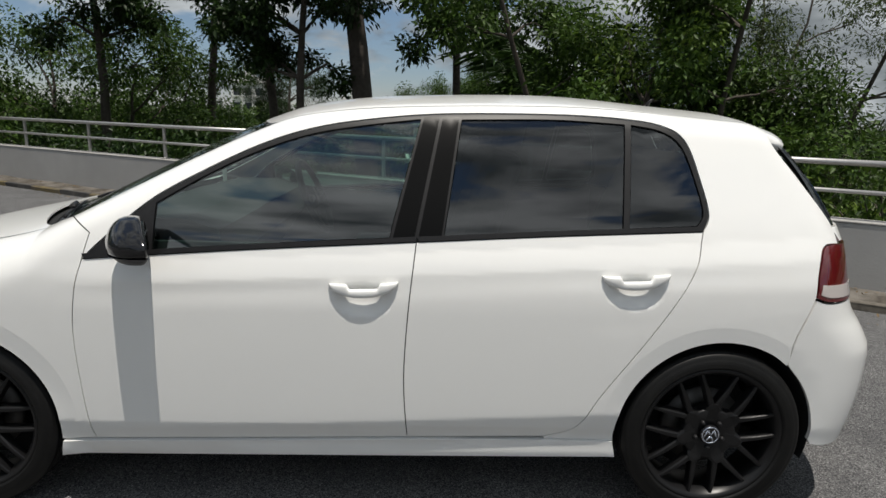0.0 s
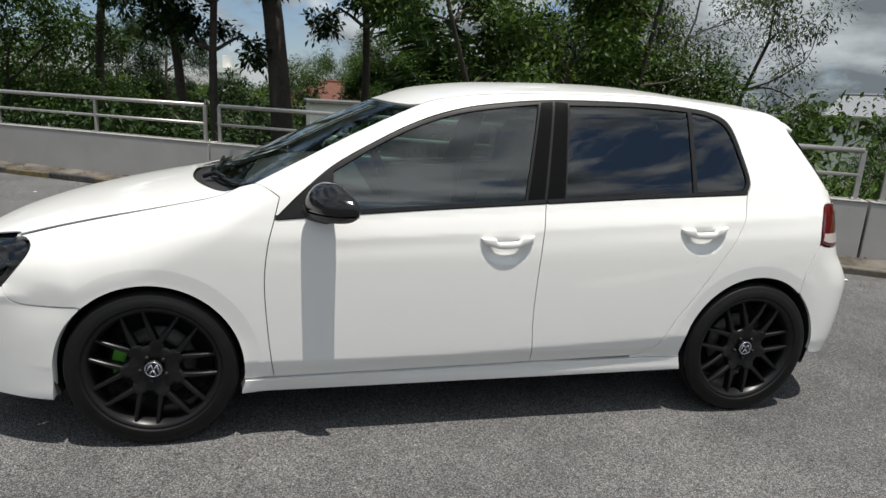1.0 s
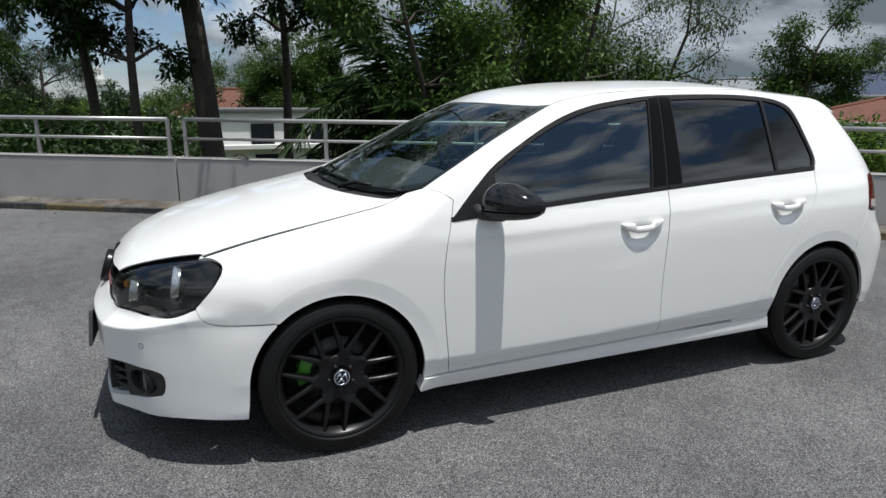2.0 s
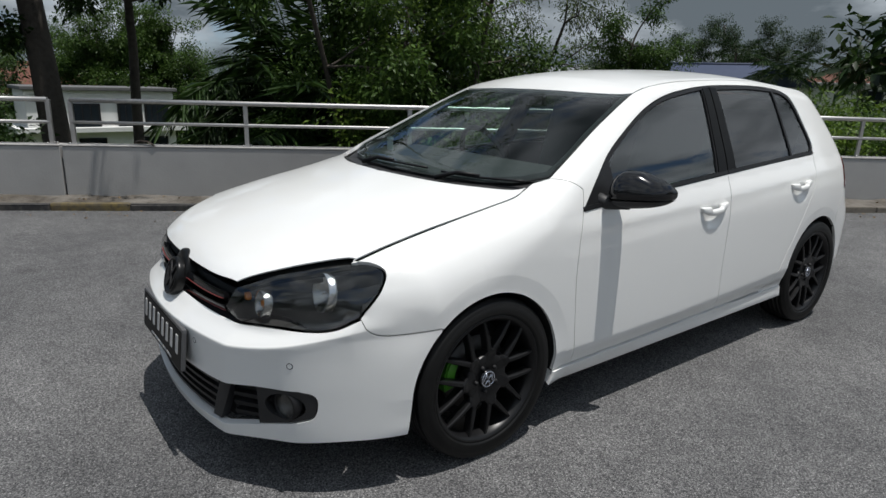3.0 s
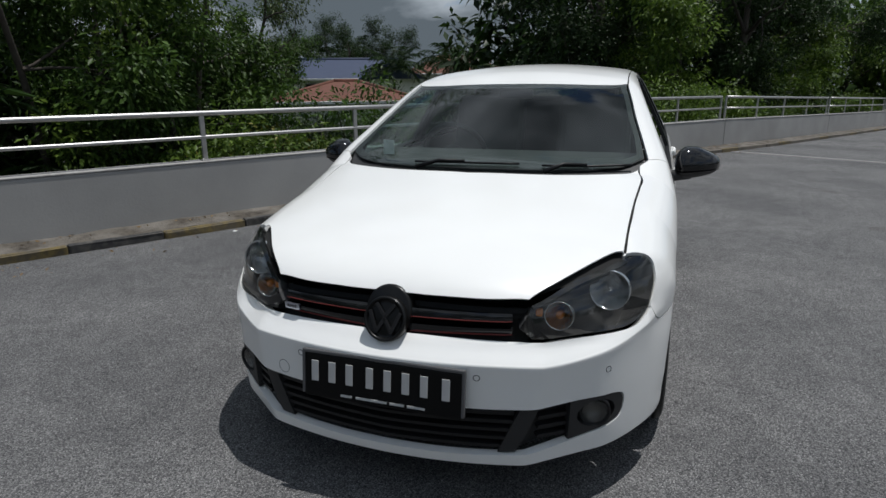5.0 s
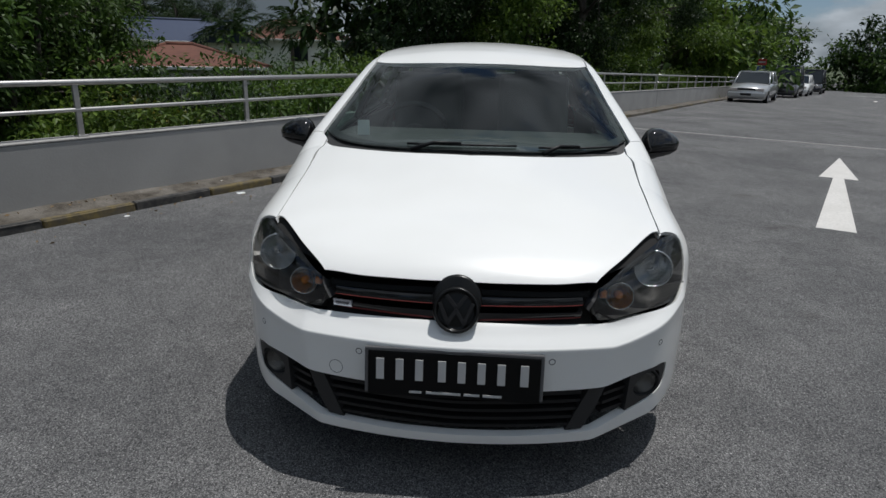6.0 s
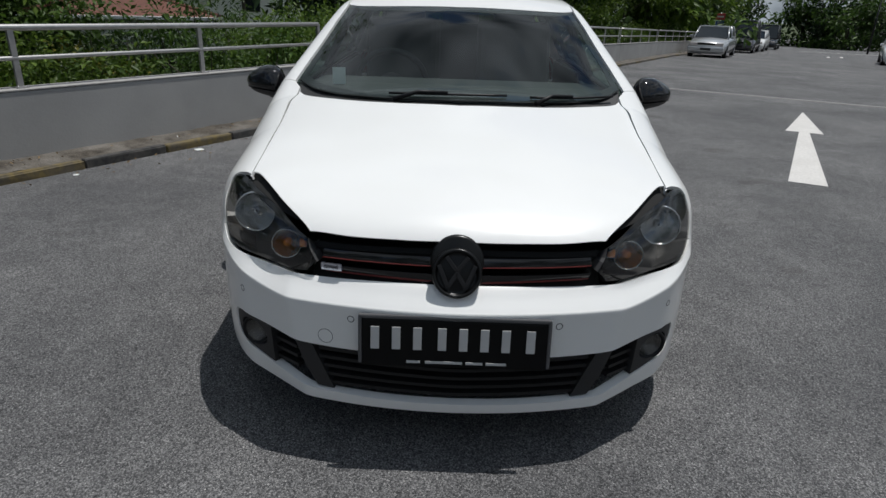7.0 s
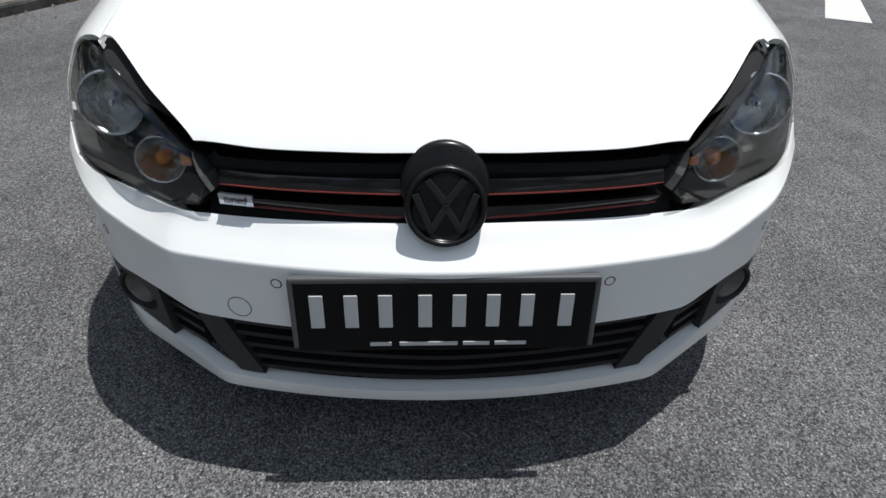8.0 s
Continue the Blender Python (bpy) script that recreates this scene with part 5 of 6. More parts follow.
def spoke(bm, pts, wide, deep):
    pts = [Vector(p) for p in pts]
    rings = []
    for i, p in enumerate(pts):
        d = (pts[min(i + 1, len(pts) - 1)] - pts[max(i - 1, 0)]).normalized()
        s = d.cross(Vector((0, 0, 1))).normalized() * wide[i] / 2
        u = Vector((0, 0, 1))
        rings.append([bm.verts.new(p + q) for q in (s * 1.25 - u * deep, s * 1.0 - u * 0.004, s * 0.62, -s * 0.62, -s * 1.0 - u * 0.004, -s * 1.25 - u * deep)])
    for p, q in zip(rings, rings[1:]):
        for k in range(6):
            bm.faces.new((p[k], p[(k + 1) % 6], q[(k + 1) % 6], q[k]))
    bm.faces.new(rings[0])
    bm.faces.new(rings[-1])
    bmesh.ops.recalc_face_normals(bm, faces=bm.faces)


def tyre_mesh():
    prof = [(0.226, 0.058), (0.232, 0.066), (0.238, 0.070), (0.244, 0.0745), (0.246, 0.0735), (0.262, 0.0785), (0.264, 0.0775), (0.276, 0.0785), (0.278, 0.0770), (0.290, 0.0755), (0.300, 0.0715), (0.3045, 0.0685), (0.3060, 0.0640), (0.310, 0.062), (0.3135, 0.054)]
    for g in (0.036, 0.013, -0.013, -0.036):
        prof += [(0.3160, g + 0.006), (0.3095, g + 0.004), (0.3095, g - 0.004), (0.3162, g - 0.006)]
    prof += [(0.3135, -0.07), (0.304, -0.095), (0.27, -0.11), (0.226, -0.10)]
    prof = [(r if r > 0.312 else 0.243 + (r - 0.226) * (0.312 - 0.243) / (0.312 - 0.226), z) for r, z in prof]
    return lathe(prof, 72)


for x_, s_ in ((0.0, -1), (0.0, 1), (2.578, -1), (2.578, 1)):
    wheel(x_, s_, -0.16 if x_ < 1 else -0.05)


def rear_end():
    skin("rear_window", car, "tail", mirrored([on("tail", (0, 1.330), (28, 1.320), (44, 1.305)), on("tail", (44, 1.305), (43, 1.2), (44.5, 1.075)), on("tail", (44.5, 1.075), (25, 1.06), (0, 1.055))]), DARK_GLASS, 1, 0.05, 0, -0.004, 0.01, (), "dark tinted rear window")
    skin("rear_window_border", car, "tail", mirrored([on("tail", (0, 1.36), (28, 1.352), (49.5, 1.332)), on("tail", (49.5, 1.332), (48, 1.2), (48.5, 1.050)), on("tail", (48.5, 1.050), (25, 1.045), (0, 1.045))]), GLOSS_BLACK, 1, 0.05, 0.002, -0.008, 0.01, (mirrored([on("tail", (0, 1.330), (28, 1.320), (44, 1.305)), on("tail", (44, 1.305), (43, 1.2), (44.5, 1.075)), on("tail", (44.5, 1.075), (25, 1.06), (0, 1.055))]),))
    skin("tailgate", car, "tail", mirrored([on("tail", (0, 1.045), (25, 1.045), (48.3, 1.048)), on("tail", (48.3, 1.048), (46.5, 0.998)), on("tail", (46.5, 0.998), (34, 0.99), (30.5, 0.90), (33.5, 0.805)), on("tail", (33.5, 0.805), (33, 0.70)), on("tail", (33, 0.70), (0, 0.70))]), PAINT, 1, 0.05)
    skin("rear_bumper", car, "tail", mirrored([on("tail", (0, 0.695), (33.2, 0.695)), on("tail", (33.2, 0.695), (33.7, 0.798)), on("tail", (33.7, 0.798), (44, 0.799)) + sided([(2.94, 0.800), (2.882, 0.815)]), sided([(2.882, 0.815), (2.864, 0.772), (2.840, 0.714), (2.820, 0.658), (2.809, 0.587)]), sided(arc(*ARCH_R, 49, 0, 8)) + sided([(2.930, 0.30)]), sided([(2.930, 0.30)]) + on("tail", (50, 0.27), (25, 0.25), (0, 0.25))]), PAINT, 1, 0.04)
    # spoiler over the rear window
    bm = bmesh.new()
    rows = []
    for k in range(25):
        y = -0.60 + 1.2 * k / 24
        zc = 1.420 - 0.17 * y * y - 0.3 * max(0, abs(y) - 0.5) ** 1.5
        x0 = 2.70 - 0.05 * y * y
        end = 2.890 - 0.10 * y * y - 1.2 * max(0, abs(y) - 0.48) ** 2
        prof = [(x0, zc + 0.008), (x0 + 0.08, zc + 0.002), (end - 0.02, zc - 0.022), (end, zc - 0.032), (end - 0.004, zc - 0.048), (end - 0.04, zc - 0.055), (x0 + 0.05, zc - 0.03)]
        rows.append([bm.verts.new((a, y, b)) for a, b in prof])
    for p, q in zip(rows, rows[1:]):
        for i in range(7):
            bm.faces.new((p[i], q[i], q[(i + 1) % 7], p[(i + 1) % 7]))
    bm.faces.new(rows[0])
    bm.faces.new(rows[-1])
    bmesh.ops.recalc_face_normals(bm, faces=bm.faces)
    part("spoiler", bm, PAINT, car, "", True)
    bm = tube(bmesh.new(), [(2.52, 0, 1.43), (2.545, 0, 1.475), (2.56, 0, 1.482)], [0.012, 0.006, 0.002], 8)
    part("aerial", bm, TRIM, car)


rear_end()


def interior():
    """What shows through the glass: floor, dashboard, wheel, seats."""
    bm = box((2.6, 1.36, 0.06), (1.65, 0, 0.36), 0.01)
    part("cabin_floor", bm, DARK, car)
    bm = box((0.8, 1.0, 0.05), (-0.22, 0, 0.50), 0.01)
    part("engine_cover", bm, DARK, car)
    part("bulkhead", box((0.04, 1.42, 0.50), (0.38, 0, 0.64), 0.01), DARK, car)
    part("underbody", box((3.4, 1.30, 0.05), (1.2, 0, 0.22), 0.02), DARK, car)
    part("load_floor", box((0.6, 1.2, 0.05), (2.78, 0, 0.72), 0.01), DARK, car)
    part("nose_wall", box((0.03, 1.05, 0.40), (-0.58, 0, 0.42), 0.01), DARK, car)
    prof = [(0.28, 0.955), (0.50, 1.010), (0.72, 1.015), (0.84, 0.975), (0.86, 0.86), (0.78, 0.74), (0.70, 0.62), (0.40, 0.62)]
    bm = prism(prof, 1.38, 0.0)
    bmesh.ops.transform(bm, matrix=Matrix.Translation((0, 0.69, 0)) @ Matrix.Rotation(radians(90), 4, "X"), verts=bm.verts)
    part("dashboard", bm, DASH, car)
    ring = bmesh.new()
    c, ax = Vector((0.98, 0.36, 0.96)), Vector((1, 0, 0.42)).normalized()
    a = Vector((0, 1, 0))
    b = ax.cross(a)
    tube(ring, [c + (a * math.cos(t) + b * math.sin(t)) * 0.185 for t in np.linspace(0, math.tau, 33)], [0.016] * 33, 8, False)
    for t in (0.0, math.pi, math.pi * 1.5):
        tube(ring, [c - ax * 0.02, c + (a * math.cos(t) + b * math.sin(t)) * 0.18], [0.03, 0.014], 8)
    add(ring, lathe([(0.0, 0.03), (0.05, 0.028), (0.07, 0.0), (0.06, -0.03)], 24), Matrix.Translation(c - ax * 0.02) @ ax.to_track_quat("Z", "Y").to_matrix().to_4x4())
    part("steering_wheel", ring, DASH, car)
    for y in (-0.36, 0.36):
        bm = box((0.50, 0.50, 0.16), (1.42, y, 0.66), 0.05, None, 3)
        st = part("front_seat", bm, CLOTH, car)
        bm = box((0.15, 0.48, 0.62), (0, 0, 0.31), 0.06, Matrix.Translation((1.66, y, 0.68)) @ Matrix.Rotation(radians(18), 4, "Y"), 3)
        part("backrest", bm, CLOTH, st)
        bm = box((0.10, 0.27, 0.18), (0, 0, 0.09), 0.04, Matrix.Translation((1.86, y, 1.25)) @ Matrix.Rotation(radians(10), 4, "Y"), 3)
        part("headrest", bm, CLOTH, st)
    bm = add(box((0.46, 1.25, 0.16), (2.28, 0, 0.66), 0.05), box((0.14, 1.25, 0.58), (0, 0, 0.29), 0.05, Matrix.Translation((2.50, 0, 0.70)) @ Matrix.Rotation(radians(20), 4, "Y")))
    part("rear_bench", bm, CLOTH, car)
    bm = box((0.03, 0.19, 0.055), (0.985, 0, 1.300), 0.012)
    part("inside_mirror", bm, DASH, car)
    part("paper_label", box((0.002, 0.06, 0.075), (0.46, 0.56, 1.040), 0, None), LABEL, car, "small white paper label inside the windscreen")
    for s in (-1, 1):
        bm = box((1.0, 0.02, 0.30), (1.0, s * 0.76, 0.80), 0.005)
        part("door_lining", bm, DASH, car)
        bm = box((0.95, 0.02, 0.30), (2.02, s * 0.75, 0.84), 0.005)
        part("door_lining", bm, DASH, car)
    lin = mirrored([on("top", (0.92, 0.0), (1.02, 0.5)), on("top", (1.02, 0.5), (2.72, 0.48)), on("top", (2.72, 0.48), (2.76, 0.0))])
    skin("headlining", car, "top", lin, LINING, 1, 0.1, 0, -0.03, 0.0)


interior()


# ---- trees and planting ----
def leaf_mesh(points, away, size, rnd, long=1.9, wide=0.42, droop=0.35):
    """Folded leaves (two triangles each) at the points, turned along away, joined into one mesh."""
    n = len(points)
    a = away + rnd.normal(size=(n, 3)) * 0.55
    a[:, 2] -= droop
    a /= np.maximum(np.linalg.norm(a, axis=1), 1e-6)[:, None]
    up = rnd.normal(size=(n, 3)) * 0.55 + np.array((0, 0, 1.0)) + away * 0.3
    b = np.cross(a, up)
    b /= np.maximum(np.linalg.norm(b, axis=1), 1e-6)[:, None]
    c = np.cross(b, a)
    s = size * rnd.uniform(0.6, 1.3, n)[:, None]
    tip = points + a * s * long - np.array((0, 0, 0.15)) * s
    mid = points + a * s * long * 0.5
    v = np.stack([points, mid + b * s * wide + c * s * 0.12, tip, mid - b * s * wide + c * s * 0.12], 1).reshape(-1, 3)
    f = np.arange(n)[:, None] * 4
    tris = np.concatenate([f + np.array((0, 1, 2)), f + np.array((0, 2, 3))], 1).reshape(-1, 3)
    me = bpy.data.meshes.new("crown")
    me.vertices.add(len(v))
    me.vertices.foreach_set("co", v.ravel())
    me.loops.add(len(tris) * 3)
    me.loops.foreach_set("vertex_index", tris.ravel().astype(np.int32))
    me.polygons.add(len(tris))
    me.polygons.foreach_set("loop_start", np.arange(0, len(tris) * 3, 3, dtype=np.int32))
    me.polygons.foreach_set("loop_total", np.full(len(tris), 3, dtype=np.int32))
    me.update()
    me.validate()
    return me


def crown_of(ends, count, clump, size, rnd, **kw):
    """Leaves in clumps round the twig ends, thickest towards each clump's outside."""
    e = np.array([tuple(q) for q in ends])
    r = clump * rnd.uniform(0.55, 1.25, len(e))
    pick = rnd.integers(0, len(e), count)
    d = rnd.normal(size=(count, 3))
    d /= np.linalg.norm(d, axis=1)[:, None]
    pts = e[pick] + d * np.array((1, 1, 0.72)) * (r[pick] * rnd.uniform(0.05, 1, count) ** 0.45)[:, None]
    return leaf_mesh(pts, d, size, rnd, **kw)


def limb(bm, start, way, length, radius, rnd, ends, depth, droop=0.0, spread=0.7):
    """A bending limb that forks; collects the twig ends."""
    pts, radii = [Vector(start)], [radius]
    p, d = Vector(start), Vector(way).normalized()
    n = 5
    for i in range(n):
        d = (d + Vector(rnd.normal(size=3)) * 0.13 + Vector((0, 0, -droop))).normalized()
        p = p + d * length / n
        pts.append(p.copy())
        radii.append(radius * (1 - 0.45 * (i + 1) / n))
    tube(bm, pts, radii, (3, 5, 7)[min(depth, 2)], False)
    if depth == 0:
        ends += [pts[-1], pts[-3]]
        return
    for i in range(3 if depth > 1 else 4):
        at = pts[-1] if i == 0 else pts[rnd.integers(2, n + 1)]
        w = (d + Vector(rnd.normal(size=3)) * spread + Vector((0, 0, 0.15))).normalized()
        limb(bm, at, w, length * rnd.uniform(0.55, 0.8), radii[-1] * 0.72, rnd, ends, depth - 1, droop, spread)
    ends.append(pts[-1])


def make_tree(name, label, seed, height, trunk, clear, leaf, leaf_size, count, clump, lean=(0, 0), depth=2, droop=0.02, spread=0.7, stems=1, reach=0.21, limbs=8, group="trees beyond the parapet", **kw):
    """A tree with its base at the origin: tapered trunk and limbs, and a crown of separate leaves."""
    rnd = np.random.default_rng(seed)
    tree = thing(name, label, "tree", group)
    bm = bmesh.new()
    ends = []
    for s in range(stems):
        off = Vector((rnd.normal() * 0.35, rnd.normal() * 0.35, 0)) if stems > 1 else Vector((0, 0, 0))
        n = 8
        pts, radii = [], []
        p = off.copy()
        d = Vector((lean[0] + rnd.normal() * 0.13 * (stems > 1), lean[1] + rnd.normal() * 0.13 * (stems > 1), 1)).normalized()
        for i in range(n + 1):
            pts.append(p.copy())
            radii.append(trunk * (1.3 if i == 0 else 1.0 - 0.55 * i / n))
            d = (d + Vector(rnd.normal(size=3)) * 0.05).normalized()
            p = p + d * (height * 0.72) / n
        tube(bm, pts, radii, 12, False)
        k0 = max(1, int(round(n * clear)))
        for i in range(limbs):
            at = pts[min(n, k0 + i * (n - k0 + 1) // limbs)]
            a = rnd.uniform(0, math.tau)
            w = Vector((math.cos(a), math.sin(a), rnd.uniform(0.15, 0.8)))
            limb(bm, at, w, height * reach * rnd.uniform(0.75, 1.2), trunk * 0.34, rnd, ends, depth, droop, spread)
        limb(bm, pts[-1], d, height * 0.2, radii[-1] * 0.8, rnd, ends, depth, droop, spread)
    part("trunk", bm, BARK, tree, "", True)
    me = crown_of(ends, count, clump, leaf_size, rnd, **kw)
    me.materials.append(leaf)
    crown = new("crown", me)
    crown.parent = tree
    return tree


PLACED = set()


def put(tree, x, y, z=None, turn=0, scale=1.0):
    """Stands a plant at x, y: the plant itself the first time, then copies."""
    m = Matrix.Translation((x, y, LOW - 0.3 if z is None else z)) @ Matrix.Rotation(radians(turn), 4, "Z")
    if tree.name not in PLACED:
        PLACED.add(tree.name)
        tree.matrix_world = m
        tree.scale = (scale, scale, scale)
        return tree
    ob = copy_thing(tree, m)
    ob.scale = (scale, scale, scale)
    return ob


def put_polar(tree, eye, az, dist, z=None, turn=0, scale=1.0):
    return put(tree, eye[0] + dist * math.cos(radians(az)), eye[1] + dist * math.sin(radians(az)), z, turn, scale)


rnd_ = random.Random(7)
EYE_A, EYE_D = (1.1, -3.1), (-2.7, 0.0)

big = make_tree("tall_tree", "tall tree with a thick bare grey trunk and dark leaves", 3, 15, 0.33, 0.75, LEAF_DARK, 0.10, 9000, 0.46, reach=0.11)
put(big, -0.1, 12.4, turn=40)
slim = make_tree("slim_tree", "slim dark-leaved tree with a forked bare trunk", 5, 13, 0.17, 0.75, LEAF_DARK, 0.095, 5600, 0.36, lean=(0.05, 0), reach=0.080)
put(slim, 2.0, 15.5, turn=0)
put(slim, -5.1, 17.1, turn=120, scale=1.05)
put(slim, -1.3, 12.0, turn=200, scale=0.85)
put(slim, -2.5, 13.4, turn=280, scale=0.95)
put(slim, -7.6, 14.8, turn=30, scale=1.0)
bushy = make_tree("leafy_tree", "dense leafy tree with bright green foliage on several stems", 8, 10.5, 0.065, 0.34, LEAF_MID, 0.050, 70000, 0.42, stems=3, spread=0.7, reach=0.078, limbs=11)
put(bushy, 4.3, 7.1, turn=120, scale=1.0)
airy = make_tree("airy_tree", "open feathery tree with thin leaning stems and small olive leaves", 12, 9.4, 0.06, 0.36, LEAF_GREY, 0.040, 54000, 0.38, stems=4, spread=0.6, lean=(0.02, -0.03), reach=0.098, limbs=11, wide=0.34)
put(airy, 6.9, 8.2, turn=0)
dense = make_tree("dense_tree", "large dense tree with dark drooping leaves", 21, 11.5, 0.22, 0.25, LEAF_DARK, 0.066, 52000, 0.70, droop=0.04, spread=0.9, reach=0.19, limbs=11)
put(dense, 20.8, 1.2, turn=0, scale=1.12)
put(dense, 24.0, -1.2, turn=130, scale=1.1)
light = make_tree("light_tree", "light green leafy tree close to the parapet", 41, 8.5, 0.14, 0.3, LEAF_LIGHT, 0.08, 18000, 0.6, spread=0.85, reach=0.19)
for i, s in enumerate((17.5, 20.5, 23.5, 26.5, 30, 34)):
    put(light if i % 3 != 1 else dense, *deck(s, 8.0 + rnd_.uniform(-0.4, 1.2)).xy, turn=rnd_.uniform(0, 360), scale=rnd_.uniform(0.85, 1.1))
# coarser trees farther off
far_round = make_tree("round_tree", "rounded mid-green tree in the distance", 33, 9.5, 0.2, 0.3, LEAF_MID, 0.28, 2500, 0.95, spread=0.9, depth=1, limbs=12, reach=0.26)
far_dark = make_tree("dark_tree", "dense dark green tree in the distance", 34, 10, 0.2, 0.25, LEAF_DARK, 0.31, 1900, 1.0, spread=0.9, depth=1, limbs=14, reach=0.25)
far_light = make_tree("pale_tree", "light green tree in the distance", 35, 9, 0.2, 0.3, LEAF_LIGHT, 0.28, 2500, 0.9, spread=0.9, depth=1, limbs=12, reach=0.26)
mound = make_tree("leafy_tree", "broad mid-green leafy tree behind the parapet", 44, 8.0, 0.13, 0.16, LEAF_MID, 0.085, 17000, 0.62, spread=0.9, reach=0.20, limbs=12)
for az, d, sc in ((123, 20, 0.86), (118.5, 22, 0.95), (114.5, 21, 0.88), (111, 24, 0.86), (108.2, 20, 0.55), (127.5, 24, 1.0), (116, 28, 1.1)):
    put_polar(mound, EYE_A, az, d, turn=rnd_.uniform(0, 360), scale=sc)
put_polar(dense, EYE_A, 101.4, 46, turn=30, scale=0.80)
put_polar(dense, EYE_A, 103.6, 48, turn=150, scale=0.72)
put_polar(light, EYE_A, 118.5, 17.0, turn=80, scale=0.50)
for i in range(26):
    put_polar((far_round, far_dark, far_light)[i % 3], EYE_A, 84 + 1.9 * i, rnd_.uniform(54, 70), turn=rnd_.uniform(0, 360), scale=rnd_.uniform(0.52, 0.66))
# the dark-leaved tree at 97 degrees stands in for shade round the trunks
for az, d, k, sc in ((106, 36, 0, 0.50), (97, 34, 1, 0.52), (93, 36, 0, 0.50), (96.5, 26, 1, 0.45), (81, 36, 0, 0.52), (84.5, 38, 0, 0.5), (89, 44, 1, 0.56), (76, 24, 1, 0.60), (70, 26, 1, 0.62), (64, 28, 0, 0.75), (58, 24, 1, 0.6), (53.5, 20, 0, 0.62), (49, 34, 2, 0.5), (133, 22, 1, 1.1), (139, 24, 0, 1.0)):
    put_polar((far_round, far_dark, far_light)[k], EYE_A, az, d, turn=rnd_.uniform(0, 360), scale=sc)
round_far = make_tree("round_tree", "tall rounded green tree standing over the others", 36, 10.6, 0.2, 0.35, LEAF_MID, 0.10, 36000, 0.80, spread=0.8, reach=0.14, limbs=13)
put(round_far, 34.4, 25.2, turn=90, scale=1.05)
put(round_far, 4.9, 38.0, LOW + 0.5, turn=200, scale=0.80)
umbrella = make_tree("umbrella_tree", "slender tree with a high flat crown in the distance", 37, 9.4, 0.10, 0.80, LEAF_MID, 0.085, 13000, 0.60, depth=1, spread=0.6, reach=0.12, limbs=9)
for x, y, sc in ((6.2, 38.0, 1.0), (7.5, 38.6, 1.05), (8.9, 38.2, 0.95)):
    put(umbrella, x, y, turn=rnd_.uniform(0, 360), scale=sc)
for x, y, sc in ((6.9, 36.5, 0.72), (8.6, 37.0, 0.80), (10.2, 36.2, 0.84), (12.0, 36.8, 0.88), (-1.0, 38.0, 0.80), (1.2, 48.0, 0.95), (4.0, 55.0, 1.05), (7.5, 52.0, 1.0)):
    put(mound, x, y, turn=rnd_.uniform(0, 360), scale=sc)
for x, y, sc in ((52.0, 30.7, 0.85), (50.5, 26.0, 0.92), (53.0, 24.0, 0.90)):
    put(dense, x, y, turn=rnd_.uniform(0, 360), scale=sc)
for az, d, k, sc in ((10, 30, 1, 1.1), (5, 30, 1, 1.1), (0, 30, 0, 1.15), (-4, 32, 1, 1.2), (-8, 36, 2, 1.2), (-12, 40, 0, 1.25)):
    put_polar((far_round, far_dark, far_light)[k], EYE_D, az, d, turn=rnd_.uniform(0, 360), scale=sc)
for i, s in enumerate((37, 41, 45, 50, 55, 60, 66, 72, 78)):
    put((far_light, far_round, far_dark)[i % 3], *deck(s, 7.5 + rnd_.uniform(-0.5, 1.5)).xy, turn=rnd_.uniform(0, 360), scale=rnd_.uniform(0.9, 1.15))
for i in range(58):
    az = 12 + 118 * i / 57 + rnd_.uniform(-0.8, 0.8)
    k = 0.78 if az < 34 else 0.55
    put_polar((far_round, far_dark, far_dark)[rnd_.randrange(3)], (0, 0), az, rnd_.uniform(78, 115), turn=rnd_.uniform(0, 360), scale=k * rnd_.uniform(0.85, 1.15))
for i in range(40):
    put((far_round, far_dark, far_dark)[i % 3], *deck(rnd_.uniform(76, 112), -52 + i * 1.35).xy, z=-5.0, turn=rnd_.uniform(0, 360), scale=rnd_.uniform(0.85, 1.15) + (0.2 if i < 18 else 0))
for i in range(22):
    put_polar((far_round, far_dark)[i % 2], (0, -3), 133 + 180 * i / 21, rnd_.uniform(26, 36), z=-0.3, turn=rnd_.uniform(0, 360), scale=rnd_.uniform(0.7, 1.0))


def make_shrub(seed, leaf, size, count, label):
    rnd = np.random.default_rng(seed)
    sh = thing("shrub", label, "shrub", "shrubs behind the parapet")
    bm = bmesh.new()
    ends = []
    for k in range(8):
        a = math.tau * k / 8 + rnd.uniform(-0.3, 0.3)
        limb(bm, Vector((0, 0, 0)), Vector((math.cos(a) * 0.20, math.sin(a) * 0.20, 1.0)), 2.5, 0.035, rnd, ends, 1, 0.0, 0.28)
    part("stem", bm, BARK, sh, "", True)
    me = crown_of([e for e in ends if e.z > 0.8 and math.hypot(e.x, e.y) < 1.45], count, 0.42, size, rnd)
    me.materials.append(leaf)
    ob = new("foliage", me)
    ob.parent = sh
    return sh


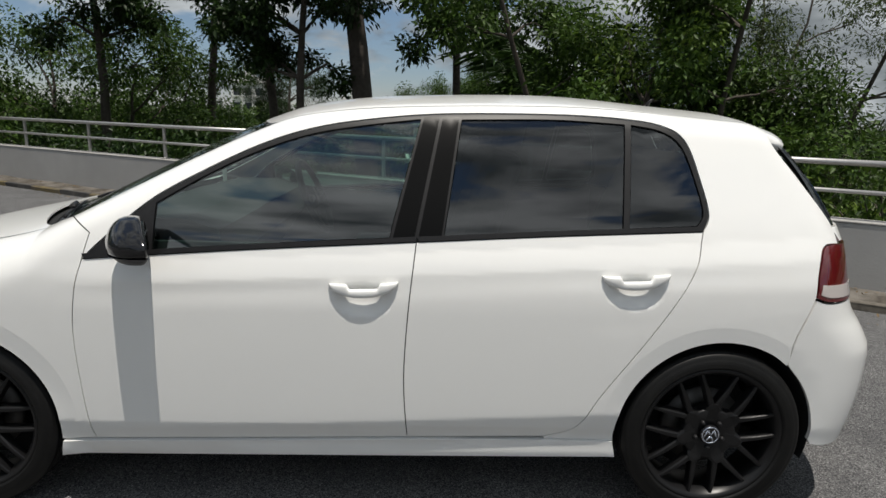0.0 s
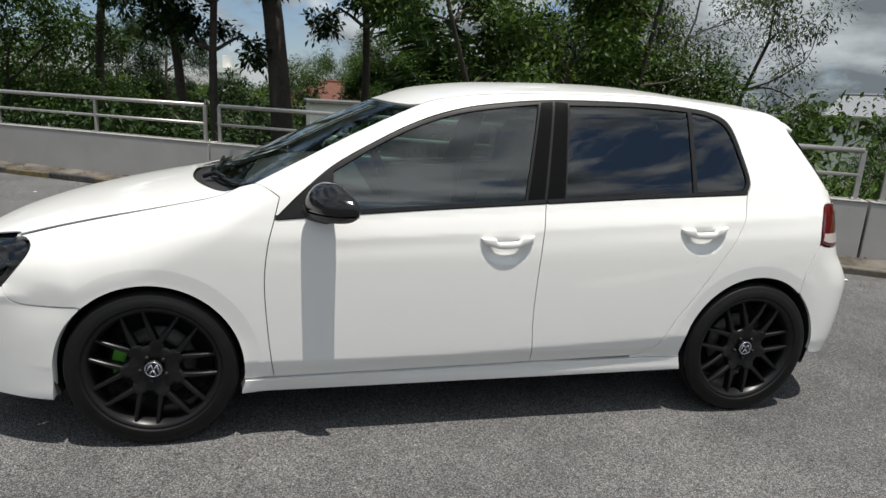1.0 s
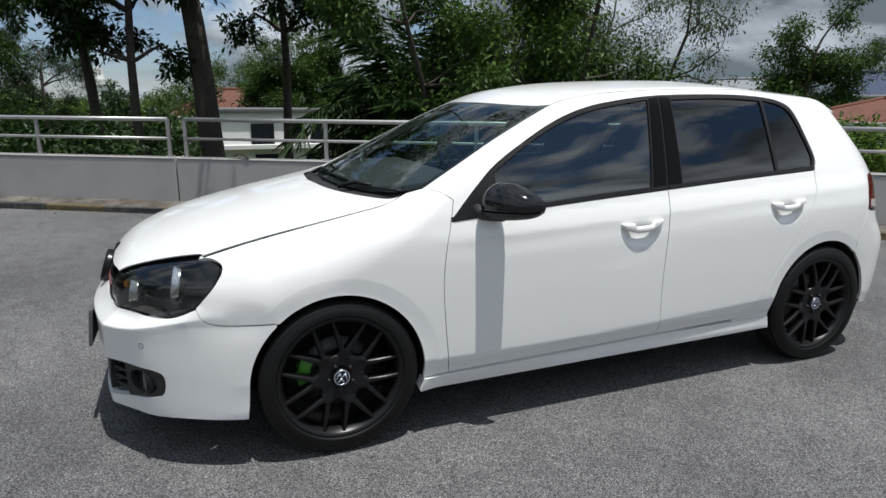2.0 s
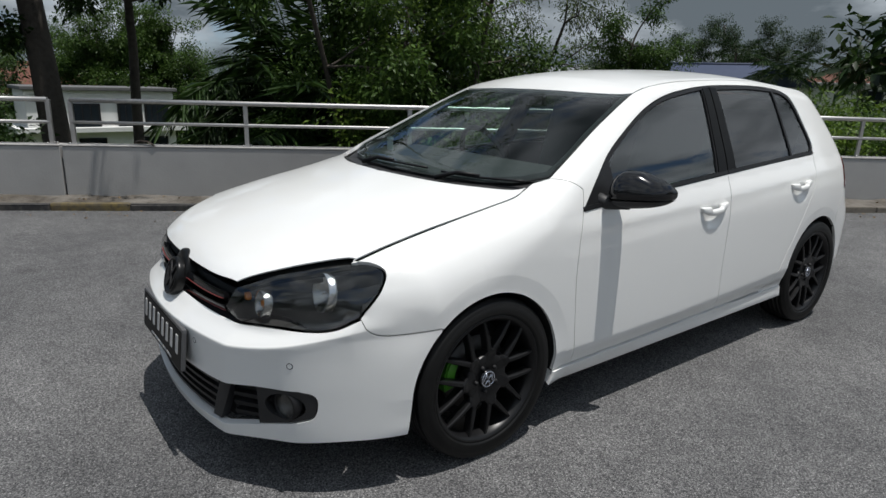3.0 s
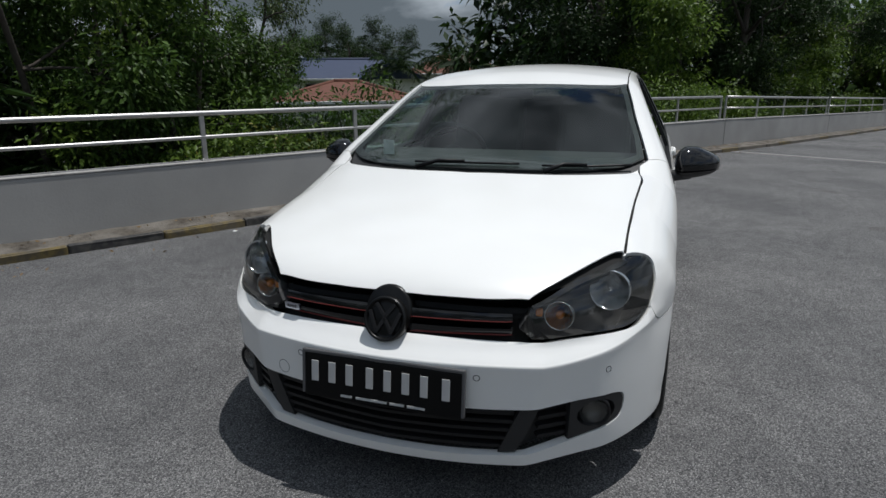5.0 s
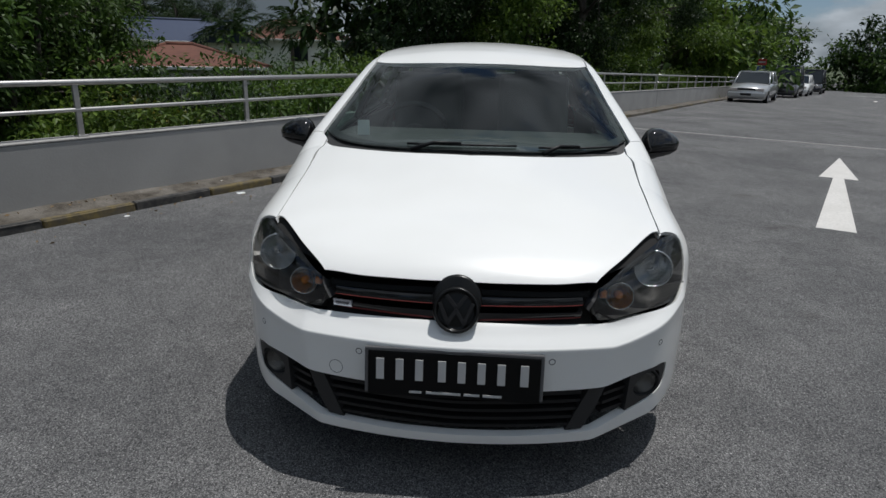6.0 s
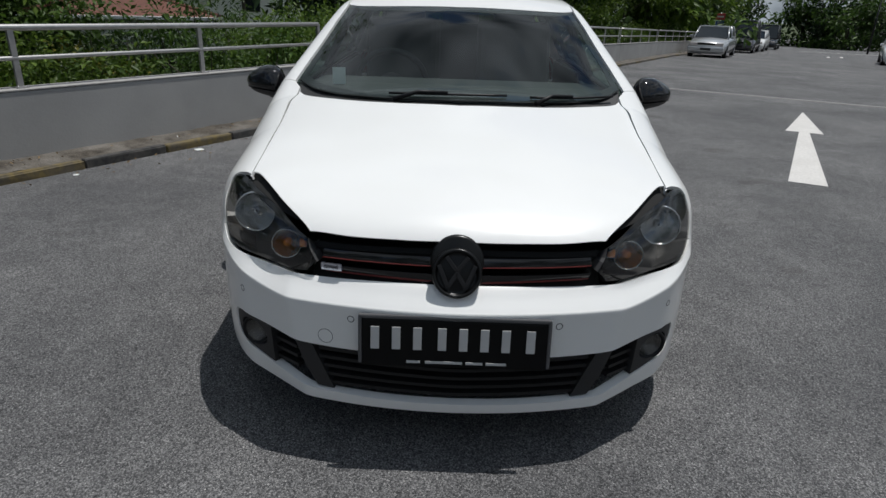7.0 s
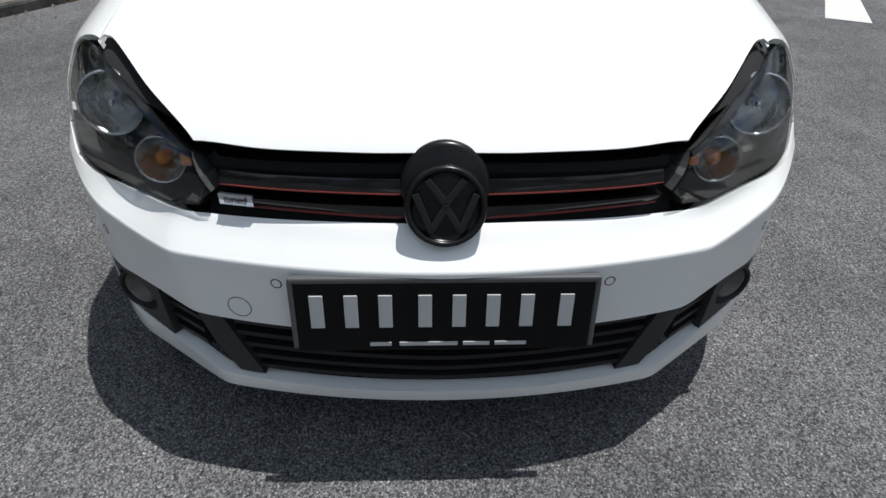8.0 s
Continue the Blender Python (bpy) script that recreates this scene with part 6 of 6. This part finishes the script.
shrubs = [make_shrub(51, LEAF_MID, 0.046, 9000, "leafy green shrub behind the parapet"), make_shrub(52, LEAF_LIGHT, 0.046, 9000, "light green shrub behind the parapet"), make_shrub(53, LEAF_DARK, 0.07, 4800, "dark green shrub behind the parapet"), make_shrub(54, LEAF_AUTUMN, 0.056, 5000, "yellowing shrub behind the parapet")]
for i in range(60):
    s = -15 + i * 0.95
    # below s = 0 mostly dark leaves: the trees' shade put into the colour
    k = rnd_.choice((0, 2, 2, 2, 2) if s < 0 else (0, 1, 1, 0, 1)) if not 1.4 < s < 2.6 else 3
    if -4.3 < s < -2.1:
        continue
    if -5.5 < s < 0.7:
        put(shrubs[2], *deck(s, 6.9 + rnd_.uniform(0, 0.5)).xy, LOW - 0.2, turn=rnd_.uniform(0, 360), scale=rnd_.uniform(0.72, 0.85))
        continue
    put(shrubs[k], *deck(s, 6.6 + rnd_.uniform(0, 0.7)).xy, LOW + (0.12 if s < 7 else 0.25) + rnd_.uniform(-0.35, 0.1), turn=rnd_.uniform(0, 360), scale=rnd_.uniform(0.92, 1.06) * (1.1 if 2.5 < s < 15 else 1))
    if i % 2 and s < 22:
        put(shrubs[2], *deck(s + 0.4, 7.6 + rnd_.uniform(0, 0.9)).xy, LOW + (-0.3 if s < 9 else 0.2), turn=rnd_.uniform(0, 360), scale=rnd_.uniform(0.95, 1.15) * (0.78 if s < 9 else 1))


bush = make_tree("bushy_tree", "low bushy tree with small bright green leaves", 46, 6.2, 0.09, 0.2, LEAF_BRIGHT, 0.046, 30000, 0.46, stems=2, spread=0.8, reach=0.135, limbs=11)
put(bush, 5.4, 5.8, turn=40, scale=1.03)
for x, y, sc in ((11.2, 3.4, 1.0), (12.6, 3.0, 0.95), (14.2, 2.2, 1.05)):
    put(shrubs[0], x, y + 1.4, LOW + 0.3, turn=rnd_.uniform(0, 360), scale=sc)
for i in range(10):
    put(shrubs[2], 20.8 + 0.42 * i + rnd_.uniform(-0.4, 0.4), 8.2 + 1.2 * i, LOW - 0.4, turn=rnd_.uniform(0, 360), scale=rnd_.uniform(0.85, 1.0))


def make_palm(seed, height, fronds, length, leaf, label, trunk=0.09):
    """Arching fronds with many narrow leaflets on a ringed stem."""
    rnd = np.random.default_rng(seed)
    pm = thing("palm", label, "palm", "palms beyond the parapet")
    bm = tube(bmesh.new(), [(0.03 * math.sin(i), 0.03 * math.cos(i * 1.7), height * i / 8) for i in range(9)], [trunk * (1.3 - 0.5 * i / 8) for i in range(9)], 10)
    part("trunk", bm, BARK, pm, "", True)
    stem, pts, dirs = bmesh.new(), [], []
    for k in range(fronds):
        a = math.tau * k * 0.382 + rnd.uniform(-0.2, 0.2)
        rise = rnd.uniform(0.15, 1.25)
        d = Vector((math.cos(a) * math.cos(rise), math.sin(a) * math.cos(rise), math.sin(rise)))
        p, line = Vector((0, 0, height)), []
        n = 16
        for i in range(n):
            line.append(p.copy())
            d = (d + Vector((0, 0, -0.085))).normalized()
            p = p + d * length / n
            if i > 1:
                side = d.cross(Vector((0, 0, 1))).normalized()
                for s in (-1, 1):
                    for q in range(3):
                        pts.append(tuple(p - d * length / n * q / 3))
                        dirs.append(tuple(side * s + d * 0.7 + Vector((0, 0, -0.25))))
        tube(stem, line, [0.018 * (1 - 0.8 * i / n) + 0.003 for i in range(n)], 5, False)
    part("frond_stem", stem, leaf, pm, "", True)
    d = np.array(dirs)
    d /= np.linalg.norm(d, axis=1)[:, None]
    me = leaf_mesh(np.array(pts), d * 3, 0.20 * length / 2.2, rnd, long=2.6, wide=0.09, droop=0.5)
    me.materials.append(leaf)
    ob = new("frond", me)
    ob.parent = pm
    return pm


areca = make_palm(61, 2.2, 15, 2.4, LEAF_DARK, "clump palm with arching green fronds", 0.06)
for s, n, sc, z in ((-1.2, 7.8, 0.95, LOW), (-0.7, 6.2, 0.85, LOW + 0.3), (-1.0, 5.9, 0.70, LOW + 0.1), (0.6, 6.5, 0.95, LOW), (-0.3, 9.5, 1.4, LOW), (0.5, 8.6, 1.3, LOW)):
    put(areca, *deck(s, n).xy, z, turn=rnd_.uniform(0, 360), scale=sc)
tall_palm = make_palm(63, 4.3, 20, 2.6, LEAF_DARK, "tall dark clump palm with drooping fronds", 0.07)
for x, y, sc in ((3.8, 9.3, 1.05), (4.4, 8.8, 0.95), (4.7, 9.9, 1.1), (3.7, 8.6, 0.80)):
    put(tall_palm, x, y, LOW, turn=rnd_.uniform(0, 360), scale=sc)
coco = make_palm(62, 6.5, 22, 3.0, LEAF_DARK, "tall palm with dark green drooping fronds", 0.14)
for az, d, sc in ((22.5, 50, 0.92), (26.8, 74, 1.2), (17.5, 55, 1.0)):
    put_polar(coco, EYE_D, az, d, LOW, turn=rnd_.uniform(0, 360), scale=sc)


# ---- houses and towers beyond ----
def house(label, at, turn, size, eave, ridge, roof_mat, windows, hip=True, flat=False, base=None):
    """Walls with thickness, roof with overhang, and separate windows on the sides that face the deck."""
    w, d = size
    low = LOW - 1.0 if base is None else base
    h = thing("house", label, "house", at=(*at, low), turn=turn)
    e, r = eave - low, ridge - low
    part("wall", box((w, d, e), (0, 0, e / 2), 0.02), WALL_WHITE, h)
    if flat:
        part("roof", box((w + 0.3, d + 0.4, 0.16), (0, 0, e + 0.08), 0.03), ROOF_DARK, h)
        part("floor_slab", box((w + 0.9, d + 0.9, 0.22), (0, 0, e - 1.68), 0.02), WALL_WHITE, h)
    else:
        o, bm = 0.5, bmesh.new()
        k = (w / 2 - d / 2 * 0.9) if hip else w / 2 + o
        v = [bm.verts.new(p) for p in ((-w / 2 - o, -d / 2 - o, e), (w / 2 + o, -d / 2 - o, e), (w / 2 + o, d / 2 + o, e), (-w / 2 - o, d / 2 + o, e), (-k, 0, r), (k, 0, r))]
        for f in ((0, 1, 5, 4), (2, 3, 4, 5), (1, 2, 5), (3, 0, 4), (3, 2, 1, 0)):
            bm.faces.new([v[i] for i in f])
        roof_ = part("roof", bm, roof_mat, h)
        bm = tube(bmesh.new(), [(-k, 0, r), (k, 0, r)], [0.12, 0.12], 8)
        if hip:
            for sx in (-1, 1):
                for sy in (-1, 1):
                    tube(bm, [(sx * k, 0, r), (sx * (w / 2 + o), sy * (d / 2 + o), e)], [0.10, 0.10], 8)
        part("ridge_cap", bm, roof_mat, roof_)
        part("gutter", box((w + 1.0, 0.12, 0.14), (0, -d / 2 - o, e - 0.05), 0.02), WALL_WHITE, roof_)
    for x, z, ww, hh, bars in windows:
        win = part("window", box((ww + 0.12, 0.10, hh + 0.12), (x, -d / 2 - 0.02, z - low), 0.01), TRIM, h)
        for b in range(bars):
            part("pane", box((ww / bars - 0.06, 0.03, hh - 0.04), (x - ww / 2 + ww * (b + 0.5) / bars, -d / 2 - 0.08, z - low), 0.005), PANE, win)
    return h


house("white two-storey house with a flat roof and dark windows", (3.6, 31.5), 3, (6.0, 3.6), 0.62, 0.9, ROOF_GREY, ((-0.75, -0.55, 1.0, 1.12, 3), (0.85, -0.55, 0.55, 1.12, 2), (2.2, -0.55, 0.95, 1.12, 4), (-0.6, -2.1, 1.0, 1.2, 3), (2.0, -2.1, 1.1, 1.2, 3)), flat=True)
house("house with an orange-red tiled roof among trees", (3.0, 45.0), 4, (8.0, 6.0), 0.10, 1.86, ROOF_RED, ((0, -0.8, 1.4, 1.2, 2),))
house("house with a red tiled hip roof behind the shrubs", (27.8, 15.1), -64, (6.8, 6.2), 0.55, 1.5, ROOF_RED, ((-2, -1.6, 1.4, 1.3, 2), (2, -1.6, 1.4, 1.3, 2)))
house("white house with a dark blue roof and gable", (45.0, 24.2), -60, (8, 6), 1.75, 3.3, ROOF_BLUE, ((-2.6, 0.8, 1.0, 1.0, 2), (0.4, 0.8, 1.6, 1.0, 3), (2.8, 0.8, 1.0, 1.0, 2)), hip=False)
house("white gable house with a blue roof", (45.8, 20.6), -150, (5, 4.4), 1.7, 3.0, ROOF_BLUE, ((0, 1.0, 1.2, 1.1, 2),), hip=False)
house("house with a red tiled roof far behind trees", (58, 19.0), -65, (9, 7), 2.2, 3.9, ROOF_RED, ((0, 1.0, 1.4, 1.2, 2),))
house("house with grey sheet roofs seen over the trees", (40.4, 35.6), -75, (3.6, 4.0), 1.5, 3.0, ROOF_GREY, ((-0.9, 0.7, 0.8, 0.9, 2), (0.9, 0.7, 0.8, 0.9, 2)), hip=False)
house("white house with a grey roof seen over the trees", (43.9, 34.8), -75, (3.2, 4.0), 1.4, 2.9, ROOF_GREY, ((0, 0.6, 1.2, 1.1, 2),), hip=False)


def tower(label, at, turn, size, top, cols):
    """A far slab block: its storeys, and each row's windows as openings with panes."""
    w, d = size
    low = -14
    t = thing("apartment_block", label, "building", "far apartment blocks", at=(*at, low), turn=turn)
    h = top - low
    part("wall", box((w, d, h), (0, 0, h / 2), 0.05), WALL_WHITE, t)
    part("parapet", box((w + 0.6, d + 0.6, 1.2), (0, 0, h + 0.4), 0.05), WALL_WHITE, t)
    part("roof_house", box((w * 0.3, d * 0.6, 3), (0, 0, h + 2), 0.05), WALL_WHITE, t)
    z = h - 2.2
    while z > 6:
        for i in range(cols):
            x = -w / 2 + w * (i + 0.5) / cols
            win = part("window", box((w / cols * 0.6, 0.3, 1.5), (x, -d / 2, z), 0.02), PANE, t)
            part("sill", box((w / cols * 0.7, 0.6, 0.2), (x, -d / 2 - 0.1, z - 0.9), 0.02), WALL_WHITE, win)
        z -= 3.0


tower("far white apartment block with rows of windows", (-39, 141), 8, (7, 8), 6.8, 3)
tower("far white apartment block above the trees", (-17, 150), 0, (5, 8), 3.6, 2)

# a tilted mast on the skyline
mast = part("mast", tube(bmesh.new(), [(0, 0, 0), (-1.0, 0.6, 13.6)], [0.28, 0.2], 8), TRIM)
mast.matrix_world = Matrix.Translation((100, 55.5, -2))
tagged(mast, "dark leaning steel mast above far trees", "mast")


# ---- parked cars down the deck ----
def far_car(label, paint, at, turn, length=4.4, width=1.72, height=1.42, van=False, group="parked cars"):
    """A parked car: rounded lower body, glazed cabin, lamps, bumpers and wheels. Its nose points along -x."""
    c = thing("parked_car", label, "car", group, at=at, turn=turn)
    hw, belt = width / 2, 0.88 if not van else 1.0
    L = length / 2
    st = [(-L, 0.86, 0.62), (-L + 0.12, 0.95, 0.72), (-L + 0.9, 1.0, 0.84), (-L + 1.15, 1.0, belt), (L - 0.8, 1.0, belt + 0.02), (L - 0.12, 0.97, belt), (L, 0.90, belt - 0.12)]
    if van:
        st = [(-L, 0.90, 0.80), (-L + 0.12, 0.97, 0.95), (-L + 0.6, 1.0, belt), (L - 0.3, 1.0, belt), (L, 0.95, belt)]
    bm = bmesh.new()
    rows = []
    for x, w, z in st:
        y = hw * w
        prof = [(-y * 0.93, 0.22), (-y, 0.45), (-y * 0.995, z - 0.16), (-y * 0.90, z), (0, z + 0.035), (y * 0.90, z), (y * 0.995, z - 0.16), (y, 0.45), (y * 0.93, 0.22)]
        rows.append([bm.verts.new((x, a, b)) for a, b in prof])
    for p, q in zip(rows, rows[1:]):
        for i in range(9):
            bm.faces.new((p[i], p[(i + 1) % 9], q[(i + 1) % 9], q[i]))
    bm.faces.new(rows[0])
    bm.faces.new(rows[-1])
    bmesh.ops.recalc_face_normals(bm, faces=bm.faces)
    part("body", bm, paint, c, "", True)
    a, b, t0, t1 = (-L + 1.1, L - 0.55, -L + 1.75, L - 1.05) if not van else (-L + 0.45, L - 0.05, -L + 0.95, L - 0.15)
    cab = box((1, 1, 1))
    for v in cab.verts:
        up = v.co.z > 0
        v.co = Vector(((t0 if up else a) if v.co.x < 0 else (t1 if up else b), math.copysign(hw * (0.76 if up else 0.90), v.co.y), height - 0.03 if up else belt - 0.01))
    bmesh.ops.bevel(cab, geom=cab.edges[:], offset=0.05, segments=2, affect="EDGES")
    part("cabin_glass", cab, PANE, c)
    rf = box((t1 - t0 + 0.06, hw * 1.54, 0.07), ((t0 + t1) / 2, 0, height - 0.02), 0.03)
    part("roof", rf, paint, c)
    for s in (-1, 1):
        for (x0, x1) in ((a, t0), (b, t1), ((a + b) / 2 + 0.05, (t0 + t1) / 2 + 0.05)):
            part("pillar", tube(bmesh.new(), [(x0, s * hw * 0.90, belt), (x1, s * hw * 0.765, height - 0.03)], [0.045, 0.035], 6), paint, c)
        part("head_lamp", box((0.10, 0.34, 0.14), (-L + 0.04, s * hw * 0.66, 0.64 if not van else 0.78), 0.03), CLEAR_LAMP, c)
        part("wing_mirror", box((0.10, 0.18, 0.12), (a + 0.30, s * (hw + 0.08), belt + 0.06), 0.03), paint, c)
        for x in (-L + 0.80, L - 0.80):
            w = part("wheel", add(bmesh.new(), lathe([(0.0, 0.09), (0.18, 0.09), (0.20, 0.10), (0.29, 0.10), (0.31, 0.07), (0.31, -0.08)], 28), Matrix.Translation((x, s * (hw - 0.10), 0.31)) @ Matrix.Rotation(radians(-90 * s), 4, "X")), RUBBER, c, "", True)
            part("hub_cap", add(bmesh.new(), lathe([(0.0, 0.105), (0.15, 0.10), (0.185, 0.095)], 20), Matrix.Translation((x, s * (hw - 0.10), 0.31)) @ Matrix.Rotation(radians(-90 * s), 4, "X")), SILVER, w)
    part("bumper", box((0.16, width * 0.94, 0.20), (-L - 0.02, 0, 0.42), 0.05), paint, c)
    part("grille", box((0.05, width * 0.46, 0.10), (-L - 0.005, 0, 0.66 if not van else 0.80), 0.02), TRIM, c)
    part("number_plate", box((0.02, 0.46, 0.11), (-L - 0.105, 0, 0.43), 0.004), PLATE_BLACK, c)
    part("rear_lamp", box((0.06, width * 0.9, 0.14), (L - 0.02, 0, belt - 0.14), 0.02), RED_LAMP, c)
    return c


CAR_SILVER = material("silver_car_paint", (0.48, 0.49, 0.50), 0.3, 0.5, coat=0.8)
CAR_GREY = material("dark_grey_car_paint", (0.07, 0.07, 0.08), 0.3, 0.3, coat=0.8)
CAR_WHITE = material("plain_white_car_paint", (0.75, 0.75, 0.74), 0.35, coat=0.8)
CAR_BLACK = material("black_car_paint", (0.015, 0.015, 0.017), 0.2, coat=0.8)
for label, paint, s, n, van in (("silver saloon parked along the parapet", CAR_SILVER, 32.4, 2.75, False), ("dark grey van parked along the parapet", CAR_GREY, 44.5, 2.75, True), ("white car parked along the parapet", CAR_WHITE, 50.5, 2.7, False), ("black van parked along the parapet", CAR_BLACK, 60, 2.6, True), ("white saloon parked across the lane", CAR_WHITE, 36.5, -5.3, False), ("dark car parked across the lane", CAR_GREY, 31.5, -5.8, False), ("pale car at the far end of the deck", CAR_SILVER, 74, -9.0, False)):
    far_car(label, paint, deck(s, n), heading(s), height=1.42 if not van else 1.95)


def road_sign():
    s = thing("road_sign", "small red and blue sign board on a grey post", "sign", at=deck(42, 4.02), turn=heading(42))
    part("post", tube(bmesh.new(), [(0, 0, 0.05), (0, 0, 2.3)], [0.03, 0.03], 8), GALV, s)
    red = material("sign_red", (0.42, 0.04, 0.04), 0.5)
    blue = material("sign_blue", (0.03, 0.09, 0.36), 0.5)
    part("board", box((0.03, 0.52, 0.36), (-0.05, 0, 2.06), 0.01), red, s, "red board with a white bar")
    part("bar", box((0.01, 0.38, 0.10), (-0.070, 0, 2.06)), PLATE_WHITE, s)
    part("board", box((0.03, 0.46, 0.26), (-0.05, 0, 1.68), 0.01), blue, s, "blue board with a white mark")
    part("bar", box((0.01, 0.14, 0.16), (-0.070, 0.06, 1.68)), PLATE_WHITE, s)


road_sign()


def lamp_post(s_, n_, h_):
    p = thing("street_lamp", "thin dark street lamp beside the deck", "lamp post", "street lamps", at=deck(s_, n_), turn=heading(s_))
    part("pole", tube(bmesh.new(), [(0, 0, 0), (0, 0, h_)], [0.07, 0.05], 8), TRIM, p)
    part("head", box((0.5, 0.25, 0.12), (-0.2, 0, h_), 0.03), TRIM, p)


for q in ((62, -4.8, 4.6), (52, -5.4, 5.2)):
    lamp_post(*q)


# ---- small things on the deck ----
def husk():
    """A dry curled leaf sheath lying over the parapet's top edge."""
    bm = bmesh.new()
    rows = []
    for i in range(9):
        t = i / 8
        w = 0.045 * math.sin(math.pi * (0.12 + 0.8 * t)) + 0.004
        c = deck(-2.50 + 0.26 * t, 4.345 - 0.10 * t + 0.01 * math.sin(t * 6), 0.650 + 0.045 * math.sin(math.pi * t) - 0.02 * t)
        rows.append([bm.verts.new(c + Vector((0, 0, 0.02 * (1 - abs(k)) * math.cos(t * 3))) + Vector((0.5, 0.866, 0)) * w * k) for k in (-1, 0, 1)])
    for p, q in zip(rows, rows[1:]):
        for k in range(2):
            bm.faces.new((p[k], p[k + 1], q[k + 1], q[k]))
    bmesh.ops.solidify(bm, geom=bm.faces[:], thickness=0.006)
    ob = part("dry_leaf", bm, material("dry_leaf_sheath", (0.06, 0.045, 0.035), 0.85, grain=(0.02, 0.6, (0.11, 0.09, 0.07))), None, "", True)
    tagged(ob, "dry brown curled leaf lying over the parapet", "leaf")


husk()


def marks():
    """Far lane marks, litter and leaf scraps."""
    for s, n, w in ((44, -2.2, 1.4), (45.5, -2.9, 0.9)):
        m = part("lane_mark", lay(box((2.2, 0.18, 0.004), (s, n, 0.006), 0)), ROAD_WHITE)
        tagged(m, "faded white lane mark on asphalt", "road marking", "lane marks")
    stop = part("stop_line", lay(box((0.4, 9.0, 0.004), (58, -4.5, 0.006), 0)), ROAD_WHITE)
    tagged(stop, "white line across the far deck", "road marking")
    rnd = random.Random(9)
    for k, (x, y, z, sz) in enumerate(((3.33, 2.42, 0.0, 0.05), (3.55, 2.72, 0.075, 0.045), (0.35, 3.75, 0.0, 0.03), (2.30, 3.02, 0.0, 0.03), (5.2, 1.2, 0.0, 0.03), (-2.6, 5.0, 0.0, 0.025), (-3.2, 4.2, 0.0, 0.03))):
        bm = bmesh.new()
        bmesh.ops.create_icosphere(bm, subdivisions=1, radius=sz)
        for v in bm.verts:
            v.co = Vector((v.co.x * rnd.uniform(0.7, 1.3), v.co.y * rnd.uniform(0.7, 1.3), abs(v.co.z) * 0.35))
        ob = part("litter", bm, LABEL)
        ob.matrix_world = Matrix.Translation((x, y, z + 0.001))
        tagged(ob, "crumpled scrap of white paper litter", "litter", "litter on the deck")
    pts, d = [], []
    for k in range(520):
        s, n = rnd.uniform(-8, 12), 3.87 - abs(rnd.gauss(0, 0.22))
        if rnd.random() < 0.45:
            n = rnd.uniform(4.0, 4.22)
        pts.append(tuple(deck(s, n, 0.004 if n < 3.88 else 0.098)))
        a = rnd.uniform(0, math.tau)
        d.append((math.cos(a) * 3, math.sin(a) * 3, 1.2))
    me = leaf_mesh(np.array(pts), np.array(d), 0.018, np.random.default_rng(5), droop=0.0)
    me.materials.append(material("dry_leaves", (0.17, 0.11, 0.05), 0.8))
    ob = new("fallen_leaves", me)
    tagged(ob, "scattered dry leaves along the kerb", "leaves", kind="stuff")


marks()
